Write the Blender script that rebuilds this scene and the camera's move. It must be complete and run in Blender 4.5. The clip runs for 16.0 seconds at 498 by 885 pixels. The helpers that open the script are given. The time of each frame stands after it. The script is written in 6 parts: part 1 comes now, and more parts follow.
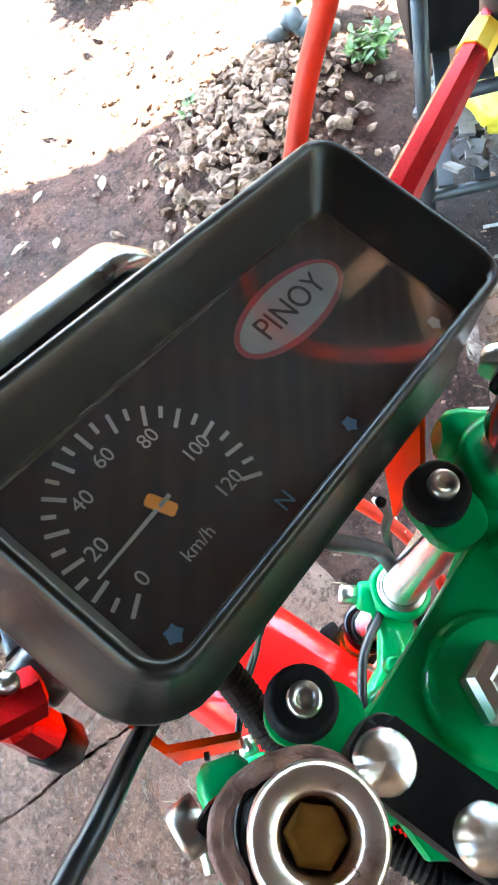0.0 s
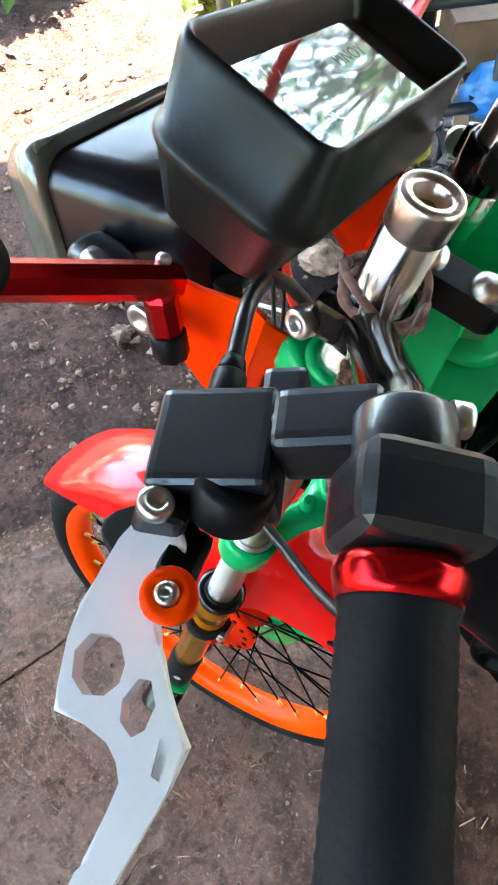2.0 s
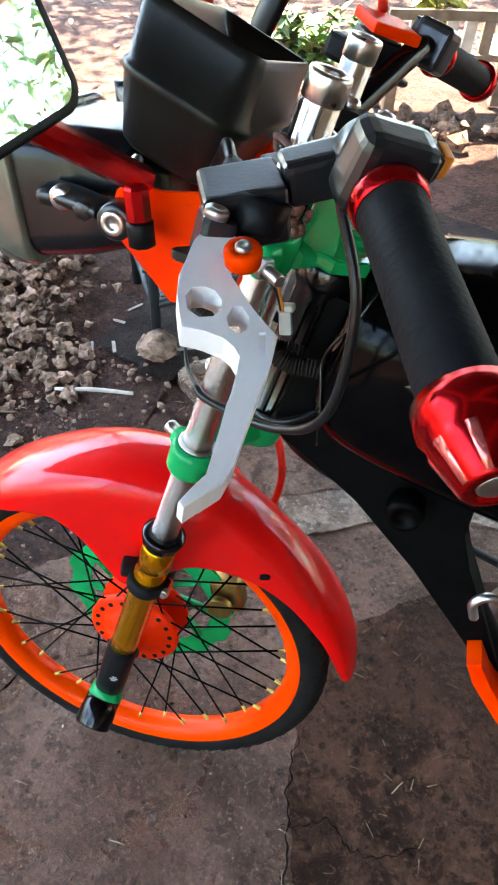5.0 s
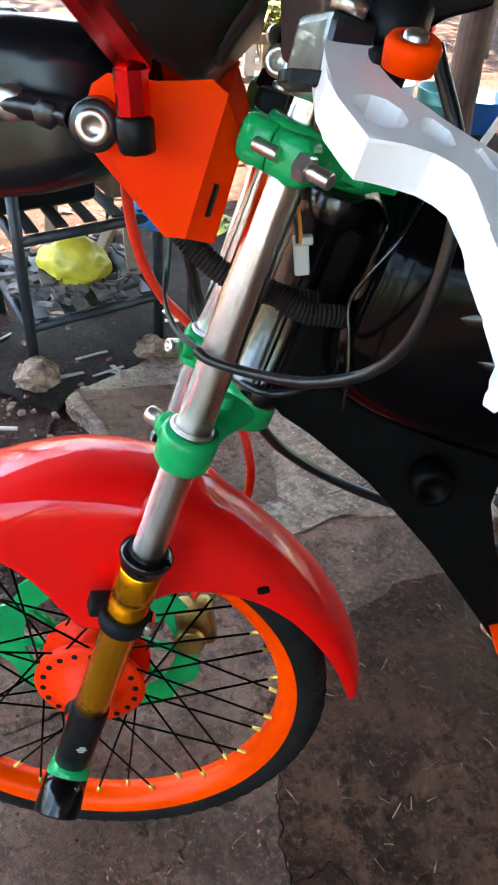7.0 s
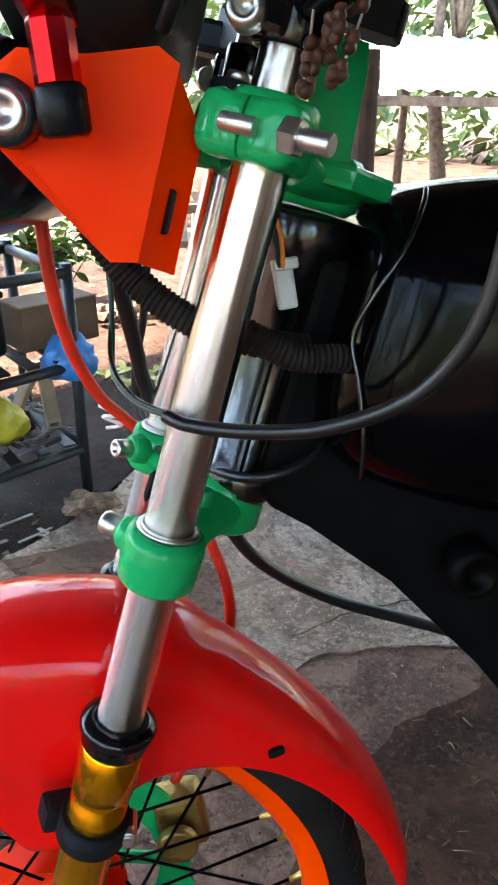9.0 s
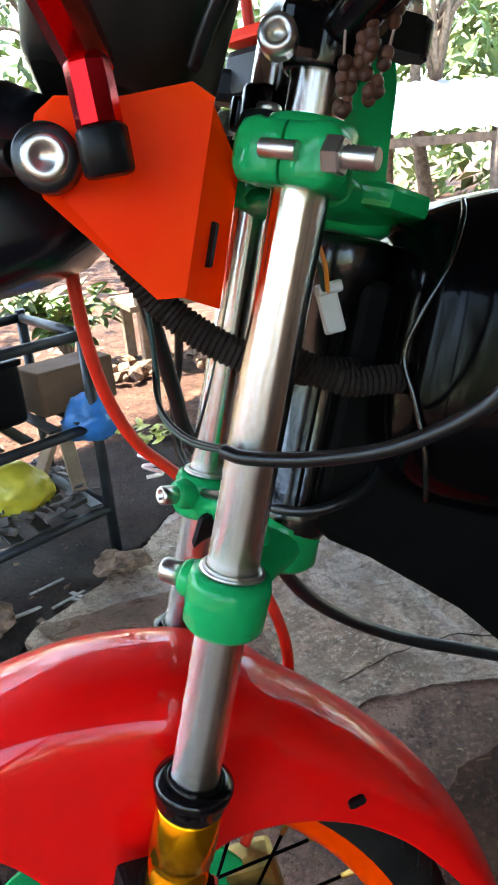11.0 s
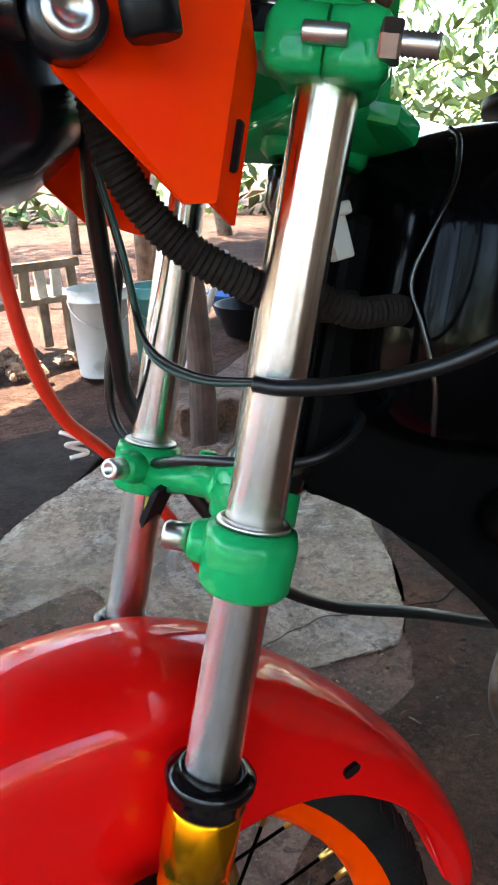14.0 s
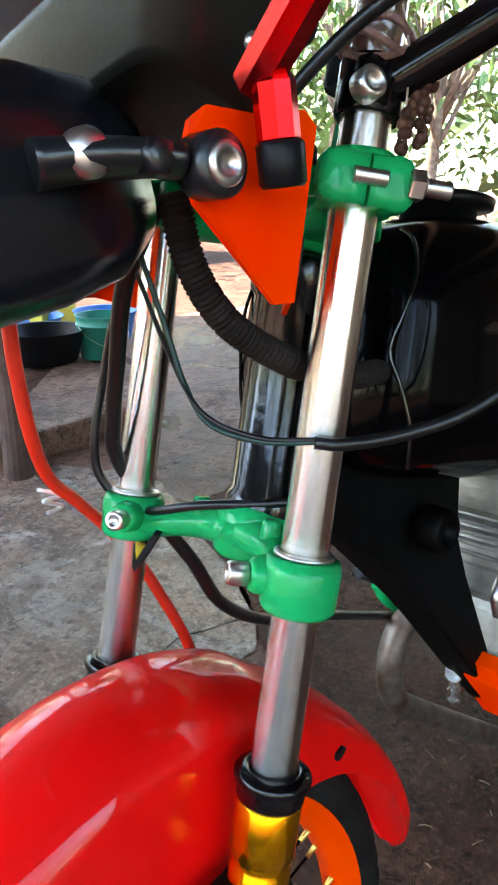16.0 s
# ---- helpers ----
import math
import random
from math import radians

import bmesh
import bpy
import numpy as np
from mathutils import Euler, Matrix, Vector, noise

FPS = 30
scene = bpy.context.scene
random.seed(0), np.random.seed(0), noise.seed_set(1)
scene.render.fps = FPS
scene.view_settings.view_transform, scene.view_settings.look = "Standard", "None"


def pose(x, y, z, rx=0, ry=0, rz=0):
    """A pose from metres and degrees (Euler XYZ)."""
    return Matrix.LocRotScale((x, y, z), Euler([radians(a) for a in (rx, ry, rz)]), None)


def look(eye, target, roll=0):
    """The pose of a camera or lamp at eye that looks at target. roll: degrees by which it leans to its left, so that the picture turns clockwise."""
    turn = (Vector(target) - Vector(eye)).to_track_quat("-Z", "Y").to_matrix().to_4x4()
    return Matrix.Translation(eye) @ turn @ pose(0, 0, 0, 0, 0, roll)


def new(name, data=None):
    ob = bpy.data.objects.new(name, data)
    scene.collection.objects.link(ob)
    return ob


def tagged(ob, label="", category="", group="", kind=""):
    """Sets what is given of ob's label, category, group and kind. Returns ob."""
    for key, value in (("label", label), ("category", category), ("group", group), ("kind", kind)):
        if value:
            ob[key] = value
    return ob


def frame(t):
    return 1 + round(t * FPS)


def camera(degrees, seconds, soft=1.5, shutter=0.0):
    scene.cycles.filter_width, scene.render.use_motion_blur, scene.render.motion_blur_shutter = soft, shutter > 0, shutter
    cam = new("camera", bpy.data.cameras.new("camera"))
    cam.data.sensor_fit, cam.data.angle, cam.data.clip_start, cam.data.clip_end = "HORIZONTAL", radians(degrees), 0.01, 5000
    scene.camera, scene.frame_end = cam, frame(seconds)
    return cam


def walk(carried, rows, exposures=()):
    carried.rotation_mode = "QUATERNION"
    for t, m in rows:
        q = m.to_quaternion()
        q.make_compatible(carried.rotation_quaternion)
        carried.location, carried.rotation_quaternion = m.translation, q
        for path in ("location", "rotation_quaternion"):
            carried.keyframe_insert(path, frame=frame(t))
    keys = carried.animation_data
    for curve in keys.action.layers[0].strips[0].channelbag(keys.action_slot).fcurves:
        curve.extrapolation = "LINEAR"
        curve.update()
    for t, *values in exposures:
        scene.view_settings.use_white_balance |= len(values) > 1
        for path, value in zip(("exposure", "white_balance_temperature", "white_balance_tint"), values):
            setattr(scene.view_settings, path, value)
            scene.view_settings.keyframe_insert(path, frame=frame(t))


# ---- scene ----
cam = camera(39.05, 16.0, soft=2.0, shutter=0.0)
PATH = [
    (0, -0.2156, -0.0069, 1.1297, 30.63, 14.62, -142.95),
    (0.5, -0.2160, 0.0234, 1.1445, 30.22, 13.31, -141.50),
    (1, -0.2300, 0.0635, 1.1661, 30.53, 12.30, -143.40),
    (1.2, -0.2363, 0.0792, 1.1721, 31.00, 11.77, -144.06),
    (1.5, -0.2516, 0.1169, 1.1823, 30.91, 9.60, -145.91),
    (1.8, -0.2627, 0.1940, 1.1650, 33.83, 5.98, -147.84),
    (2, -0.2681, 0.2348, 1.1417, 35.17, 3.43, -147.06),
    (2.4, -0.3068, 0.3041, 1.1263, 41.90, 1.32, -149.49),
    (2.5, -0.3222, 0.3179, 1.1234, 43.47, 2.44, -148.68),
    (3, -0.3586, 0.4122, 1.0935, 45.16, 3.22, -146.27),
    (3.5, -0.3461, 0.4510, 1.0871, 46.61, -0.01, -152.32),
    (4, -0.3129, 0.4698, 1.0948, 46.34, -0.08, -156.81),
    (4.5, -0.2963, 0.4673, 1.1026, 47.11, -1.14, -160.93),
    (4.7, -0.2872, 0.4672, 1.1014, 46.86, -1.44, -162.03),
    (6.8, -0.1717, 0.4340, 0.9987, 50.70, -3.35, -174.05),
    (7, -0.1519, 0.4316, 0.9804, 50.81, -4.09, -176.63),
    (7.5, -0.1142, 0.4309, 0.9482, 52.73, -4.01, -183.93),
    (8, -0.1067, 0.4083, 0.9152, 56.79, -3.84, -185.40),
    (8.2, -0.1082, 0.4007, 0.9062, 59.28, -3.79, -185.76),
    (10.3, -0.1315, 0.2933, 0.8441, 67.96, 4.65, -184.39),
    (10.5, -0.1229, 0.3022, 0.8475, 69.15, 4.37, -184.73),
    (11, -0.0985, 0.3458, 0.8618, 68.12, 4.37, -186.65),
    (11.5, -0.0679, 0.3816, 0.8794, 67.32, 3.38, -189.53),
    (12, -0.0453, 0.3792, 0.8877, 67.32, 4.67, -191.42),
    (12.5, -0.0239, 0.3441, 0.8535, 66.85, 4.07, -194.23),
    (13, -0.0109, 0.3174, 0.8434, 67.34, 2.33, -197.80),
    (13.5, -0.0110, 0.3066, 0.8327, 67.81, 3.06, -200.50),
    (14, -0.0046, 0.3005, 0.8212, 68.45, 2.15, -202.85),
    (14.5, 0.0205, 0.2927, 0.8255, 69.95, 0.05, -208.41),
    (15, 0.0538, 0.2746, 0.8397, 70.22, 0.59, -212.77),
    (15.5, 0.0860, 0.2679, 0.8492, 70.36, 0.25, -217.21),
    (16, 0.1375, 0.2735, 0.8623, 69.65, -0.31, -221.40),
]
walk(cam, [(t, pose(x, y, z, rx, ry, rz)) for t, x, y, z, rx, ry, rz in PATH], [(0.0, 5.7, 6800, 2), (1.0, 5.75, 6800, 2), (1.5, 5.35, 6850, 2), (2.5, 4.8, 7200, 7), (3.5, 4.45, 7250, 8), (4.5, 4.45, 7250, 8), (8.0, 4.15, 7250, 8), (11.0, 3.95, 7250, 8), (14.5, 3.9, 7250, 8), (16.0, 4.1, 7250, 8)])

# ---- world and light ----
SUN_UP, SUN_TURN = 66.0, 135.0
world = bpy.data.worlds.new("sky")
scene.world = world
world.use_nodes = True
wn = world.node_tree.nodes
sky = wn.new("ShaderNodeTexSky")
sky.sky_type, sky.sun_disc = "NISHITA", False
sky.sun_elevation, sky.sun_rotation = radians(SUN_UP), radians(SUN_TURN)
world.node_tree.links.new(sky.outputs[0], wn["Background"].inputs[0])
wn["Background"].inputs[1].default_value = 0.15
sun = new("sun", bpy.data.lights.new("sun", "SUN"))
sun.data.energy, sun.data.angle, sun.data.color = 4.0, radians(0.6), (1.0, 0.95, 0.86)
sa = radians(SUN_TURN)
sun_way = Vector((math.sin(sa) * math.cos(radians(SUN_UP)), math.cos(sa) * math.cos(radians(SUN_UP)), math.sin(radians(SUN_UP))))
sun.matrix_world = look(sun_way * 20, (0, 0, 0))


# ---- materials ----
def material(name, colour, rough=0.5, metal=0.0, vary=0.15, scale=30.0, bump=0.0, bump_scale=80.0, coat=0.0, colour2=None, spots=0.0, spot_scale=12.0, spot_colour=(0.02, 0.015, 0.01), island=0.0, per_object=0.0, spec=0.5):
    m = bpy.data.materials.new(name)
    m.use_nodes = True
    nt = m.node_tree
    n, l = nt.nodes, nt.links
    b = n["Principled BSDF"]
    b.inputs["Metallic"].default_value = metal
    b.inputs["Specular IOR Level"].default_value = spec
    b.inputs["Coat Weight"].default_value = coat
    b.inputs["Coat Roughness"].default_value = 0.035
    tc = n.new("ShaderNodeTexCoord")
    big = n.new("ShaderNodeTexNoise")
    big.inputs["Scale"].default_value, big.inputs["Detail"].default_value = scale, 6.0
    l.new(tc.outputs["Object"], big.inputs["Vector"])
    mix = n.new("ShaderNodeMix")
    mix.data_type = "RGBA"
    c2 = colour2 or tuple(c * (1 - vary) for c in colour)
    c1 = colour if colour2 else tuple(min(1, c * (1 + vary)) for c in colour)
    mix.inputs["A"].default_value, mix.inputs["B"].default_value = (*c1, 1), (*c2, 1)
    ramp = n.new("ShaderNodeValToRGB")
    ramp.color_ramp.elements[0].position, ramp.color_ramp.elements[1].position = 0.35, 0.68
    l.new(big.outputs["Fac"], ramp.inputs["Fac"])
    l.new(ramp.outputs["Color"], mix.inputs["Factor"])
    out = mix.outputs["Result"]
    if spots > 0:
        sp = n.new("ShaderNodeTexNoise")
        sp.inputs["Scale"].default_value, sp.inputs["Detail"].default_value = spot_scale, 8.0
        l.new(tc.outputs["Object"], sp.inputs["Vector"])
        sr = n.new("ShaderNodeValToRGB")
        sr.color_ramp.elements[0].position, sr.color_ramp.elements[1].position = 0.62 - 0.2 * spots, 0.72
        l.new(sp.outputs["Fac"], sr.inputs["Fac"])
        m2 = n.new("ShaderNodeMix")
        m2.data_type = "RGBA"
        m2.inputs["B"].default_value = (*spot_colour, 1)
        l.new(out, m2.inputs["A"])
        l.new(sr.outputs["Color"], m2.inputs["Factor"])
        out = m2.outputs["Result"]
    if island or per_object:
        src = n.new("ShaderNodeNewGeometry").outputs["Random Per Island"] if island else n.new("ShaderNodeObjectInfo").outputs["Random"]
        hsv = n.new("ShaderNodeHueSaturation")
        mr = n.new("ShaderNodeMapRange")
        amt = island or per_object
        mr.inputs["To Min"].default_value, mr.inputs["To Max"].default_value = 1 - amt, 1 + amt
        l.new(src, mr.inputs["Value"])
        l.new(mr.outputs[0], hsv.inputs["Value"])
        l.new(out, hsv.inputs["Color"])
        out = hsv.outputs["Color"]
    l.new(out, b.inputs["Base Color"])
    rr = n.new("ShaderNodeMapRange")
    rr.inputs["To Min"].default_value, rr.inputs["To Max"].default_value = max(0.0, rough - 0.02), min(1.0, rough + (0.02 if metal else 0.08))
    fine = n.new("ShaderNodeTexNoise")
    fine.inputs["Scale"].default_value, fine.inputs["Detail"].default_value = bump_scale, 5.0
    l.new(tc.outputs["Object"], fine.inputs["Vector"])
    l.new(fine.outputs["Fac"], rr.inputs["Value"])
    l.new(rr.outputs[0], b.inputs["Roughness"])
    if bump > 0:
        bn = n.new("ShaderNodeBump")
        bn.inputs["Strength"].default_value, bn.inputs["Distance"].default_value = min(1.0, bump), 0.004
        l.new(fine.outputs["Fac"], bn.inputs["Height"])
        l.new(bn.outputs[0], b.inputs["Normal"])
    return m


RED = material("red_gloss_paint", (0.80, 0.004, 0.004), 0.42, vary=0.05, scale=5, spec=0.05, bump=0.035, bump_scale=24, coat=0.65)
ORANGE = material("orange_fluorescent_paint", (1.0, 0.028, 0.000), 0.42, scale=16, colour2=(1.0, 0.060, 0.0), bump=0.10, bump_scale=26, spec=0.06)
RIM_ORANGE = material("orange_rim_paint", (1.0, 0.056, 0.000), 0.30, vary=0.08, scale=14, spec=0.14)
HUB_ORANGE = material("hub_orange_paint", (1.0, 0.030, 0.002), 0.4, vary=0.1, scale=20, spec=0.15)
GREEN = material("green_gloss_paint", (0.000, 0.325, 0.094), 0.45, vary=0.10, scale=25, bump=0.14, bump_scale=70, spec=0.02, coat=0.45)
CHROME = material("satin_chrome", (0.95, 0.92, 0.88), 0.26, 1.0, vary=0.04, scale=8)
_n, _l = CHROME.node_tree.nodes, CHROME.node_tree.links
_b = _n["Principled BSDF"]
for link in list(_b.inputs["Roughness"].links):
    _l.remove(link)
_b.inputs["Roughness"].default_value, _b.inputs["Anisotropic"].default_value, _b.inputs["Anisotropic Rotation"].default_value = 0.27, 1.0, 0.25
_t = _n.new("ShaderNodeTangent")      # turned finish: fine scratches run round the tube
_t.direction_type, _t.axis = "RADIAL", "Z"
_l.new(_t.outputs[0], _b.inputs["Tangent"])
STEEL = material("brushed_steel", (0.62, 0.60, 0.57), 0.34, 1.0, vary=0.15, scale=60)
WORN_CHROME = material("worn_chrome", (0.74, 0.66, 0.60), 0.28, 1.0, vary=0.2, scale=60, spots=0.3, spot_scale=90, spot_colour=(0.30, 0.16, 0.11))
BRASS = material("brass", (0.62, 0.42, 0.12), 0.3, 1.0, vary=0.2, scale=80)
GOLD = material("gold_anodised", (0.95, 0.43, 0.012), 0.20, 0.95, vary=0.06, scale=20)
RED_ANO = material("red_anodised", (0.60, 0.008, 0.012), 0.20, 0.9, vary=0.1, scale=20)
RUBBER = material("black_rubber", (0.010, 0.0105, 0.012), 0.6, vary=0.2, scale=60, bump=0.15, bump_scale=300, spec=0.1)
TYRE = material("tyre_rubber", (0.011, 0.010, 0.009), 0.75, vary=0.3, scale=25, bump=0.25, bump_scale=200, spec=0.08)
BLACK = material("black_plastic", (0.006, 0.0062, 0.007), 0.36, vary=0.25, scale=30, bump=0.06, bump_scale=400, spec=0.15)
BLACK_GLOSS = material("black_gloss_paint", (0.003, 0.003, 0.004), 0.12, vary=0.1, scale=6, spec=0.40)
FRAME_BLACK = material("frame_black_paint", (0.0018, 0.0018, 0.0018), 0.4, vary=0.3, scale=40, bump=0.1, spec=0.05)
DUSTY_BLACK = material("faded_black_plastic", (0.0085, 0.0085, 0.0072), 0.30, vary=0.30, scale=14, spots=0.10, spot_scale=40, spot_colour=(0.018, 0.017, 0.012), spec=0.24, bump=0.05, bump_scale=300)
WHITE = material("white_powder_coat", (0.88, 0.86, 0.85), 0.40, vary=0.02, scale=25, spots=0.0, spot_scale=70, spot_colour=(0.45, 0.40, 0.34))
ALU = material("cast_aluminium", (0.30, 0.285, 0.25), 0.5, 0.7, vary=0.25, scale=40, bump=0.2, bump_scale=150)
RUST = material("rusty_pipe", (0.16, 0.13, 0.11), 0.42, 0.7, vary=0.4, scale=40, spots=0.6, spot_scale=30, spot_colour=(0.10, 0.045, 0.02))
HOSE_RED = material("red_hose", (0.62, 0.025, 0.010), 0.38, vary=0.12, scale=60, spec=0.3)
CABLE = material("black_cable", (0.006, 0.0065, 0.0075), 0.30, vary=0.2, scale=40, spec=0.45, bump=0.12, bump_scale=90)
CONDUIT = material("dusty_conduit", (0.016, 0.012, 0.010), 0.75, vary=0.3, scale=50, spec=0.1)
WIRE_GREEN = material("green_wire", (0.006, 0.035, 0.028), 0.4)
CLEAR_WHITE = material("white_nylon", (0.5, 0.5, 0.46), 0.4, vary=0.08)
BEAD = material("brown_wooden_bead", (0.085, 0.036, 0.024), 0.4, vary=0.3, scale=120, per_object=0.3, spec=0.3)
BRIGHT_WIRE = material("bright_galvanised_wire", (0.85, 0.84, 0.82), 0.30, 0.75, vary=0.1, scale=80)
STRING = material("pale_string", (0.42, 0.34, 0.29), 0.8)
CORD = material("brown_pink_cord", (0.23, 0.125, 0.10), 0.8, vary=0.35, scale=120, bump=0.5, bump_scale=400)
FLUTE = material("bright_milled_red", (0.95, 0.22, 0.20), 0.22, 0.8, vary=0.05)
# faded olive plastic, its base colour raised to suggest sky glare
FADED_GLARE = material("faded_glare_plastic", (0.085, 0.088, 0.066), 0.16, vary=0.25, scale=12, spots=0.2, spot_scale=16, spot_colour=(0.03, 0.03, 0.02), spec=0.9, coat=0.7)
LAMP_BLACK = material("glossy_faded_black", (0.0040, 0.0050, 0.0075), 0.20, vary=0.3, scale=12, spec=0.45)
DULL_GOLD = material("dull_gold", (0.26, 0.17, 0.05), 0.4, 0.8, vary=0.3, scale=60)
TANK_BLACK = material("tank_black_paint", (0.0012, 0.0012, 0.0016), 0.08, vary=0.1, scale=6, spec=0.08)
POST_BROWN = material("dark_brown_post", (0.075, 0.036, 0.026), 0.7, vary=0.4, scale=14, bump=0.5, bump_scale=60)
SHEEN_BLACK = material("sheeny_black_cast", (0.007, 0.0085, 0.011), 0.30, vary=0.25, scale=30, bump=0.05, bump_scale=300, spec=0.5, coat=0.3)
HEAD_GLOSS = material("head_tube_gloss", (0.004, 0.004, 0.004), 0.14, vary=0.2, scale=20, spec=0.7, bump=0.08, bump_scale=120)


# ---- shape helpers ----
def basis(d):
    d = Vector(d).normalized()
    a = Vector((0, 0, 1)) if abs(d.z) < 0.9 else Vector((1, 0, 0))
    u = d.cross(a).normalized()
    return u, d.cross(u).normalized(), d


def lathe(bm, origin, d, profile, seg=32, closed=False):
    """Turns a profile of (along, radius) round the axis d."""
    u, v, d = basis(d)
    o = Vector(origin)
    rings = []
    for a, r in profile:
        rings.append([bm.verts.new(o + d * a + (u * math.cos(k * math.tau / seg) + v * math.sin(k * math.tau / seg)) * max(r, 1e-5)) for k in range(seg)])
    for i in range(len(rings) - (0 if closed else 1)):
        a, b = rings[i], rings[(i + 1) % len(rings)]
        for k in range(seg):
            f = bm.faces.new((a[k], a[(k + 1) % seg], b[(k + 1) % seg], b[k]))
            f.smooth = True
    if not closed:
        for r, rev in ((rings[0], False), (rings[-1], True)):
            bm.faces.new(r if rev else r[::-1])
    return bm


def cyl(bm, p0, p1, r0, r1=None, seg=24, bevel=0.0):
    p0, p1 = Vector(p0), Vector(p1)
    n = (p1 - p0).length
    r1 = r0 if r1 is None else r1
    b = min(bevel, n / 3)
    prof = [(0, r0), (n, r1)] if b <= 0 else [(0, r0 - b), (b * 0.3, r0 - b * 0.3), (b, r0), (n - b, r1), (n - b * 0.3, r1 - b * 0.3), (n, r1 - b)]
    return lathe(bm, p0, p1 - p0, prof, seg)


def smooth_line(points, steps=8):
    """A Catmull-Rom line through the points."""
    p = [Vector(q) for q in points]
    p = [p[0] * 2 - p[1]] + p + [p[-1] * 2 - p[-2]]
    out = []
    for i in range(1, len(p) - 2):
        for s in range(steps):
            t = s / steps
            a, b, c, d = p[i - 1], p[i], p[i + 1], p[i + 2]
            out.append(0.5 * ((2 * b) + (c - a) * t + (2 * a - 5 * b + 4 * c - d) * t * t + (3 * b - a - 3 * c + d) * t ** 3))
    out.append(p[-2])
    return out


def sweep(bm, points, r, seg=10, steps=8, rib=0.0, straight=False, flat=1.0):
    """A round bar along a line; rib: height of rings along it; r may be a list, one radius for each point given."""
    line = [Vector(q) for q in points] if straight else smooth_line(points, steps)
    tangents = [(line[min(i + 1, len(line) - 1)] - line[max(i - 1, 0)]).normalized() for i in range(len(line))]
    u = basis(tangents[0])[0]
    rings = []
    for i, (p, t) in enumerate(zip(line, tangents)):
        u = (u - t * u.dot(t)).normalized()
        v = t.cross(u)
        rr = r if not isinstance(r, (list, tuple)) else float(np.interp(i / (len(line) - 1) * (len(r) - 1), range(len(r)), r))
        rr += rib * (1 if i % 2 else -1)
        rings.append([bm.verts.new(p + (u * math.cos(k * math.tau / seg) + v * math.sin(k * math.tau / seg) * flat) * rr) for k in range(seg)])
    for a, b in zip(rings, rings[1:]):
        for k in range(seg):
            f = bm.faces.new((a[k], a[(k + 1) % seg], b[(k + 1) % seg], b[k]))
            f.smooth = rib == 0
    bm.faces.new(rings[0][::-1])
    bm.faces.new(rings[-1])
    return bm


def box(bm, centre, size, m=None, bevel=0.0, segs=2):
    """A box, turned by the matrix m, with rounded edges."""
    t = Matrix.Translation(centre) @ (m or Matrix()) @ Matrix.Diagonal((*size, 1))
    made = bmesh.ops.create_cube(bm, size=1.0, matrix=t)["verts"]
    if bevel > 0:
        edges = list({e for v in made for e in v.link_edges})
        bmesh.ops.bevel(bm, geom=edges, offset=bevel, segments=segs, profile=0.6, affect="EDGES")
    return bm


def slab(bm, outline, depth, m=None, bevel=0.0, segs=2, holes=()):
    """An outline of (x, y) given thickness depth along z (from -depth/2), with rounded rims."""
    m = m or Matrix()
    n = len(outline)
    lo = [bm.verts.new(m @ Vector((x, y, -depth / 2))) for x, y in outline]
    hi = [bm.verts.new(m @ Vector((x, y, depth / 2))) for x, y in outline]
    faces = [bm.faces.new(lo[::-1]), bm.faces.new(hi)]
    for i in range(n):
        faces.append(bm.faces.new((lo[i], lo[(i + 1) % n], hi[(i + 1) % n], hi[i])))
    if bevel > 0:
        edges = [e for f in faces[:2] for e in f.edges]
        bmesh.ops.bevel(bm, geom=edges, offset=bevel, segments=segs, profile=0.6, affect="EDGES")
    return bm


def rounded(w, h, r, n=5):
    """The outline of a rectangle w by h with round corners."""
    out = []
    for cx, cy, a0 in ((w / 2 - r, h / 2 - r, 0), (-w / 2 + r, h / 2 - r, 90), (-w / 2 + r, -h / 2 + r, 180), (w / 2 - r, -h / 2 + r, 270)):
        for k in range(n + 1):
            a = radians(a0 + 90 * k / n)
            out.append((cx + r * math.cos(a), cy + r * math.sin(a)))
    return out


def loft(bm, loops, cap=True, smooth=True, close=True):
    """Skins a row of equal loops of points."""
    rings = [[bm.verts.new(Vector(p)) for p in lp] for lp in loops]
    n = len(rings[0])
    for a, b in zip(rings, rings[1:]):
        for k in range(n if close else n - 1):
            f = bm.faces.new((a[k], a[(k + 1) % n], b[(k + 1) % n], b[k]))
            f.smooth = smooth
    if cap:
        bm.faces.new(rings[0][::-1])
        bm.faces.new(rings[-1])
    return bm


def blob(bm, centre, size, seed, rough=0.25, level=2, m=None):
    """A rough lump, such as a stone or a clod."""
    t = Matrix.Translation(centre) @ (m or Matrix()) @ Matrix.Diagonal((*size, 1))
    made = bmesh.ops.create_icosphere(bm, subdivisions=level, radius=1.0)["verts"]
    for v in made:
        k = 1 + rough * noise.noise(v.co * 1.3 + Vector((seed * 7.1, seed * 3.3, seed))) + rough * 0.6 * noise.noise(v.co * 3.1 + Vector((seed, 0, seed * 5.7)))
        v.co = t @ (v.co * k)
    return bm


def mesh_of(name, bm, mat, smooth=None):
    bmesh.ops.recalc_face_normals(bm, faces=bm.faces[:])
    me = bpy.data.meshes.new(name)
    if smooth is not None:
        for f in bm.faces:
            f.smooth = smooth
    bm.to_mesh(me)
    bm.free()
    me.materials.append(mat)
    return me


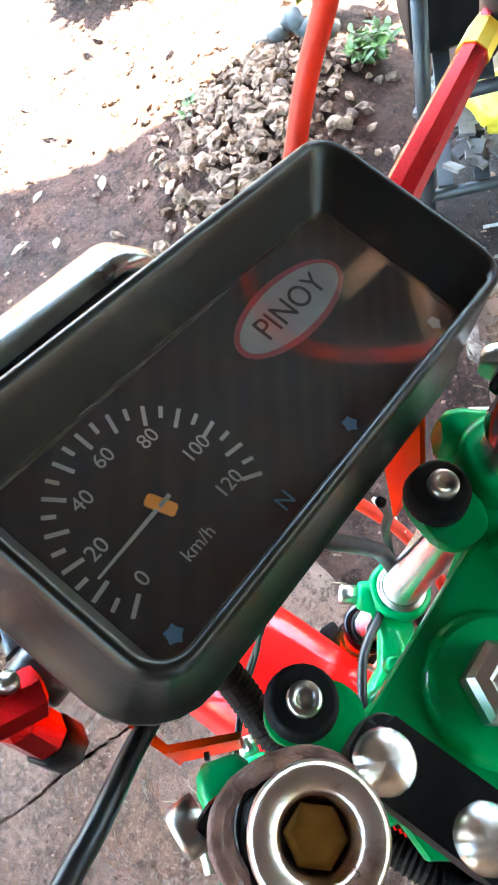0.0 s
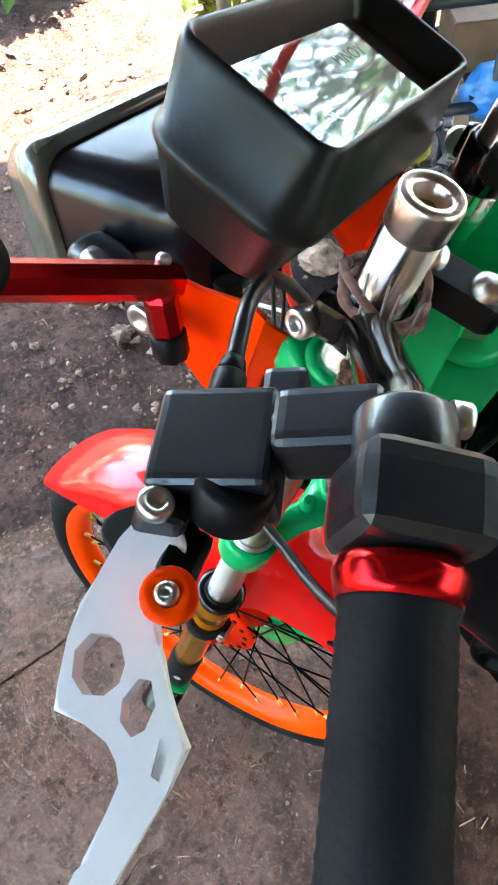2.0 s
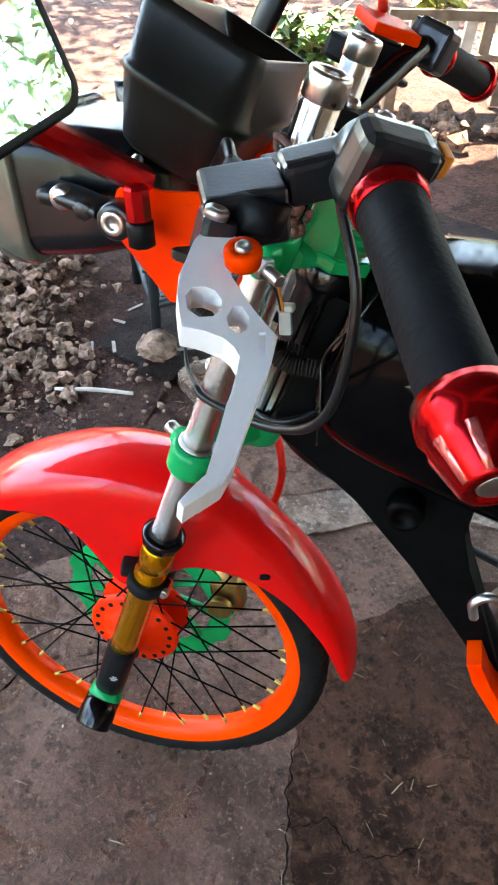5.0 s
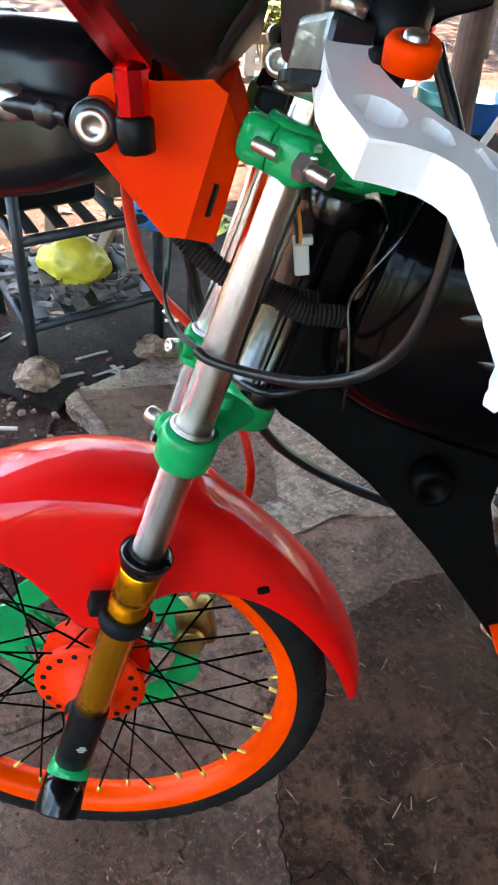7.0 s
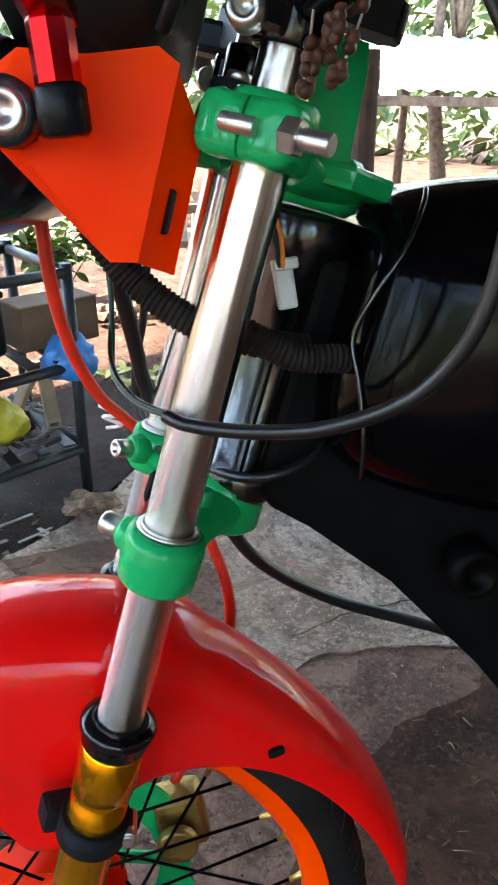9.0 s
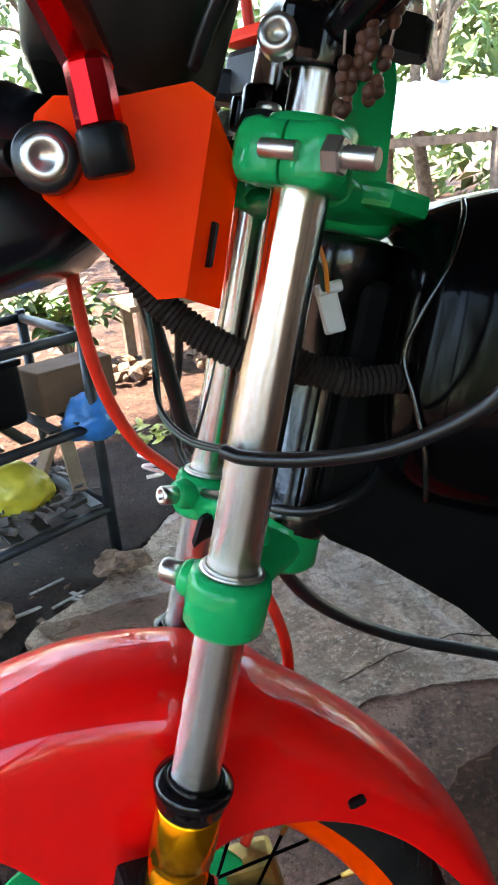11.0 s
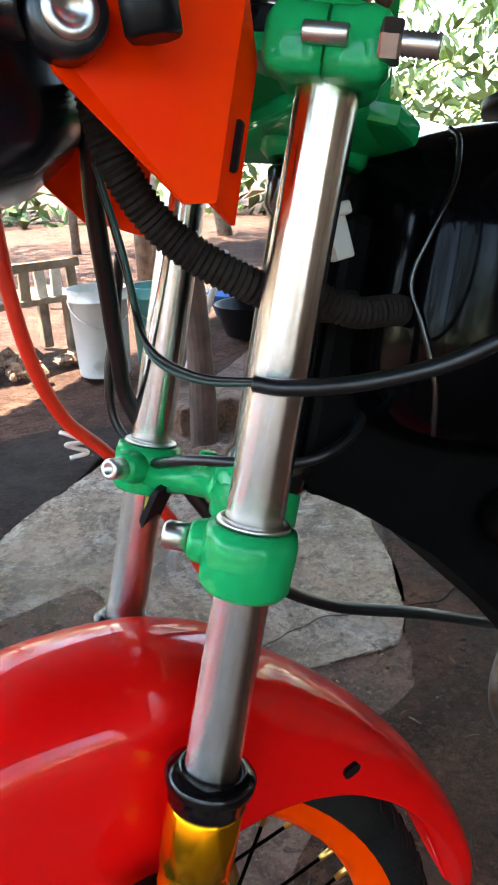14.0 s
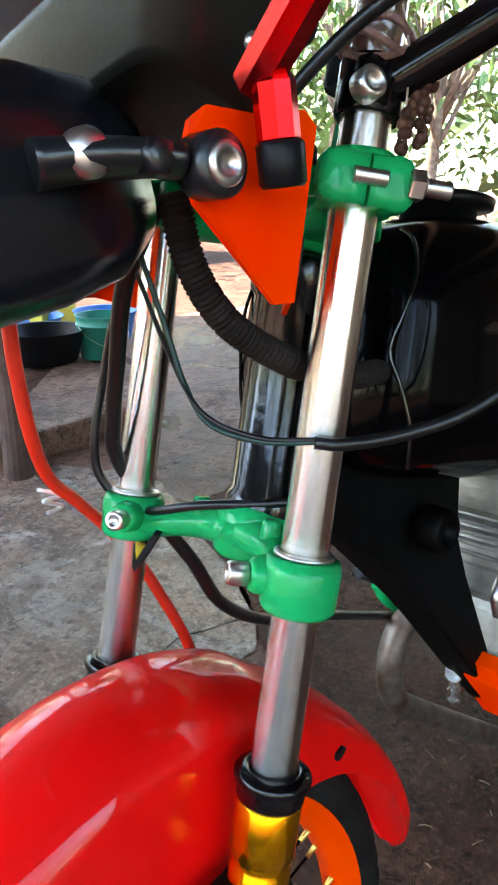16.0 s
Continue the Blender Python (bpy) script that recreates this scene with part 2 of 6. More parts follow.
def part(name, bm, mat, parent, label="", smooth=None, m=None):
    ob = new(name, mesh_of(name, bm, mat, smooth))
    ob.parent = parent
    if m is not None:
        ob.matrix_basis = m
    if label:
        ob["label"] = label
    return ob


def share(name, data, parent, m):
    ob = new(name, data)
    ob.parent = parent
    ob.matrix_basis = m
    return ob


def thing(name, label, category, m=None, group="", kind=""):
    ob = new(name)
    ob.empty_display_size = 0.05
    if m is not None:
        ob.matrix_basis = m
    return tagged(ob, label, category, group, kind)


def solo(name, bm, mat, label, category="", kind="", group="", m=None, smooth=None):
    ob = new(name, mesh_of(name, bm, mat, smooth))
    if m is not None:
        ob.matrix_basis = m
    return tagged(ob, label, category, group, kind)


B = bmesh.new

# ---- the setting ----
def ground_material(name, pale, mid, dark, lime, rough, relief, patch=1.7, grit=95.0, lime_amount=0.70, gloss=0.22):
    """Trodden ground: large patches, dark stains, pale lime marks, coarse and fine relief."""
    m = bpy.data.materials.new(name)
    m.use_nodes = True
    n, l = m.node_tree.nodes, m.node_tree.links
    b = n["Principled BSDF"]
    b.inputs["Specular IOR Level"].default_value = gloss
    tc = n.new("ShaderNodeTexCoord")

    def tex(scale, detail=8.0, distortion=0.0, rough_=0.6):
        t = n.new("ShaderNodeTexNoise")
        t.inputs["Scale"].default_value, t.inputs["Detail"].default_value = scale, detail
        t.inputs["Roughness"].default_value, t.inputs["Distortion"].default_value = rough_, distortion
        l.new(tc.outputs["Object"], t.inputs["Vector"])
        return t.outputs["Fac"]

    def ramp(src, lo, hi):
        r = n.new("ShaderNodeMapRange")
        r.interpolation_type = "SMOOTHSTEP"
        r.inputs["From Min"].default_value, r.inputs["From Max"].default_value = lo, hi
        l.new(src, r.inputs["Value"])
        return r.outputs[0]

    def mixed(a, bb, fac):
        x = n.new("ShaderNodeMix")
        x.data_type = "RGBA"
        for sock, val in (("A", a), ("B", bb)):
            if isinstance(val, tuple):
                x.inputs[sock].default_value = (*val, 1)
            else:
                l.new(val, x.inputs[sock])
        l.new(fac, x.inputs["Factor"])
        return x.outputs["Result"]

    def scaled(src, k):
        x = n.new("ShaderNodeMath")
        x.operation = "MULTIPLY"
        x.inputs[1].default_value = k
        l.new(src, x.inputs[0])
        return x.outputs[0]

    big, medium, small, fine = tex(patch, 8, 0.9, 0.62), tex(6.3, 10, 0.8, 0.66), tex(27, 9, 0.5, 0.78), tex(grit * 1.25, 6, 0.2, 0.8)
    pit = n.new("ShaderNodeTexVoronoi")
    pit.inputs["Scale"].default_value, pit.inputs["Randomness"].default_value = 34.0, 1.0
    l.new(tc.outputs["Object"], pit.inputs["Vector"])
    pits = ramp(pit.outputs["Distance"], 0.26, 0.10)
    col = mixed(mid, pale, ramp(big, 0.40, 0.64))
    col = mixed(col, dark, scaled(ramp(medium, 0.44, 0.64), 0.9))
    col = mixed(col, tuple(c * 0.42 for c in mid), scaled(ramp(small, 0.49, 0.57), 0.85))
    col = mixed(col, tuple(min(1, c * 1.45) for c in pale), scaled(ramp(fine, 0.52, 0.64), 0.60))
    col = mixed(col, tuple(c * 0.4 for c in dark), scaled(ramp(fine, 0.46, 0.33), 0.55))
    col = mixed(col, tuple(c * 0.5 for c in dark), scaled(pits, 0.55))
    col = mixed(col, lime, ramp(tex(4.3, 10, 0.4, 0.75), lime_amount, lime_amount + 0.05))
    l.new(col, b.inputs["Base Color"])
    rr = n.new("ShaderNodeMapRange")
    rr.inputs["From Min"].default_value, rr.inputs["From Max"].default_value = 0.35, 0.65
    rr.inputs["To Min"].default_value, rr.inputs["To Max"].default_value = rough[0], rough[1]
    l.new(big, rr.inputs["Value"])
    l.new(rr.outputs[0], b.inputs["Roughness"])
    normal = None
    for src, dist in ((medium, 0.095), (small, 0.055), (pits, -0.009), (fine, 0.006)):
        bn = n.new("ShaderNodeBump")
        bn.inputs["Strength"].default_value, bn.inputs["Distance"].default_value = relief, dist
        l.new(src, bn.inputs["Height"])
        if normal:
            l.new(normal, bn.inputs["Normal"])
        normal = bn.outputs[0]
    l.new(normal, b.inputs["Normal"])
    return m


CONCRETE = ground_material("worn_concrete", (0.470, 0.275, 0.195), (0.285, 0.128, 0.082), (0.105, 0.042, 0.025), (0.56, 0.45, 0.38), (0.17, 0.62), 1.0)
# stained slab, darkened further to hold the shade under the bike
CONCRETE_DARK = ground_material("stained_shaded_concrete", (0.240, 0.112, 0.068), (0.120, 0.049, 0.029), (0.034, 0.014, 0.008), (0.34, 0.22, 0.16), (0.34, 0.75), 1.0, 2.2, 95.0, 0.66, 0.08)
CONCRETE_PALE = ground_material("pale_wet_concrete", (0.500, 0.375, 0.300), (0.320, 0.185, 0.132), (0.105, 0.050, 0.032), (0.66, 0.58, 0.51), (0.05, 0.34), 0.65, 2.6, 85.0, 0.68, 0.45)
# dark earth whose colour also holds the shade under the rack
EARTH_SHADED = ground_material("dark_shaded_earth", (0.060, 0.032, 0.023), (0.034, 0.017, 0.012), (0.012, 0.006, 0.004), (0.16, 0.10, 0.075), (0.55, 0.9), 1.0, 2.4, 70.0, 0.72)
EARTH = ground_material("trodden_earth", (0.185, 0.096, 0.068), (0.108, 0.050, 0.035), (0.042, 0.018, 0.011), (0.28, 0.19, 0.14), (0.7, 0.95), 1.0, 2.4, 70.0, 0.72)
STONE = material("rubble_stone", (0.230, 0.150, 0.108), 0.9, vary=0.5, scale=40, bump=1.0, bump_scale=90, island=0.45, spots=0.5, spot_scale=60, spot_colour=(0.06, 0.036, 0.025), spec=0.2)
PEBBLE = material("grey_river_stone", (0.075, 0.085, 0.09), 0.6, vary=0.3, scale=20, bump=0.2, island=0.25, spec=0.3)
LEAF_DRY = material("dry_leaf", (0.24, 0.165, 0.11), 0.75, vary=0.3, scale=60, island=0.35)
LEAF = material("green_leaf", (0.075, 0.14, 0.03), 0.5, vary=0.3, scale=30, island=0.4)
BARK = material("bark", (0.16, 0.12, 0.09), 0.85, vary=0.4, scale=20, bump=0.6)
WOOD = material("weathered_wood", (0.24, 0.17, 0.115), 0.75, vary=0.4, scale=14, bump=0.3, per_object=0.25)
PALE_WOOD = material("pale_timber", (0.58, 0.50, 0.42), 0.7, vary=0.3, scale=12, bump=0.3)
TIN = material("corrugated_iron", (0.085, 0.078, 0.072), 0.55, 0.2, vary=0.35, scale=3, spots=0.4, spot_scale=5, spot_colour=(0.12, 0.065, 0.04))
TIN_DARK = material("dark_corrugated_iron", (0.012, 0.011, 0.012), 0.7, vary=0.4, scale=4, spots=0.3, spot_scale=6, spot_colour=(0.06, 0.035, 0.025))
TIN_LIGHT = material("pale_corrugated_iron", (0.5, 0.52, 0.54), 0.45, 0.3, vary=0.2, scale=3)


def earth():
    n = 150
    bm = B()
    xs = [math.copysign(abs(v) ** 2.6, v) * 60 - 0.3 for v in np.linspace(-1, 1, n)]
    ys = [math.copysign(abs(v) ** 2.6, v) * 60 - 0.6 for v in np.linspace(-1, 1, n)]
    grid = [[None] * n for _ in range(n)]
    for i, x in enumerate(xs):
        for j, y in enumerate(ys):
            h = 0.012 * noise.noise((x * 3, y * 3, 0)) + 0.006 * noise.noise((x * 11, y * 11, 3))
            h += 0.05 * noise.noise((x * 0.5, y * 0.5, 7)) * min(1, max(0, (math.hypot(x, y) - 2.5) / 3))
            grid[i][j] = bm.verts.new((x, y, h - 0.03))
    for i in range(n - 1):
        for j in range(n - 1):
            bm.faces.new((grid[i][j], grid[i + 1][j], grid[i + 1][j + 1], grid[i][j + 1]))
    return solo("ground", bm, EARTH, "brown trodden earth with scattered grit and leaves", "ground", "structure", smooth=True)


earth()


def slab_piece(name, outline, seed, mat=CONCRETE, top=0.0, label="worn cracked concrete slab stained with earth"):
    """A slab of concrete with a ragged rim, its top at the height top."""
    pts = []
    for i, (x0, y0) in enumerate(outline):
        x1, y1 = outline[(i + 1) % len(outline)]
        k = max(2, int(math.hypot(x1 - x0, y1 - y0) / 0.012)) if abs(x0) + abs(y0) < 1.6 else max(2, int(math.hypot(x1 - x0, y1 - y0) / 0.05))
        for s in range(k):
            t = s / k
            x, y = x0 + (x1 - x0) * t, y0 + (y1 - y0) * t
            pts.append((x + 0.016 * noise.noise((x * 14, y * 14, 1)) + 0.0035 * noise.noise((x * 60, y * 60, seed)), y + 0.016 * noise.noise((y * 14, x * 14, 9)) + 0.0035 * noise.noise((y * 60, x * 60, seed + 9))))
    bm = B()
    slab(bm, pts, 0.08, Matrix.Translation((0, 0, top - 0.04)), bevel=0.004, segs=1)
    return solo(name, bm, mat, label, "concrete slab", "structure")
slab_piece("floor", [(0.72, 0.80), (0.55, 0.62), (0.373, 0.376), (0.336, 0.277), (0.306, 0.175), (0.258, 0.086), (0.228, -0.02), (0.055, -0.125), (-0.12, -0.42), (-0.17, -0.95), (-0.24, -1.56), (-0.60, -1.98), (-1.3, -2.8), (-2.0, -3.7), (-6.0, -3.6), (-6.0, 3.0), (0.9, 3.0)], 1)
slab_piece("floor_apron", [(0.76, 0.78), (0.558, 0.612), (0.380, 0.370), (0.342, 0.273), (0.313, 0.172), (0.264, 0.082), (0.236, -0.024), (0.062, -0.130), (0.05, -0.20), (0.25, -0.28), (0.44, -0.09), (0.56, 0.08), (0.75, 0.3)], 2, top=-0.004)
slab_piece("floor_far", [(-0.15, -0.44), (0.0, -0.60), (0.28, -0.86), (0.26, -0.92), (0.15, -1.02), (0.06, -1.17), (-0.02, -1.35), (-0.23, -1.57), (-0.60, -1.95), (-0.98, -1.45), (-0.76, -0.74), (-0.64, -0.58), (-0.36, -0.58)], 3, CONCRETE_PALE, 0.004, "pale damp concrete slab, pitted and stained")
slab_piece("floor_inner", [(-0.215, -0.16), (-0.234, 0.0), (-0.258, 0.10), (-0.281, 0.19), (-0.34, 0.5), (-0.42, 1.4), (-0.9, 2.9), (-5.9, 2.9), (-5.9, -1.2), (-0.98, -1.2), (-0.72, -0.70), (-0.60, -0.47), (-0.44, -0.41), (-0.30, -0.29)], 4, CONCRETE_DARK, 0.004, "dark stained concrete slab with a broken edge, bike's shade in its colour")
slab_piece("ground_shaded", [(0.295, -0.84), (0.52, -0.92), (0.74, -1.22), (0.62, -1.60), (0.25, -1.95), (-0.20, -2.10), (-0.52, -1.98), (-0.22, -1.60), (-0.01, -1.38), (0.08, -1.18), (0.17, -1.03), (0.28, -0.92)], 5, EARTH_SHADED, -0.012, "dark earth under the rack, deepened for its shade")
SOIL = material("damp_soil", (0.016, 0.010, 0.008), 0.9, vary=0.4, scale=60, bump=0.6, bump_scale=140, spec=0.15)


def split(points, width, seed, label):
    """A dirt-filled split in the floor: a ragged, slightly domed ribbon along a line."""
    rnd = random.Random(seed)
    line = smooth_line(points, 14)
    bm = B()
    left, mid, right = [], [], []
    for i, p in enumerate(line):
        t = (line[min(i + 1, len(line) - 1)] - line[max(i - 1, 0)]).normalized()
        side = Vector((-t.y, t.x, 0))
        q = p + side * 0.012 * noise.noise((i * 0.35, seed, 0))
        w = width * (0.35 + 0.9 * abs(noise.noise((i * 0.8, 0, seed)))) * math.sin(math.pi * (0.05 + 0.9 * i / (len(line) - 1)))
        left.append(bm.verts.new(q + side * w))
        right.append(bm.verts.new(q - side * w * rnd.uniform(0.6, 1.2)))
        mid.append(bm.verts.new(q + Vector((0, 0, 0.0012))))
    for i in range(len(line) - 1):
        bm.faces.new((left[i], left[i + 1], mid[i + 1], mid[i]))
        bm.faces.new((mid[i], mid[i + 1], right[i + 1], right[i]))
    return solo("floor_crack", bm, SOIL, label, "crack", "structure", smooth=True)


split([(-0.236, -0.06, 0.0046), (-0.240, 0.035, 0.0046), (-0.262, 0.13, 0.0046), (-0.272, 0.22, 0.0046), (-0.31, 0.42, 0.0046)], 0.0035, 2, "ragged dirt-filled crack in the dark concrete")
split([(-0.24, 0.10, 0.0046), (-0.31, 0.07, 0.0046), (-0.36, 0.10, 0.0046), (-0.45, 0.06, 0.0046)], 0.0022, 5, "thin side crack in the dark concrete")
split([(0.02, 0.62, 0.0008), (-0.05, 0.42, 0.0008), (-0.03, 0.30, 0.0008), (-0.10, 0.16, 0.0008)], 0.0012, 7, "hairline crack in the worn concrete")
split([(-0.30, -0.62, 0.0046), (-0.52, -0.70, 0.0046), (-0.80, -0.66, 0.0046), (-1.1, -0.78, 0.0046)], 0.005, 9, "long crack across the concrete behind the wheel")
# ---- the motorcycle ----
# Coordinates of its steered parts: x ahead, y to its left, z up along the fork, from the lower clamp.
FORK = pose(-0.1010, -0.0413, 0.6486, 5.9443, -15.0701, 0.0)
XF, S, TUBE, HUB_Z, RIM_R, TYRE_R = -0.004, 0.0823, 0.0133, -0.399, 0.238, 0.263
bike = thing("motorcycle", "red and black motorcycle with orange rims and green fork clamps", "motorcycle")


def bp(name, bm, mat, label="", parent=None, smooth=None):
    """A part of the motorcycle, in the fork's coordinates."""
    return part(name, bm, mat, parent or bike, label, smooth, None if parent else FORK)


def fork_leg(s):
    y = S * s
    bm = B()
    lathe(bm, (XF, y, -0.16), (0, 0, 1), [(0, TUBE), (0.474, TUBE), (0.476, TUBE - 0.001)], 40)
    tube = bp("fork_tube", bm, CHROME, "polished chrome fork tube")
    bm = B()
    lathe(bm, (XF, y, 0.313), (0, 0, 1), [(0, 0.0134), (0.001, 0.0142), (0.0155, 0.0145), (0.0175, 0.0138), (0.018, 0.0128), (0.0175, 0.0090), (0.016, 0.0080), (0.006, 0.0074), (0.006, 0.0004)], 36)
    part("tube_collar", bm, WORN_CHROME, tube, "worn chrome collar of the fork tube")
    bm = B()
    lathe(bm, (XF, y, 0.3192), (0, 0, 1), [(0, 0.0068), (0.003, 0.0068), (0.004, 0.0058), (0.002, 0.0045), (0.002, 0.0004)], 6)
    part("cap_bolt", bm, BRASS, tube, "brass hexagon bolt in the tube's end")
    bm = B()
    lathe(bm, (XF, y, -0.127), (0, 0, 1), [(0, 0.0185), (0.002, 0.0196), (0.009, 0.0200), (0.011, 0.0222), (0.015, 0.0226), (0.017, 0.0215), (0.019, 0.0175), (0.0195, 0.0140), (0.012, 0.0134)], 36)
    part("dust_seal", bm, BLACK_GLOSS, tube, "black rubber dust seal")
    bm = B()
    lathe(bm, (XF, y, -0.318), (0, 0, 1), [(0, 0.0150), (0.001, 0.0163), (0.018, 0.0163), (0.118, 0.0163), (0.124, 0.0178), (0.150, 0.0178), (0.1525, 0.0166), (0.1575, 0.0166), (0.160, 0.0188), (0.190, 0.0188), (0.1915, 0.018)], 40)
    leg = bp("fork_slider", bm, GOLD, "gold anodised fork slider")
    bm = B()
    lathe(bm, (XF, y, -0.430), (0, 0, 1), [(0, 0.012), (0.004, 0.0180), (0.038, 0.0185), (0.104, 0.0185), (0.110, 0.0172), (0.112, 0.0165)], 36)
    lower = part("lower_leg", bm, BLACK, leg, "black lower fork leg")
    for dz, w in ((0.0, 0.010), (0.0035, 0.006), (-0.0035, 0.006)):
        bm = B()
        slab(bm, rounded(w, 0.0018, 0.0006), 0.0006, Matrix.Translation((XF - 0.004, y + 0.0183 * s, -0.368 + dz)) @ pose(0, 0, 0, 90, 0, 12 * s))
        part("leg_mark", bm, CLEAR_WHITE, lower, "small pale printed mark")
    bm = B()
    lathe(bm, (XF, y, -0.197), (0, 0, 1), [(0, 0.0195), (0.0, 0.0215), (0.016, 0.0215), (0.016, 0.0195)], 32)
    box(bm, (0.016, y - 0.008 * s, -0.190), (0.026, 0.018, 0.018), pose(0, 0, 0, 0, 0, 20 * s), 0.004)
    box(bm, (-0.022, y - 0.002 * s, -0.190), (0.012, 0.014, 0.013), None, 0.003)
    clamp = part("fender_clamp", bm, RUBBER, leg, "black clamp that holds the fender")
    bm = B()
    cyl(bm, (-0.026, y - 0.010 * s, -0.190), (-0.026, y + 0.010 * s, -0.190), 0.0052, seg=12, bevel=0.001)
    cyl(bm, (-0.026, y + 0.010 * s, -0.190), (-0.026, y + 0.013 * s, -0.190), 0.003, seg=10)
    part("clamp_bolt", bm, STEEL, leg, "small steel clamp bolt")
    bm = B()
    lathe(bm, (XF, y + 0.004 * s, -0.424), (0, 0.76 * s, -0.65), [(-0.022, 0.012), (-0.020, 0.0175), (-0.004, 0.0200), (0.002, 0.0215), (0.008, 0.0215), (0.010, 0.019)], 32)
    part("axle_ring", bm, GREEN, leg, "green ring at the axle end")
    bm = B()
    lathe(bm, (XF, y + 0.009 * s, -0.4285), (0, 0.76 * s, -0.65), [(0, 0.0175), (0.002, 0.0215), (0.018, 0.0225), (0.036, 0.0232), (0.038, 0.0222), (0.038, 0.0185), (0.020, 0.0165), (0.012, 0.011), (0.012, 0.0005)], 36)
    part("slider_cup", bm, BLACK_GLOSS, leg, "black hollow cap at the axle end")


for side in (1, -1):
    fork_leg(side)


def lower_clamp():
    bm = B()
    for s in (1, -1):
        # the ring round each tube
        lathe(bm, (XF, S * s, -0.0165), (0, 0, 1), [(0, 0.0190), (0.003, 0.0212), (0.024, 0.0220), (0.030, 0.0205), (0.0315, 0.0138), (0.0, 0.0136)], 36, closed=True)
        cyl(bm, (0.006, 0.071 * s, 0.001), (0.0185, 0.0637 * s, 0.001), 0.0118, 0.0100, 20, 0.003)
        # the arm to the stem
        loft(bm, [[(x0 + w * math.cos(a) * cx, y0 * s + w * math.sin(a) * sy, z0 + h * math.sin(a + off)) for a, cx, sy, off in [(k * math.tau / 12, 1.0, 0.0, 0.0) for k in range(12)]]
                  for x0, y0, z0, w, h in ((-0.006, 0.070, -0.004, 0.020, 0.012), (-0.022, 0.048, 0.000, 0.014, 0.010), (-0.034, 0.030, 0.004, 0.016, 0.012), (-0.040, 0.012, 0.006, 0.022, 0.015), (-0.042, 0.0, 0.006, 0.026, 0.016))])
        cyl(bm, (-0.026, 0.034 * s, 0.004), (-0.026, 0.034 * s, 0.022), 0.007, 0.006, 14, 0.002)
    lathe(bm, (-0.045, 0, -0.012), (0, 0, 1), [(0, 0.022), (0.004, 0.026), (0.030, 0.026), (0.036, 0.022)], 28)
    clamp = bp("lower_fork_clamp", bm, GREEN, "green painted lower fork clamp")
    for s in (1, -1):
        bm = B()
        y = 0.0585 * s
        lathe(bm, (0.012, 0.0675 * s, 0.001), Vector((0.85, -0.52 * s, 0)), [(0.0, 0.0042), (0.008, 0.0042), (0.008, 0.0068), (0.018, 0.0068), (0.0195, 0.0060), (0.0195, 0.0034), (0.014, 0.0032), (0.014, 0.0003)], 20)
        part("pinch_bolt", bm, STEEL, clamp, "steel socket bolt")
        bm = B()
        lathe(bm, (XF, S * s, 0.0148), (0, 0, 1), [(0, 0.0140), (0, 0.0172), (0.0018, 0.0168), (0.0025, 0.0140)], 30, closed=True)
        part("clamp_rim", bm, STEEL, clamp, "bare metal rim of the clamp")


lower_clamp()


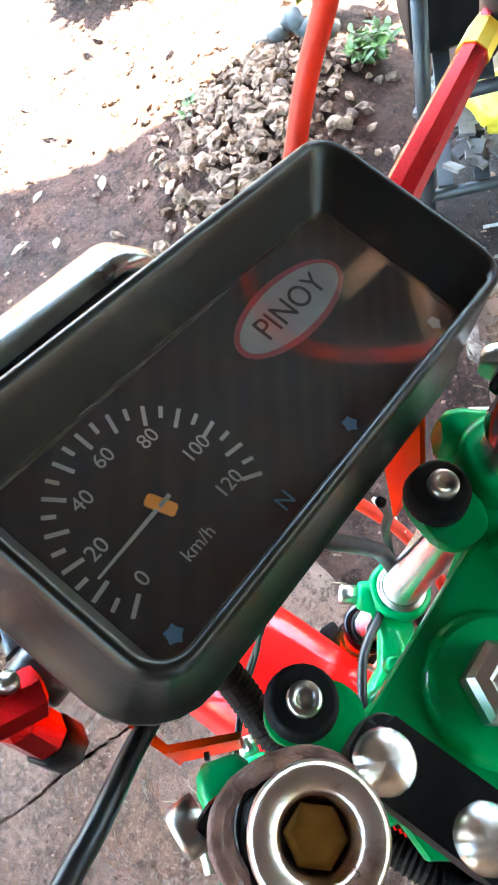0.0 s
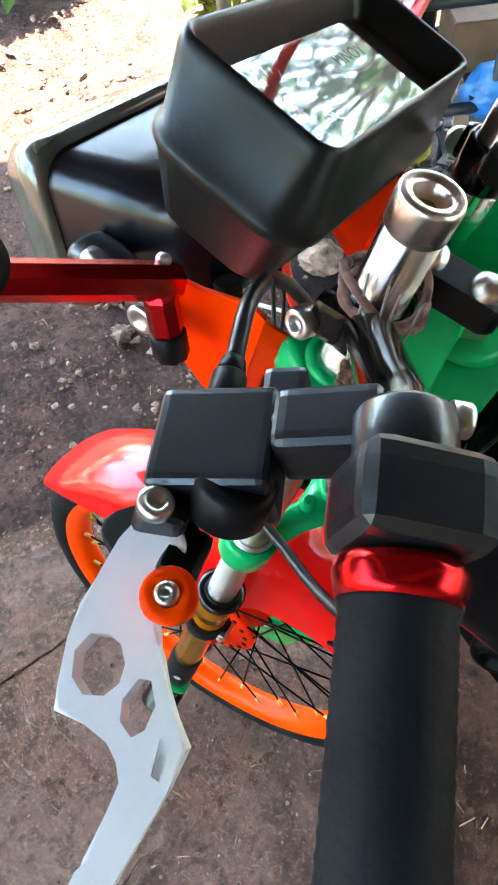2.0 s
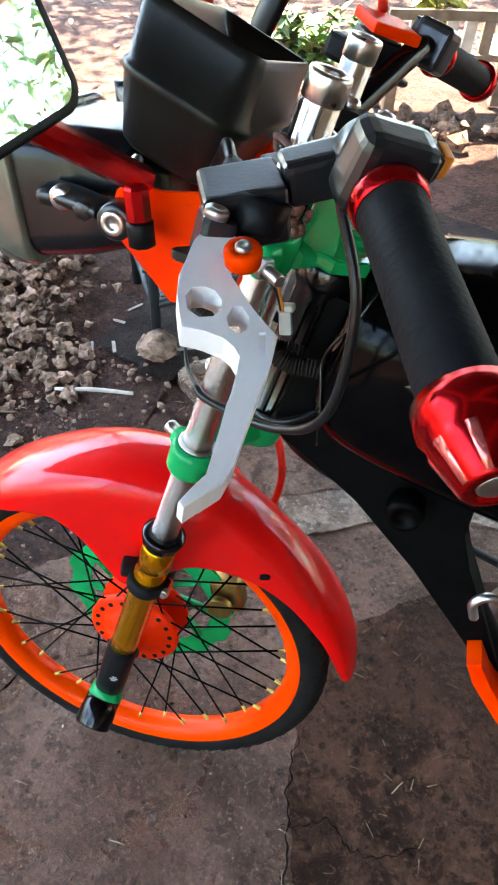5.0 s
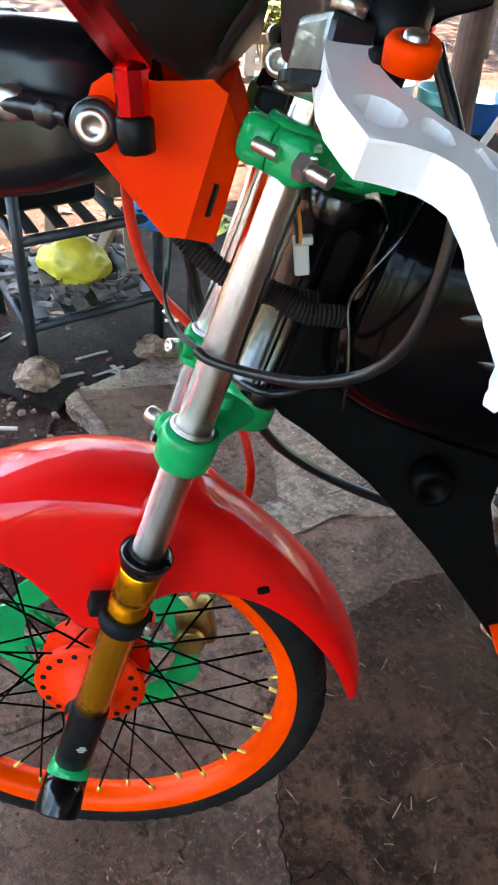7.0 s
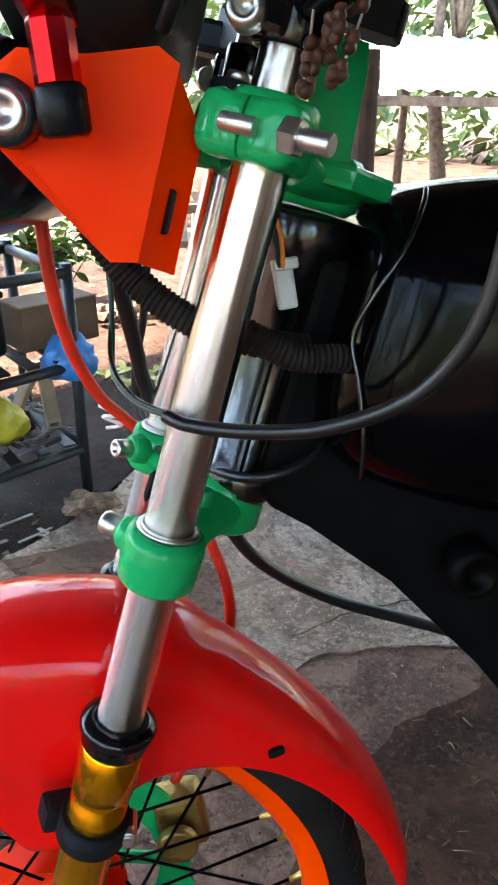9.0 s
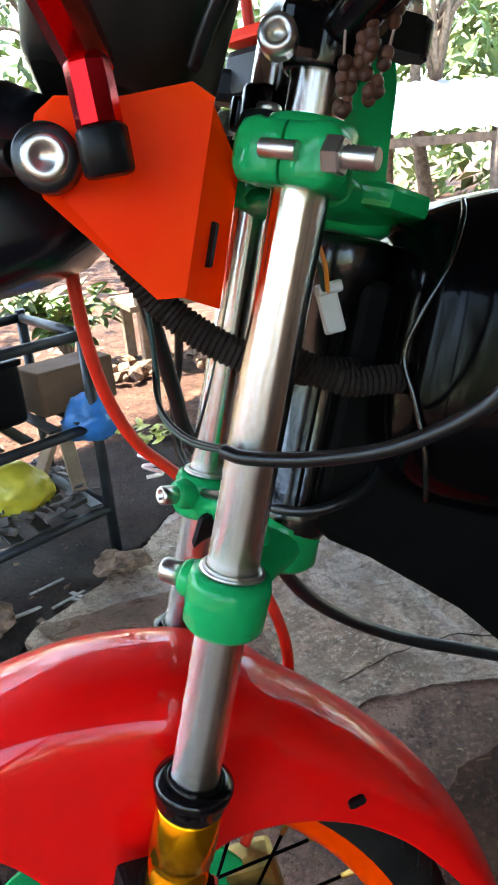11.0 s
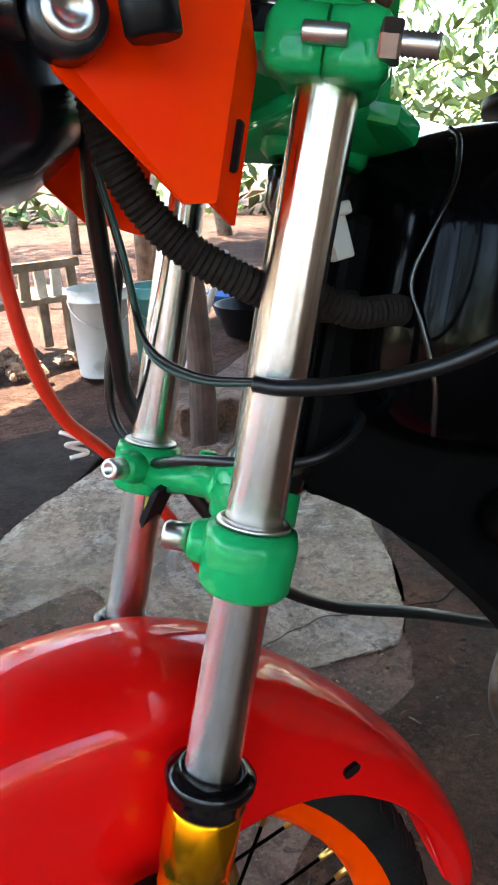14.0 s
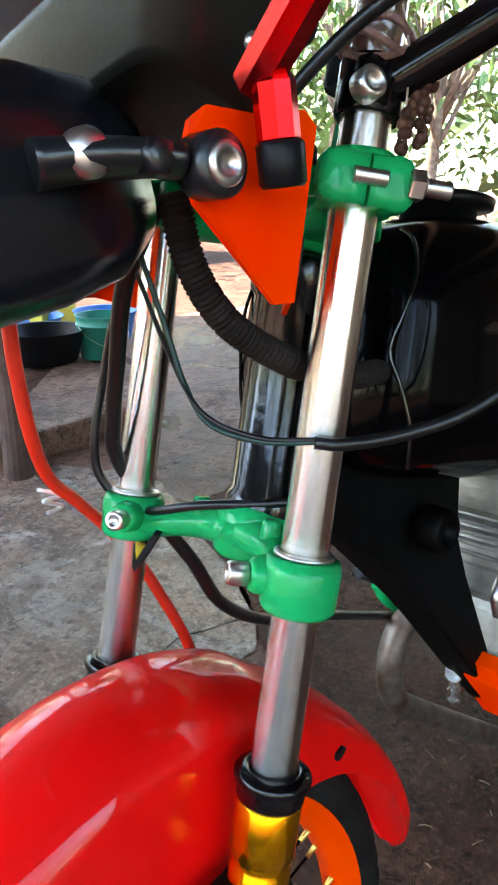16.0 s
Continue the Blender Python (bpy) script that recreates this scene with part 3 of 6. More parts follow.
def upper_clamp():
    bm = B()
    risers = []
    for s in (1, -1):
        lathe(bm, (XF, S * s, 0.199), (0, 0, 1), [(0, 0.0185), (0.002, 0.0205), (0.026, 0.0205), (0.029, 0.0190), (0.030, 0.0138), (0.0, 0.0136)], 36, closed=True)
        # the split boss that faces outwards and ahead, with its pinch bolt across
        e1, e2 = Vector((0.60, 0.80 * s, 0)), Vector((-0.80, 0.60 * s, 0))
        for k in (1, -1):
            half = B()
            risers.append((half, "clamp_boss"))
            loft(half, [[Vector((XF, S * s, 0.2115)) + e1 * (0.016 + u * 0.75) + e2 * x + Vector((0, 0, w)) for u, w in rounded(2 * h, 2 * h, h * 0.55, 4)] for x, h in ((k * 0.0007, 0.0128), (k * 0.009, 0.0128), (k * 0.015, 0.0138), (k * 0.021, 0.0125), (k * 0.0245, 0.0085))])
        loft(bm, [[(x0 + w * math.cos(a), y0 * s, z0 + h * math.sin(a)) for a in [k * math.tau / 14 for k in range(14)]]
                  for x0, y0, z0, w, h in ((-0.010, 0.072, 0.206, 0.020, 0.012), (-0.026, 0.050, 0.204, 0.020, 0.010), (-0.040, 0.028, 0.204, 0.030, 0.010), (-0.046, 0.0, 0.204, 0.036, 0.010))])
        # the bar riser, a flat upright cheek
        riser = B()
        slab(riser, [(-0.020, 0.0), (0.018, 0.0), (0.011, 0.022), (0.011, 0.050), (0.009, 0.060), (-0.010, 0.060), (-0.013, 0.050), (-0.013, 0.02)], 0.014, Matrix.Translation((-0.032, 0.052 * s, 0.206)) @ pose(0, 0, 0, 90, 0, 0), 0.002)
        risers.append((riser, "bar_riser"))
        # ears for the gauge bracket
        ear = B()
        slab(ear, rounded(0.036, 0.026, 0.011), 0.008, pose(0.006, 0.049 * s, 0.218, 0, 0, 20 * s), 0.002)
        risers.append((ear, "gauge_ear"))
    lathe(bm, (-0.045, 0, 0.190), (0, 0, 1), [(0, 0.024), (0.004, 0.029), (0.026, 0.029), (0.030, 0.025)], 28)
    slab(bm, [(-0.010, -0.05), (-0.010, 0.05), (-0.052, 0.064), (-0.078, 0.045), (-0.084, 0), (-0.078, -0.045), (-0.052, -0.064)], 0.012, Matrix.Translation((0, 0, 0.2075)), 0.003)
    top = bp("upper_fork_clamp", bm, GREEN, "green painted upper fork clamp")
    for piece, kind in risers:
        part(kind, piece, GREEN, top)
    for s in (1, -1):
        e1, e2 = Vector((0.60, 0.80 * s, 0)), Vector((-0.80, 0.60 * s, 0))
        o = Vector((XF, S * s, 0.2115)) + e1 * 0.0268
        bm = B()
        cyl(bm, o - e2 * 0.0085, o + e2 * 0.0085, 0.0040, seg=16, bevel=0.0005)
        part("clamp_stud", bm, STEEL, top, "bare steel stud across the split")
        bm = B()
        lathe(bm, o - e1 * 0.003 + e2 * 0.0200, e2, [(0, 0.0072), (0.001, 0.008), (0.007, 0.008), (0.008, 0.0072)], 6)
        part("nut", bm, STEEL, top, "steel hexagon nut", smooth=False)
        bm = B()
        lathe(bm, o - e1 * 0.003 + e2 * 0.026, e2, [(0.001 * k, 0.0044 + (0.0004 if k % 2 else -0.0003)) for k in range(17)], 14)
        part("bolt_end", bm, STEEL, top, "threaded bolt end")
        bm = B()
        cyl(bm, (0.012, 0.049 * s, 0.222), (0.012, 0.049 * s, 0.234), 0.0135, 0.0125, 22, 0.002)
        part("rubber_mount", bm, RUBBER, top, "black rubber mount")
        bm = B()
        lathe(bm, (0.012, 0.049 * s, 0.2335), (0, 0, 1), [(0, 0.0062), (0.004, 0.0062), (0.005, 0.0055), (0.005, 0.0032), (0.002, 0.003), (0.002, 0.0003)], 18)
        part("mount_bolt", bm, STEEL, top, "steel socket bolt")
        bm = B()
        slab(bm, rounded(0.052, 0.020, 0.006), 0.016, Matrix.Translation((-0.030, 0.055 * s, 0.277)), 0.003)
        part("riser_cap", bm, BLACK, top, "black cap of the bar riser")
        for dx in (-0.015, 0.015):
            bm = B()
            lathe(bm, (-0.028 + dx, 0.057 * s, 0.282), (0, 0, 1), [(0, 0.0075), (0.006, 0.0085), (0.009, 0.0075), (0.011, 0.004), (0.011, 0.0003)], 18)
            part("dome_bolt", bm, CHROME, top, "chrome dome bolt")
    bm = B()
    lathe(bm, (-0.045, 0, 0.218), (0, 0, 1), [(0, 0.015), (0.002, 0.0165), (0.010, 0.0165), (0.013, 0.014), (0.014, 0.009), (0.011, 0.007), (0.011, 0.0003)], 6)
    part("stem_nut", bm, STEEL, top, "steel steering stem nut", smooth=False)


upper_clamp()


def front_wheel():
    c = Vector((-0.002, 0, HUB_Z))
    ax = (0, 1, 0)
    # tyre: a torus-like lathe profile, low and narrow
    bm = B()
    prof = []
    for k in range(25):
        a = radians(-152 + 304 * k / 24)
        rr, ww = 0.5 * (TYRE_R - RIM_R) + 0.0095, 0.0225
        prof.append((ww * math.sin(a), TYRE_R - rr + rr * math.cos(a)))
    lathe(bm, c, ax, prof, 96, closed=True)
    tyre = bp("tyre", bm, TYRE, "black narrow road tyre")
    # grooves stand as thin raised ribs
    bm = B()
    for k in range(72):
        a0 = k * math.tau / 72
        for s in (1, -1):
            line = []
            for i in range(5):
                b = radians(12 + 12 * i) * s
                rr, ww = 0.5 * (TYRE_R - RIM_R) + 0.0098, 0.0228
                r, w, a = TYRE_R - rr + 0.0003 + rr * math.cos(b), ww * math.sin(b), a0 + 0.012 * i
                line.append(c + Vector((r * math.cos(a), w, r * math.sin(a))))
            sweep(bm, line, 0.0009, 5, straight=True)
    part("tread", bm, TYRE, tyre, "tread blocks of the tyre")
    # rim
    bm = B()
    R = RIM_R
    outer = [(-0.0165, R - 0.001), (-0.0185, R), (-0.020, R - 0.004), (-0.0185, R - 0.013), (-0.0165, R - 0.020), (-0.010, R - 0.0275), (0, R - 0.029), (0.010, R - 0.0275), (0.0165, R - 0.020), (0.0185, R - 0.013), (0.020, R - 0.004), (0.0185, R), (0.0165, R - 0.001), (0.013, R - 0.012), (0, R - 0.016), (-0.013, R - 0.012)]
    lathe(bm, c, ax, outer, 128, closed=True)
    rim = bp("wheel_rim", bm, RIM_ORANGE, "bright orange painted wheel rim")
    # hub drum
    bm = B()
    lathe(bm, c, ax, [(-0.044, 0.012), (-0.044, 0.056), (-0.040, 0.062), (-0.034, 0.062), (-0.030, 0.040), (-0.006, 0.040), (-0.002, 0.062), (0.004, 0.062), (0.007, 0.057), (0.008, 0.044), (0.014, 0.036), (0.022, 0.024), (0.034, 0.018), (0.050, 0.016), (0.050, 0.009)], 48)
    hub = bp("wheel_hub", bm, HUB_ORANGE, "orange-red wheel hub")
    bm = B()
    cyl(bm, c + Vector((0, -0.075, 0)), c + Vector((0, 0.075, 0)), 0.0075, seg=16)
    part("axle", bm, STEEL, hub, "steel front axle")
    for s in (1, -1):
        bm = B()
        lathe(bm, c + Vector((0, 0.036 if s > 0 else -0.044, 0)), (0, s, 0), [(0, 0.020), (0.004, 0.020), (0.012, 0.016), (0.012, 0.008)], 28)
        part("hub_boss", bm, BLACK, hub, "dark boss of the hub")
    hole = B()
    lathe(hole, (0, 0, 0), ax, [(0, 0.0034), (0.0022, 0.0034)], 10)
    hole_mesh = mesh_of("flange_hole", hole, BLACK)
    for k in range(18):
        a = k * math.tau / 18
        share("flange_hole", hole_mesh, hub, Matrix.Translation(c + Vector((0.0515 * math.cos(a), 0.0062, 0.0515 * math.sin(a)))))
    # spokes: eighteen crossed pairs
    spoke = B()
    cyl(spoke, (0, 0, 0), (0, 0, 1), 0.00135, seg=7)
    spoke_mesh = mesh_of("spoke", spoke, FRAME_BLACK)
    nip = B()
    lathe(nip, (0, 0, 0), (0, 0, 1), [(0, 0.0022), (0.010, 0.0026), (0.014, 0.0034)], 8)
    nip_mesh = mesh_of("spoke_nipple", nip, BRASS)
    for k in range(36):
        s = 1 if k % 2 else -1
        a_rim = (k + 0.5) * math.tau / 36
        turn = (1 if (k // 2) % 2 else -1) * radians(48)
        a_hub = a_rim + turn
        p1 = c + Vector(((R - 0.027) * math.cos(a_rim), 0.004 * s, (R - 0.027) * math.sin(a_rim)))
        rh, yh = (0.057, 0.003) if s > 0 else (0.057, -0.036)
        p0 = c + Vector((rh * math.cos(a_hub), yh, rh * math.sin(a_hub)))
        d = p1 - p0
        q = d.to_track_quat("Z", "Y").to_matrix().to_4x4()
        share("spoke", spoke_mesh, rim, Matrix.Translation(p0) @ q @ Matrix.Diagonal((1, 1, d.length, 1)))
        share("spoke_nipple", nip_mesh, rim, Matrix.Translation(p1 - d.normalized() * 0.012) @ q)
    # perforated brake disc on the far side: ring, carrier arms and notched rim
    bm = B()
    yd = -0.054
    n = 72
    inn, out = [], []
    for k in range(n):
        a = k * math.tau / n
        ro = 0.120 + (0.004 if k % 6 < 3 else -0.003)
        inn.append((0.090 * math.cos(a), 0.090 * math.sin(a)))
        out.append((ro * math.cos(a), ro * math.sin(a)))
    for y0 in (0,):
        loops = [[c + Vector((x, yd + dy, z)) for x, z in ring] for ring, dy in ((inn, 0.002), (out, 0.002), (out, -0.002), (inn, -0.002), (inn, 0.002))]
        loft(bm, loops, cap=False, smooth=False)
    arms = []
    for k in range(10):
        a = k * math.tau / 10
        arm = B()
        arms.append(arm)
        p0, p1 = Vector((0.04 * math.cos(a), 0, 0.04 * math.sin(a))), Vector((0.093 * math.cos(a + 0.35), 0, 0.093 * math.sin(a + 0.35)))
        sweep(arm, [c + p0 + Vector((0, yd, 0)), c + (p0 + p1) * 0.5 + Vector((0, yd, 0)), c + p1 + Vector((0, yd, 0))], 0.0075, 8, 4, flat=0.4)
    carrier = B()
    lathe(carrier, c + Vector((0, yd - 0.002, 0)), ax, [(0, 0.028), (0, 0.046), (0.004, 0.046), (0.004, 0.028)], 36, closed=True)
    disc = bp("brake_disc", bm, GREEN, "green painted wave brake disc")
    part("disc_carrier", carrier, GREEN, disc)
    for arm in arms:
        part("disc_arm", arm, GREEN, disc)


front_wheel()


def fender():
    """A pressed fender: a domed strip bent round the tyre, skirted where the legs pass, with a step behind the fork."""
    c = Vector((-0.002, 0, HUB_Z))
    crest_a, crest_r = (19, 30, 40, 60, 75, 88, 97, 101, 110, 120, 135, 150, 158, 163), (0.283, 0.286, 0.290, 0.303, 0.316, 0.322, 0.319, 0.311, 0.305, 0.301, 0.299, 0.299, 0.297, 0.292)
    low_a, low_r = (19, 30, 41, 46, 60, 66, 72, 78, 85, 92, 100, 106, 112, 118, 126, 140, 150, 158, 163), (0.279, 0.277, 0.268, 0.257, 0.244, 0.216, 0.178, 0.152, 0.150, 0.180, 0.216, 0.234, 0.248, 0.258, 0.266, 0.274, 0.279, 0.284, 0.289)
    wid_a, wid_w = (19, 22, 28, 40, 60, 80, 95, 100, 115, 135, 150, 157, 161, 163), (0.004, 0.022, 0.038, 0.052, 0.058, 0.055, 0.052, 0.047, 0.045, 0.042, 0.036, 0.028, 0.016, 0.005)
    bm = B()
    loops = []
    n, half = 84, 12
    for i in range(n + 1):
        deg = 19 + (163 - 19) * i / n
        a = radians(deg)
        rc, rl, w = np.interp(deg, crest_a, crest_r), np.interp(deg, low_a, low_r), np.interp(deg, wid_a, wid_w)
        drop = min(0.040, 0.75 * (rc - rl))
        prof = []
        for k in range(-half, half + 1):
            u, sg = abs(k) / half, (1 if k > 0 else -1)
            if u <= 0.6:
                q = u / 0.6 * math.pi / 2
                y, r = w * math.sin(q), rc - drop * (1 - math.cos(q) ** 0.8 if math.cos(q) > 0 else 1)
            else:
                q = (u - 0.6) / 0.4
                y, r = w * (1 + 0.03 * q), rc - drop - (rc - drop - rl) * q
            prof.append((y * sg, r))
        way = Vector((math.cos(a), 0, math.sin(a)))
        loops.append([c + way * r + Vector((0, y, 0)) for y, r in prof])
    loft(bm, loops, cap=False, close=False)
    f = bp("front_fender", bm, RED, "glossy red front fender with a few scratches")
    mod = f.modifiers.new("thick", "SOLIDIFY")
    mod.thickness, mod.offset = 0.0025, -1
    f.modifiers.new("round", "SUBSURF").render_levels = 1
    bm = B()
    slab(bm, rounded(0.012, 0.007, 0.0034), 0.003, pose(-0.1185, 0.0452, -0.1535, 84, 30, 6))
    part("drain_hole", bm, BLACK, f, "dark hole in the fender's flank")


fender()


def window_frame_loops(levels):
    """Rounded rectangles, each (z, centre x, centre y, length along x, length along y, corner radius)."""
    return [[(cx + x, cy + y, z) for x, y in rounded(lx, ly, r, 6)] for z, cx, cy, lx, ly, r in levels]


# The gauge tips back towards the rider and a little to the left: x ahead, y to the left, z out of the dial.
GAUGE = Matrix(((0.9876, 0.0208, -0.1556, 0.072), (-0.0434, 0.9887, -0.1435, 0.0), (0.1509, 0.1485, 0.9773, 0.2982), (0, 0, 0, 1)))
GLASS = bpy.data.materials.new("clear_cover")
GLASS.use_nodes = True
_g = GLASS.node_tree.nodes["Principled BSDF"]
_g.inputs["Transmission Weight"].default_value, _g.inputs["Roughness"].default_value, _g.inputs["IOR"].default_value = 1.0, 0.03, 1.5
_g.inputs["Base Color"].default_value = (0.93, 0.95, 0.97, 1)
DIAL = material("dial_black", (0.007, 0.007, 0.010), 0.6, vary=0.2, scale=60)
DIAL_WHITE = material("dial_white_print", (0.36, 0.36, 0.38), 0.6)
BADGE_PALE = material("badge_pale_print", (0.24, 0.235, 0.24), 0.6)
DIAL_BLUE = material("dial_blue_print", (0.10, 0.30, 0.55), 0.6)
DIAL_RED = material("badge_red", (0.24, 0.03, 0.045), 0.5)
DIAL_ORANGE = material("needle_orange", (0.8, 0.25, 0.03), 0.5)


def text(body, size, mat, parent, m, name="lettering"):
    cu = bpy.data.curves.new(name, "FONT")
    cu.body, cu.size, cu.align_x, cu.align_y, cu.extrude = body, size, "CENTER", "CENTER", 0.0001
    tmp = bpy.data.objects.new(name, cu)
    scene.collection.objects.link(tmp)
    me = bpy.data.meshes.new_from_object(tmp.evaluated_get(bpy.context.evaluated_depsgraph_get()))
    bpy.data.objects.remove(tmp)
    me.materials.clear()
    me.materials.append(mat)
    ob = new(name, me)
    ob.parent, ob.matrix_basis = parent, m
    return ob


def gauge():
    bm = B()
    # housing: outer skin up to the hood's rim, then down inside to the glass
    loft(bm, window_frame_loops([
        (-0.080, 0.005, -0.010, 0.060, 0.140, 0.016), (-0.076, 0.005, -0.010, 0.070, 0.152, 0.018), (-0.035, 0.005, -0.014, 0.094, 0.200, 0.026), (-0.033, 0.005, -0.014, 0.098, 0.204, 0.027), (-0.028, 0.005, -0.014, 0.098, 0.204, 0.027), (-0.026, 0.005, -0.014, 0.094, 0.200, 0.026),
        (0.008, 0.010, -0.015, 0.089, 0.194, 0.014), (0.014, 0.010, -0.015, 0.0875, 0.192, 0.013), (0.0155, 0.010, -0.015, 0.084, 0.189, 0.012), (0.0145, 0.0095, -0.0145, 0.080, 0.185, 0.010), (0.010, 0.009, -0.014, 0.078, 0.182, 0.010),
        (0.0008, 0.0025, -0.0095, 0.068, 0.166, 0.008), (-0.0030, 0.0025, -0.0095, 0.066, 0.164, 0.008)]))
    body = bp("gauge_housing", bm, DUSTY_BLACK, "black plastic housing of the speedometer, dusty")
    body.matrix_basis = FORK @ GAUGE
    bm = B()
    slab(bm, rounded(0.0674, 0.1654, 0.006), 0.0008, Matrix.Translation((0.0025, -0.0095, 0.0004)))
    g = part("gauge_glass", bm, GLASS, body, "clear scratched cover that mirrors the roof")
    g.visible_shadow = False
    bm = B()
    slab(bm, rounded(0.0662, 0.1642, 0.005), 0.0006, Matrix.Translation((0.0025, -0.0095, -0.0024)))
    face = part("dial_face", bm, DIAL, body, "dark dial face")
    z = -0.00205
    # dial: ticks from low speed round to high, needle and pivot
    cx, cy = 0.001, 0.0398
    a0, a1 = -118, 118
    for k in range(25):
        a = radians(a0 + (a1 - a0) * k / 24)
        long = k % 2 == 0
        r0, r1 = (0.0258 if long else 0.0285), 0.0325
        # angle counted from the gauge's forward way, towards its right
        d = Vector((math.cos(a), -math.sin(a), 0))
        e = Vector((d.y, -d.x, 0)) * 0.00065
        bm = B()
        q = [Vector((cx, cy, z)) + d * r0 + e, Vector((cx, cy, z)) + d * r1 + e, Vector((cx, cy, z)) + d * r1 - e, Vector((cx, cy, z)) + d * r0 - e]
        loft(bm, [[tuple(v) for v in q], [tuple(v + Vector((0, 0, 0.0001))) for v in q]], smooth=False)
        part("tick_mark", bm, DIAL_WHITE, face)
    for k, num in enumerate(("0", "20", "40", "60", "80", "100", "120")):
        a = radians(a0 + (a1 - a0) * k / 6)
        d = Vector((math.cos(a), -math.sin(a), 0))
        text(num, 0.0066, DIAL_WHITE, face, Matrix.Translation(Vector((cx, cy, z)) + d * 0.0215) @ pose(0, 0, 0, 0, 0, -90))
    text("km/h", 0.006, DIAL_WHITE, face, Matrix.Translation((-0.014, 0.0410, z)) @ pose(0, 0, 0, 0, 0, -90))
    text("N", 0.0075, DIAL_BLUE, face, Matrix.Translation((-0.025, 0.0134, z)) @ pose(0, 0, 0, 0, 0, -90))
    for x, y in ((-0.025, 0.0646), (-0.025, -0.0232), (-0.025, -0.0818)):
        bm = B()
        slab(bm, [(x + 0.003 * math.cos(k * math.tau / 10) * (1 if k % 2 else 0.7), y + 0.003 * math.sin(k * math.tau / 10) * (1 if k % 2 else 0.7)) for k in range(10)], 0.0002, Matrix.Translation((0, 0, z)))
        part("tell_tale", bm, DIAL_BLUE, face, "small blue warning symbol")
    bm = B()
    dn = Vector((-0.06, 0.998, 0))
    e = Vector((dn.y, -dn.x, 0)) * 0.0007
    q = [Vector((cx, cy, z + 0.0008)) - dn * 0.004 + e, Vector((cx, cy, z + 0.0008)) + dn * 0.027 + e * 0.5, Vector((cx, cy, z + 0.0008)) + dn * 0.027 - e * 0.5, Vector((cx, cy, z + 0.0008)) - dn * 0.004 - e]
    loft(bm, [[tuple(v) for v in q], [tuple(v + Vector((0, 0, 0.0004))) for v in q]], smooth=False)
    part("needle", bm, DIAL_WHITE, face, "white needle")
    bm = B()
    slab(bm, rounded(0.0095, 0.004, 0.001), 0.001, pose(cx, cy, z + 0.0007, 0, 0, 20), 0.0003)
    part("needle_pivot", bm, DIAL_ORANGE, face, "orange needle pivot")
    # oval badge
    m = Matrix.Translation((0.0165, -0.0470, z)) @ pose(0, 0, 0, 0, 0, -90)
    bm = B()
    slab(bm, [(0.0290 * math.cos(k * math.tau / 40), 0.0120 * math.sin(k * math.tau / 40)) for k in range(40)], 0.0002, m)
    part("badge_rim", bm, DIAL_RED, face, "red rim of the oval badge")
    bm = B()
    slab(bm, [(0.0268 * math.cos(k * math.tau / 40), 0.0098 * math.sin(k * math.tau / 40)) for k in range(40)], 0.0002, Matrix.Translation((0, 0, 0.0002)) @ m)
    part("badge_field", bm, BADGE_PALE, face, "pale field of the oval badge")
    text("PINOY", 0.0122, DIAL, face, Matrix.Translation((0, 0, 0.0004)) @ m)
    for x, y, h in ((0.026, 0.0845, -0.019), (0.004, 0.0838, -0.0126)):
        bm = B()
        lathe(bm, (x, y - 0.004, h), (0, 1, 0.1), [(0, 0.0018), (0.0042, 0.0018), (0.0045, 0.0014), (0.0036, 0.0009), (0.0036, 0.0001)], 10)
        part("screw_dimple", bm, BLACK, body)


gauge()


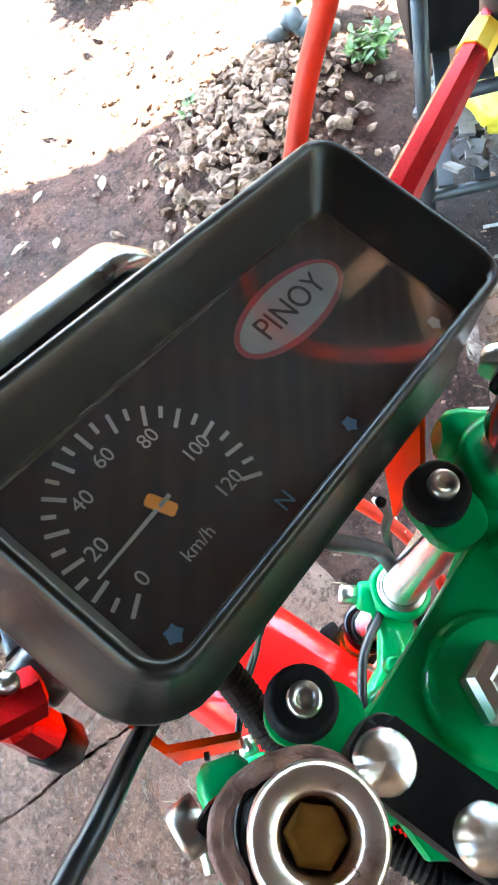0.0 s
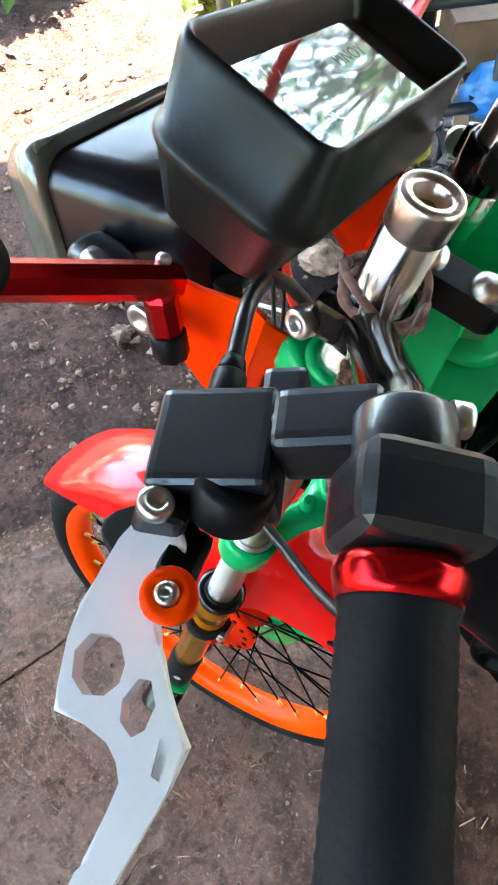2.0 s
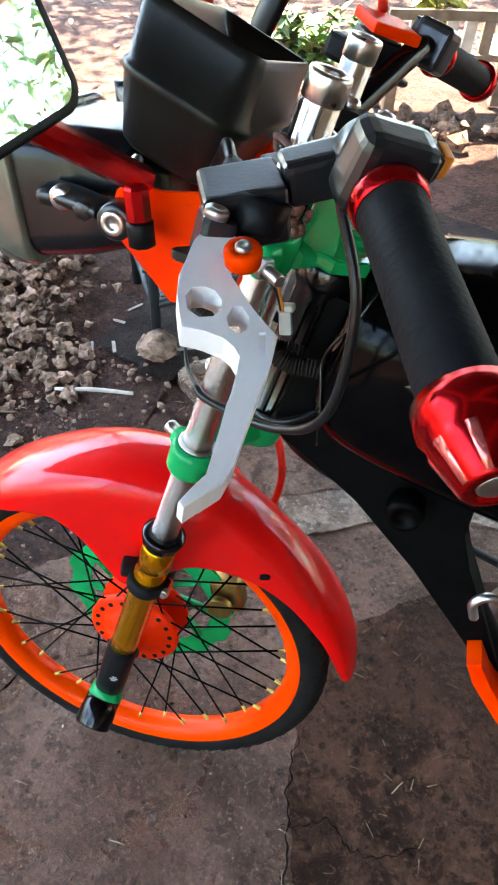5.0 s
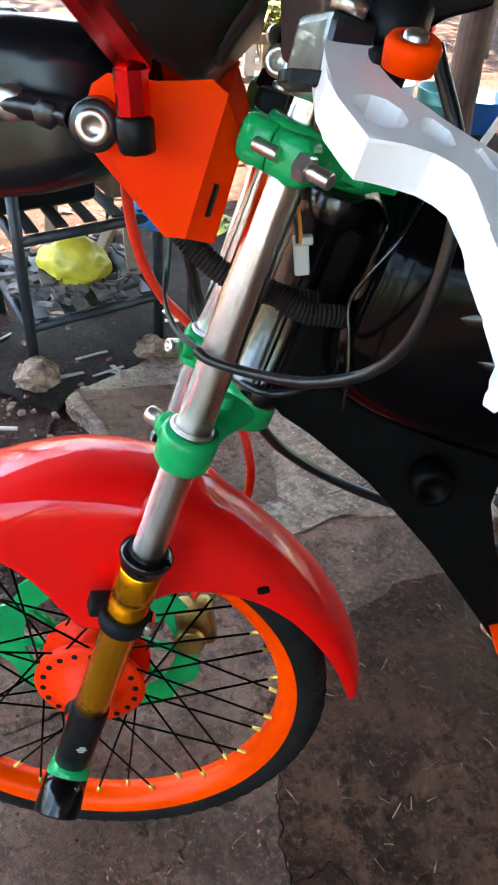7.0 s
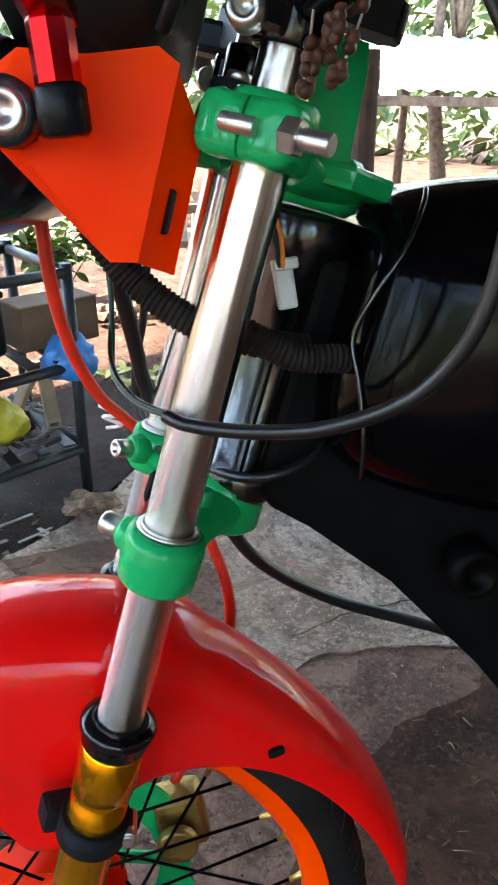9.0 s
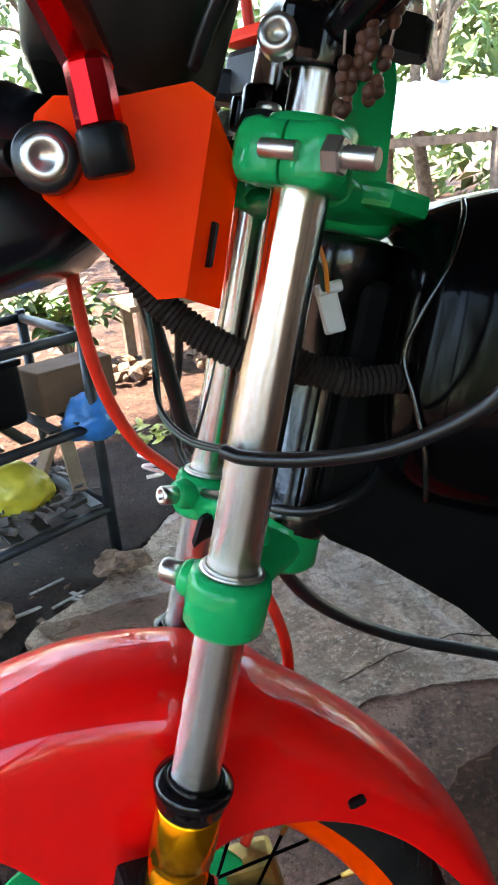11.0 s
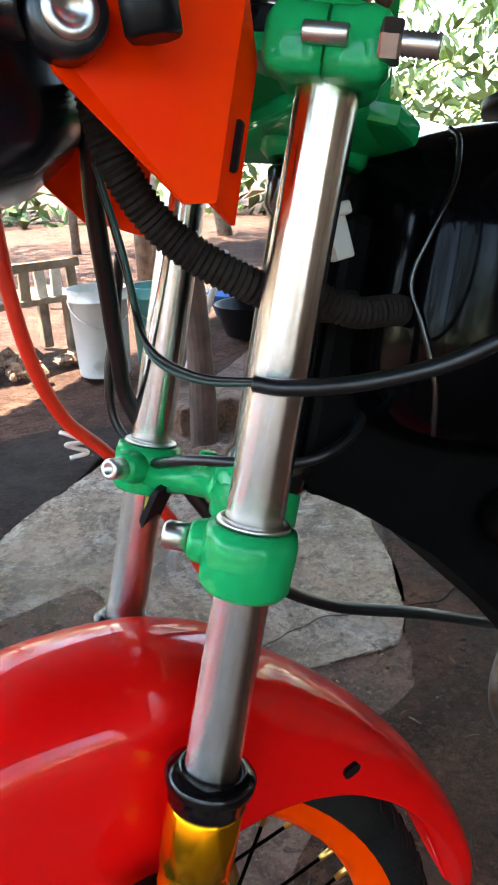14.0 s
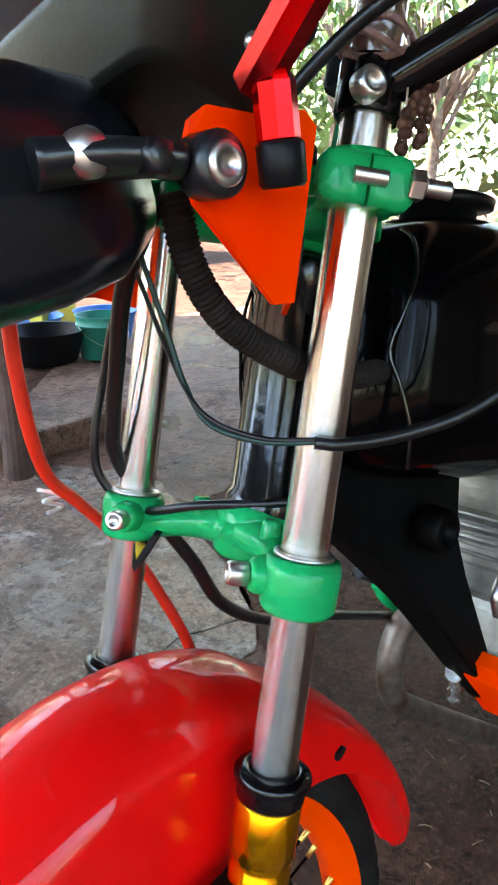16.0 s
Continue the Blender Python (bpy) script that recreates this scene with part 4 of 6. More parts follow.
def headlight():
    """A square-bodied lamp ahead of the gauge: shell, bright rim, lens."""
    m = Matrix.Translation((0.145, -0.010, 0.174)) @ pose(0, 0, 0, 0, 22, -6)
    def ring(x, w, h, r):
        return [m @ Vector((x, y, z)) for y, z in rounded(w, h, r, 6)]
    bm = B()
    loft(bm, [ring(-0.064, 0.06, 0.04, 0.015), ring(-0.060, 0.085, 0.060, 0.018), ring(-0.035, 0.120, 0.088, 0.022), ring(0.000, 0.142, 0.100, 0.024), ring(0.045, 0.150, 0.104, 0.022), ring(0.050, 0.152, 0.106, 0.022)])
    shell = bp("headlight_shell", bm, LAMP_BLACK, "black square headlight shell")
    bm = B()
    loft(bm, [ring(0.046, 0.150, 0.104, 0.022), ring(0.046, 0.160, 0.114, 0.024), ring(0.051, 0.164, 0.118, 0.024), ring(0.076, 0.160, 0.114, 0.022), ring(0.080, 0.153, 0.107, 0.020), ring(0.078, 0.146, 0.100, 0.018)], cap=False)
    part("headlight_rim", bm, FADED_GLARE, shell, "faded olive rim of the headlight, lightened for sky glare")
    bm = B()
    loft(bm, [ring(0.066, 0.148, 0.102, 0.018), ring(0.078, 0.146, 0.100, 0.018), ring(0.085, 0.11, 0.075, 0.025), ring(0.088, 0.05, 0.04, 0.018)])
    part("headlight_lens", bm, GLASS, shell, "clear headlight lens")
    for s in (1, -1):
        bm = B()
        # the arm from the shell to the bracket, with its two bolts
        y = 0.068 * s
        sweep(bm, [(0.166, y, 0.176), (0.150, y + 0.006 * s, 0.182), (0.128, y + 0.016 * s, 0.188), (0.114, y + 0.022 * s, 0.190)], [0.017, 0.0155, 0.0135, 0.0125], 16, 6, flat=0.55)
        lathe(bm, (0.103, 0.096 * s, 0.191), (0, s, 0), [(-0.010, 0.010), (-0.008, 0.0135), (0.006, 0.0135), (0.008, 0.012), (0.008, 0.008)], 26)
        arm = bp("headlight_arm", bm, SHEEN_BLACK, "black headlight arm")
        bm = B()
        lathe(bm, (0.103, 0.103 * s, 0.191), (0, s, 0), [(0, 0.0092), (0.0025, 0.0092), (0.0036, 0.0080), (0.0036, 0.0048), (0.0022, 0.0042), (0.0018, 0.0002)], 24)
        part("arm_bolt", bm, STEEL, arm, "steel socket bolt")
        bm = B()
        lathe(bm, (0.152, 0.079 * s, 0.183), (0, s, 0), [(0, 0.0095), (0.006, 0.0095), (0.009, 0.007), (0.009, 0.0003)], 20)
        part("arm_bolt", bm, STEEL, arm, "dull domed bolt")
        bm = B()
        lathe(bm, (0.129, 0.093 * s, 0.187), (0, s, 0), [(-0.004, 0.0078), (0.005, 0.0078), (0.0062, 0.0066), (0.0062, 0.0003)], 6)
        part("arm_bolt", bm, SHEEN_BLACK, arm, "black hexagonal bolt head")


headlight()


def bracket(s):
    """The folded orange sheet that carries the headlight: a wide plate and a return flange beside the tube."""
    y = 0.090 * s
    pts = [(0.111, 0.208), (0.104, 0.216), (0.078, 0.221), (0.050, 0.232), (0.040, 0.228), (0.040, 0.146), (0.052, 0.143), (0.104, 0.176), (0.112, 0.190)]
    bm = B()
    front = [bm.verts.new((x, y + 0.004 * s * noise.noise((x * 40, z * 40, s)), z)) for x, z in pts]
    back = [bm.verts.new((v.co.x, v.co.y - 0.003 * s, v.co.z)) for v in front]
    bm.faces.new(front)
    bm.faces.new(back[::-1])
    for i in range(len(pts)):
        j = (i + 1) % len(pts)
        bm.faces.new((front[i], back[i], back[j], front[j]))
    # the flange turns towards the tube
    fl = [(0.0405, 0.0, 0.226), (0.0235, -0.0195, 0.205), (0.0220, -0.0205, 0.142), (0.0405, 0.0, 0.1455)]
    loft(bm, [[(x, y + dy * s, z) for x, dy, z in fl], [(x + 0.0012, y + dy * s - 0.0026 * s, z) for x, dy, z in fl]], smooth=False)
    bk = bp("headlight_bracket", bm, ORANGE, "hand-bent orange sheet bracket, dented")
    bm = B()
    slab(bm, rounded(0.004, 0.020, 0.0019, 4), 0.002, Matrix.Translation((0.0316, y - 0.0085 * s, 0.170)) @ pose(0, 0, 0, 90, 0, -48 * s))
    part("slot", bm, BLACK, bk, "dark slot in the bracket")


for side in (1, -1):
    bracket(side)


def mirror(s):
    """A mirror on an eight-sided red stem that rises from the headlight bolt."""
    bm = B()
    lathe(bm, (0.0765, 0.1115 * s, 0.188), (0.36, 0.02 * s, 1), [(0, 0.0085), (0.0015, 0.0100), (0.0165, 0.0102), (0.018, 0.009)], 8)
    foot = bp("mirror_foot", bm, BLACK, "black mirror clamp")
    bm = B()
    lathe(bm, (0.0825, 0.1115 * s, 0.2045), (0.36, 0.0, 1), [(0, 0.0080), (0.001, 0.0090), (0.022, 0.0090), (0.025, 0.0075)], 8)
    part("mirror_post", bm, RED_ANO, foot, "red anodised eight-sided mirror post", smooth=False)
    start = Vector((0.0935, 0.110 * s, 0.232))
    end = Vector((0.137, 0.222, 0.284)) if s > 0 else Vector((0.128, -0.318, 0.246))
    bm = B()
    d = (end - start)
    lathe(bm, start - d.normalized() * 0.013, d, [(0, 0.006), (0.002, 0.0100), (0.02, 0.0100), (d.length, 0.0085), (d.length + 0.01, 0.0075)], 8)
    arm = bp("mirror_arm", bm, RED_ANO, "red anodised mirror arm", smooth=False)
    if s < 0:
        bm = B()
        lathe(bm, start + d * 0.80, d, [(0, 0.0092), (0, 0.0096), (0.022, 0.0094), (0.022, 0.009)], 8)
        part("yellow_band", bm, PLASTIC_MARK, arm, "yellow tape band on the mirror arm", smooth=False)
    bm = B()
    lathe(bm, start + Vector((0.0015, -0.005 * s, 0.006)), (0.25, -0.55 * s, 0.8), [(0, 0.004), (0.004, 0.004), (0.006, 0.0025), (0.006, 0.0002)], 14)
    part("pivot_pin", bm, STEEL, arm, "silver pivot pin")
    if s > 0:
        ahead = Vector((0.80, -0.32, -0.52)).normalized()
        along_ = (Vector((0.0, 0.98, -0.16)) - ahead * ahead.dot(Vector((0.0, 0.98, -0.16)))).normalized()
        up_ = ahead.cross(along_)
        m = Matrix.Translation(Vector((0.104, 0.194, 0.292)) + along_ * 0.074 + up_ * 0.045) @ Matrix((ahead, along_, up_)).transposed().to_4x4()
    else:
        m = Matrix.Translation((0.125, -0.372, 0.280)) @ pose(0, 0, 0, -8, -10, 10)
    def ring(x, w, h, r):
        return [m @ Vector((x, yy, zz)) for yy, zz in rounded(w, h, r, 6)]
    bm = B()
    loft(bm, [ring(-0.004, 0.146, 0.088, 0.012), ring(-0.005, 0.152, 0.094, 0.014), ring(0.004, 0.154, 0.096, 0.016), ring(0.018, 0.12, 0.070, 0.02), ring(0.022, 0.06, 0.03, 0.014)])
    head = bp("mirror_head", bm, BLACK, "black rectangular mirror head")
    bm = B()
    slab(bm, rounded(0.142, 0.084, 0.010), 0.001, m @ Matrix.Translation((-0.0055, 0, 0)) @ pose(0, 0, 0, 90, 0, 90))
    part("mirror_glass", bm, MIRROR, head, "mirror glass that shows the trees")


PLASTIC_MARK = material("yellow_tape", (0.75, 0.52, 0.04), 0.45)
MIRROR = material("mirror_silver", (0.85, 0.88, 0.9), 0.02, 1.0, vary=0.0)
for side in (1, -1):
    mirror(side)


def clip_on(s):
    """Clamp on the fork tube and the bar that runs out and back, with its fittings."""
    y = S * s
    bm = B()
    lathe(bm, (XF, y, 0.246), (0, 0, 1), [(0, 0.0135), (0, 0.0165), (0.002, 0.0175), (0.026, 0.0175), (0.028, 0.0165), (0.028, 0.0135)], 30, closed=True)
    box(bm, (0.010, y + 0.012 * s, 0.258), (0.018, 0.012, 0.022), None, 0.004)
    root = Vector((-0.008, 0.096 * s, 0.266))
    tip = Vector((-0.1275, 0.358 * s, 0.292))
    knee = Vector((-0.0450, 0.190 * s, 0.3255))
    d = tip - knee
    sweep(bm, [root + (root - knee).normalized() * 0.012, root.lerp(knee, 0.5), knee - (knee - root) * 0.15, knee + d * 0.1, tip - d.normalized() * 0.03], 0.0111, 26, 6)
    bar = bp("clip_on_bar", bm, BLACK_GLOSS, "black clip-on handlebar")
    bm = B()
    lathe(bm, (0.018, y + 0.014 * s, 0.252), (0.35, s, 0.1), [(0, 0.008), (0.008, 0.008), (0.010, 0.0065), (0.010, 0.004), (0.006, 0.0038), (0.006, 0.0003)], 20)
    part("clamp_bolt", bm, STEEL, bar, "steel socket bolt")
    return root, tip, d


for side in (1, -1):
    BAR_ROOT, BAR_TIP, BAR_D = clip_on(side)
    n_ = BAR_D.normalized()
    # grip
    bm = B()
    g0 = BAR_TIP - n_ * 0.1435
    prof = [(0, 0.0165), (0.003, 0.0168)]
    for k in range(43):
        prof.append((0.006 + k * 0.0025, 0.0160 + (0.0004 if k % 2 else 0.0)))
    prof.append((0.114, 0.0165))
    lathe(bm, g0, BAR_D, prof, 34)
    grip = bp("grip", bm, RUBBER, "black rubber handlebar grip")
    bm = B()
    lathe(bm, g0 - n_ * 0.010, BAR_D, [(0, 0.0165), (0.001, 0.0185), (0.005, 0.0190), (0.009, 0.0180), (0.012, 0.0172)], 34)
    part("grip_collar", bm, RED_ANO, grip, "red anodised inner collar")
    bm = B()
    e0 = g0 + n_ * 0.111
    lathe(bm, e0, BAR_D, [(0, 0.0175), (0.001, 0.0202), (0.011, 0.0206), (0.013, 0.0186), (0.019, 0.0182), (0.022, 0.0172), (0.036, 0.0126), (0.0375, 0.0112), (0.0375, 0.0080), (0.0345, 0.0076), (0.0345, 0.0002)], 40)
    end = part("bar_end", bm, RED_ANO, grip, "red anodised tapered bar end")
    bm = B()
    lathe(bm, e0 + n_ * 0.034, BAR_D, [(0, 0.0068), (0.0025, 0.0068), (0.003, 0.006), (0.003, 0.0002)], 22)
    part("bar_end_bolt", bm, STEEL, grip, "steel bar end bolt")
    u_, v_, w_ = basis(BAR_D)
    for k in range(8):
        a = k * math.tau / 8
        bm = B()
        o = e0 + n_ * 0.031
        dd = (u_ * math.cos(a) + v_ * math.sin(a))
        p0, p1 = e0 + n_ * 0.0185 + dd * 0.0146, e0 + n_ * 0.0358 + dd * 0.0098
        sweep(bm, [p0, p1], [0.0042, 0.0030], 12, straight=True)
        part("bar_end_flute", bm, FLUTE, grip, "bright milled flute")
    # switch box
    bm = B()
    sw = Matrix.Translation(g0 - n_ * 0.025) @ BAR_D.to_track_quat("X", "Z").to_matrix().to_4x4()
    box(bm, (0, 0, 0.004), (0.028, 0.040, 0.040), None, 0.008, 3)
    box(bm, (-0.002, 0.018, 0.014), (0.020, 0.010, 0.014), None, 0.003)
    for v in bm.verts:
        v.co = sw @ v.co
    swb = bp("switch_box", bm, SHEEN_BLACK, "black plastic switch box")
    if side == 1:
        bm = B()
        box(bm, (0.0, 0.024, 0.016), (0.014, 0.006, 0.012), None, 0.002)
        for v in bm.verts:
            v.co = sw @ v.co
        part("switch_button", bm, DIAL_ORANGE, swb, "small orange switch button")


def lever():
    """The milled white clutch lever, its perch and adjuster."""
    s = 1
    pv = Vector((0.010, 0.2342, 0.2766))
    # perch
    bm = B()
    cyl(bm, (-0.0405, 0.181, 0.3240), (-0.0485, 0.1975, 0.3235), 0.0160, seg=28, bevel=0.002)
    box(bm, (-0.024, 0.187, 0.306), (0.036, 0.024, 0.024), pose(0, 0, 0, 0, 28, 25), 0.005, 3)
    box(bm, (0.004, 0.203, 0.281), (0.042, 0.040, 0.030), pose(0, 0, 0, 0, 24, 25), 0.004, 3)
    box(bm, (0.010, 0.226, 0.268), (0.018, 0.030, 0.026), pose(0, 0, 0, 14, 0, 20), 0.004, 3)
    perch = bp("lever_perch", bm, SHEEN_BLACK, "black lever perch with a bluish sheen")
    bm = B()
    slab(bm, rounded(0.032, 0.024, 0.008), 0.0045, pose(0.010, 0.2325, 0.2605, 17, -5, 60), 0.001)
    part("pivot_plate", bm, BLACK, perch)
    bm = B()
    box(bm, (-0.006, 0.238, 0.270), (0.014, 0.022, 0.012), pose(0, 0, 0, 17, -5, 10), 0.003, 2)
    part("lever_stop", bm, BLACK, perch, "black stop that meets the lever")
    bm = B()
    lathe(bm, (-0.0105, 0.1905, 0.2995), (0.35, -0.1, 1), [(0, 0.0055), (0.004, 0.0055), (0.0065, 0.0040), (0.007, 0.0002)], 18)
    part("perch_bolt", bm, STEEL, perch, "small steel dome bolt")
    bm = B()
    lathe(bm, (-0.008, 0.217, 0.276), (0.1, -0.25, 1), [(0, 0.013), (0.002, 0.0145), (0.016, 0.0145), (0.018, 0.0125), (0.018, 0.007), (0.010, 0.006), (0.010, 0.0004)], 26)
    part("clutch_switch", bm, BLACK, perch, "black hollow switch knob")
    bm = B()
    lathe(bm, (-0.052, 0.172, 0.325), (-0.85, -0.4, 0.1), [(0, 0.006), (0.006, 0.006), (0.007, 0.005), (0.007, 0.003), (0.004, 0.0028), (0.004, 0.0003)], 16)
    part("clamp_bolt", bm, STEEL, perch, "steel socket bolt")
    bm = B()
    cyl(bm, (0.0125, 0.192, 0.286), (0.0195, 0.176, 0.287), 0.0072, 0.0066, 18, 0.001)
    cyl(bm, (0.0195, 0.176, 0.287), (0.0220, 0.169, 0.2865), 0.0056, 0.0050, 14, 0.001)
    part("cable_adjuster", bm, BLACK, perch, "black cable adjuster")
    bm = B()
    box(bm, (-0.004, 0.176, 0.293), (0.016, 0.018, 0.018), pose(0, 0, 0, 0, 24, 25), 0.003, 2)
    part("perch_cap", bm, SHEEN_BLACK, perch, "small black cap beside the adjuster")
    # blade outline in the lever's own plane: x along the blade outwards, y ahead
    ez = Vector((0.09, 0.31, 1)).normalized()
    ex_ = (Vector((0, 1, 0)) - ez * ez.y).normalized()
    ey_ = ex_.cross(ez)
    m = Matrix.Translation(pv - ez * 0.0068) @ Matrix((ex_, ey_, ez)).transposed().to_4x4()
    head = [(0.003, 0.005), (0.012, 0.0035), (0.024, 0.0038), (0.0355, 0.0033), (0.046, 0.0), (0.0585, -0.006), (0.0655, -0.0095), (0.0635, -0.020), (0.0625, -0.029), (0.0655, -0.035), (0.070, -0.0395)]
    front = [(0.078, -0.041), (0.092, -0.041), (0.095, -0.0425), (0.111, -0.0445), (0.1165, -0.0432), (0.120, -0.044), (0.131, -0.0465), (0.137, -0.044), (0.1427, -0.0402), (0.1455, -0.0395)]
    back = [(0.1475, -0.0425), (0.140, -0.047), (0.132, -0.0525), (0.123, -0.0535), (0.105, -0.0525), (0.065, -0.0515), (0.0523, -0.050)]
    heel = [(0.0476, -0.0422), (0.0425, -0.0335), (0.0356, -0.0265), (0.029, -0.0225), (0.024, -0.016), (0.0165, -0.0125), (0.0095, -0.0145), (0.0055, -0.0175), (0.0015, -0.0145), (-0.0039, -0.008), (-0.0072, -0.001), (-0.0045, 0.0045)]
    bm = B()
    slab(bm, head + front + back + heel, 0.0136, m, 0.0014)
    blade = bp("clutch_lever", bm, WHITE, "white milled clutch lever with two windows")
    cut = B()
    slab(cut, [(0.048, -0.0045), (0.0412, -0.0055), (0.0385, -0.0105), (0.0388, -0.0155), (0.0429, -0.0202), (0.0485, -0.0220), (0.0540, -0.0200), (0.0570, -0.0145), (0.0548, -0.0085)], 0.05, m, 0)
    slab(cut, [(0.0518, -0.0255), (0.0440, -0.0262), (0.0425, -0.0298), (0.0477, -0.0350), (0.0550, -0.0362), (0.0588, -0.0340), (0.0570, -0.0285)], 0.05, m, 0)
    slab(cut, [(0.0525, -0.0445), (0.0545, -0.0415), (0.0640, -0.0450), (0.0640, -0.0480)], 0.004, m @ Matrix.Translation((0, 0, 0.0070)), 0)
    cutter = bpy.data.objects.new("cutter", mesh_of("cutter", cut, WHITE))
    scene.collection.objects.link(cutter)
    cutter.matrix_basis = FORK
    mod = blade.modifiers.new("cut", "BOOLEAN")
    mod.operation, mod.object, mod.solver = "DIFFERENCE", cutter, "EXACT"
    bpy.context.view_layer.update()
    me = bpy.data.meshes.new_from_object(blade.evaluated_get(bpy.context.evaluated_depsgraph_get()))
    blade.modifiers.clear()
    blade.data = me
    bpy.data.objects.remove(cutter)
    bm = B()
    lathe(bm, pv + Vector((0, 0, 0.006)), (0, -0.1, 1), [(0, 0.0062), (0.004, 0.0062), (0.005, 0.005), (0.005, 0.0032), (0.002, 0.003), (0.002, 0.0002)], 20)
    part("pivot_bolt", bm, STEEL, blade, "steel pivot bolt")
    bm = B()
    lathe(bm, pv + Vector((-0.022, 0.019, -0.001)), (0.2, 0.3, 1), [(0, 0.0085), (0.007, 0.0092), (0.009, 0.008), (0.009, 0.0045), (0.006, 0.004), (0.006, 0.0002)], 22)
    part("adjuster_knob", bm, ORANGE, blade, "orange adjuster knob")
    bm = B()
    lathe(bm, pv + Vector((-0.022, 0.019, -0.001)) + Vector((0.2, 0.3, 1)).normalized() * 0.004, (0.2, 0.3, 1), [(0, 0.0040), (0.006, 0.0040), (0.007, 0.0030), (0.007, 0.0014), (0.005, 0.0012), (0.005, 0.0002)], 16)
    part("knob_bolt", bm, STEEL, blade, "steel bolt in the adjuster knob")


lever()


# ---- the motorcycle's frame, tank and engine ----
DEEP_BLACK = material("deep_black_paint", (0.003, 0.003, 0.003), 0.5, vary=0.3, scale=40, bump=0.1, spec=0.04)
UP = pose(0, 0, 0, 90, 0, 0)      # outlines of (x, z) stand upright, thickness along y


def frame_parts():
    bm = B()
    lathe(bm, (-0.050, 0, 0.010), (0, 0, 1), [(0, 0.022), (0.006, 0.026), (0.020, 0.026), (0.024, 0.0225), (0.150, 0.0225), (0.156, 0.027), (0.174, 0.028), (0.179, 0.025)], 32)
    bp("head_tube", bm, HEAD_GLOSS, "black steering head tube")
    bm = B()
    slab(bm, [(-0.058, 0.170), (-0.058, 0.022), (-0.072, 0.012), (-0.100, 0.012), (-0.165, -0.022), (-0.250, -0.074), (-0.375, -0.168), (-0.405, -0.170), (-0.300, -0.046), (-0.268, -0.010), (-0.262, 0.040), (-0.250, 0.150)], 0.048, UP, 0.006)
    gus = bp("frame_gusset", bm, DEEP_BLACK, "black pressed frame behind the steering head")
    bm = B()
    sweep(bm, [(-0.160, 0, 0.010), (-0.27, 0, -0.058), (-0.385, 0, -0.156), (-0.415, 0, -0.186)], [0.018, 0.018, 0.018, 0.016], 18)
    bp("down_tube", bm, FRAME_BLACK, "black frame down tube")
    bm = B()
    lathe(bm, (-0.205, 0.026, 0.007), (0, 1, 0), [(0, 0.008), (0.004, 0.008), (0.004, 0.017), (0.010, 0.0185), (0.024, 0.0185), (0.028, 0.016), (0.028, 0.010), (0.022, 0.009), (0.022, 0.0005)], 28)
    part("rubber_boss", bm, FRAME_BLACK, gus, "round black rubber boss")
    for k in range(2):
        bm = B()
        cyl(bm, (-0.046 - 0.008 * k, 0.0235, 0.03), (-0.046 - 0.008 * k, 0.0235, 0.15), 0.0012, seg=6)
        part("weld_bead", bm, FRAME_BLACK, gus, "weld bead on the head tube")


frame_parts()


def tank():
    bm = B()
    loops = []
    for x, w, z0, z1 in ((-0.074, 0.040, 0.120, 0.185), (-0.076, 0.066, 0.085, 0.203), (-0.088, 0.082, 0.060, 0.213), (-0.120, 0.092, 0.046, 0.228), (-0.19, 0.102, 0.045, 0.250), (-0.30, 0.110, 0.050, 0.252), (-0.42, 0.102, 0.060, 0.225), (-0.50, 0.080, 0.075, 0.19)):
        loops.append([(x, y, (z0 + z1) / 2 + z) for y, z in rounded(w * 2, z1 - z0, min(w, (z1 - z0) / 2) * 0.72, 7)])
    loft(bm, loops)
    t = bp("fuel_tank", bm, TANK_BLACK, "glossy black fuel tank")
    t.modifiers.new("round", "SUBSURF").render_levels = 2
    # the creased knee ledge along each flank, and the rolled lip that winds down the tank's nose
    for s in (1, -1):
        for pts, radii in (([(-0.078, 0.058 * s, 0.138), (-0.098, 0.070 * s, 0.144), (-0.125, 0.080 * s, 0.152), (-0.165, 0.089 * s, 0.164), (-0.24, 0.097 * s, 0.174), (-0.34, 0.099 * s, 0.170)], [0.002, 0.007, 0.0095, 0.011, 0.011, 0.004]),
                           ([(-0.092, 0.066 * s, 0.130), (-0.120, 0.080 * s, 0.133), (-0.150, 0.088 * s, 0.135), (-0.196, 0.095 * s, 0.137), (-0.28, 0.101 * s, 0.139), (-0.36, 0.099 * s, 0.137)], [0.002, 0.006, 0.007, 0.008, 0.007, 0.003])):
            bm = B()
            sweep(bm, pts, radii, 14, 6)
            part("knee_ledge", bm, HEAD_GLOSS, t, "polished crease along the tank's flank")
        bm = B()
        sweep(bm, [(-0.094, 0.048 * s, 0.214), (-0.090, 0.062 * s, 0.205), (-0.085, 0.071 * s, 0.182), (-0.077, 0.071 * s, 0.157), (-0.074, 0.068 * s, 0.134), (-0.082, 0.074 * s, 0.114), (-0.092, 0.079 * s, 0.088), (-0.100, 0.076 * s, 0.062)], 0.0015, 8, 6)
        part("tank_lip", bm, HEAD_GLOSS, t, "thin rolled lip winding down the tank")
    bm = B()
    lathe(bm, (-0.205, 0, 0.246), (0.1, 0, 1), [(0, 0.030), (0.010, 0.030), (0.011, 0.042), (0.018, 0.043), (0.021, 0.038), (0.021, 0.001)], 34)
    part("filler_cap", bm, BLACK, t, "black filler cap")


tank()


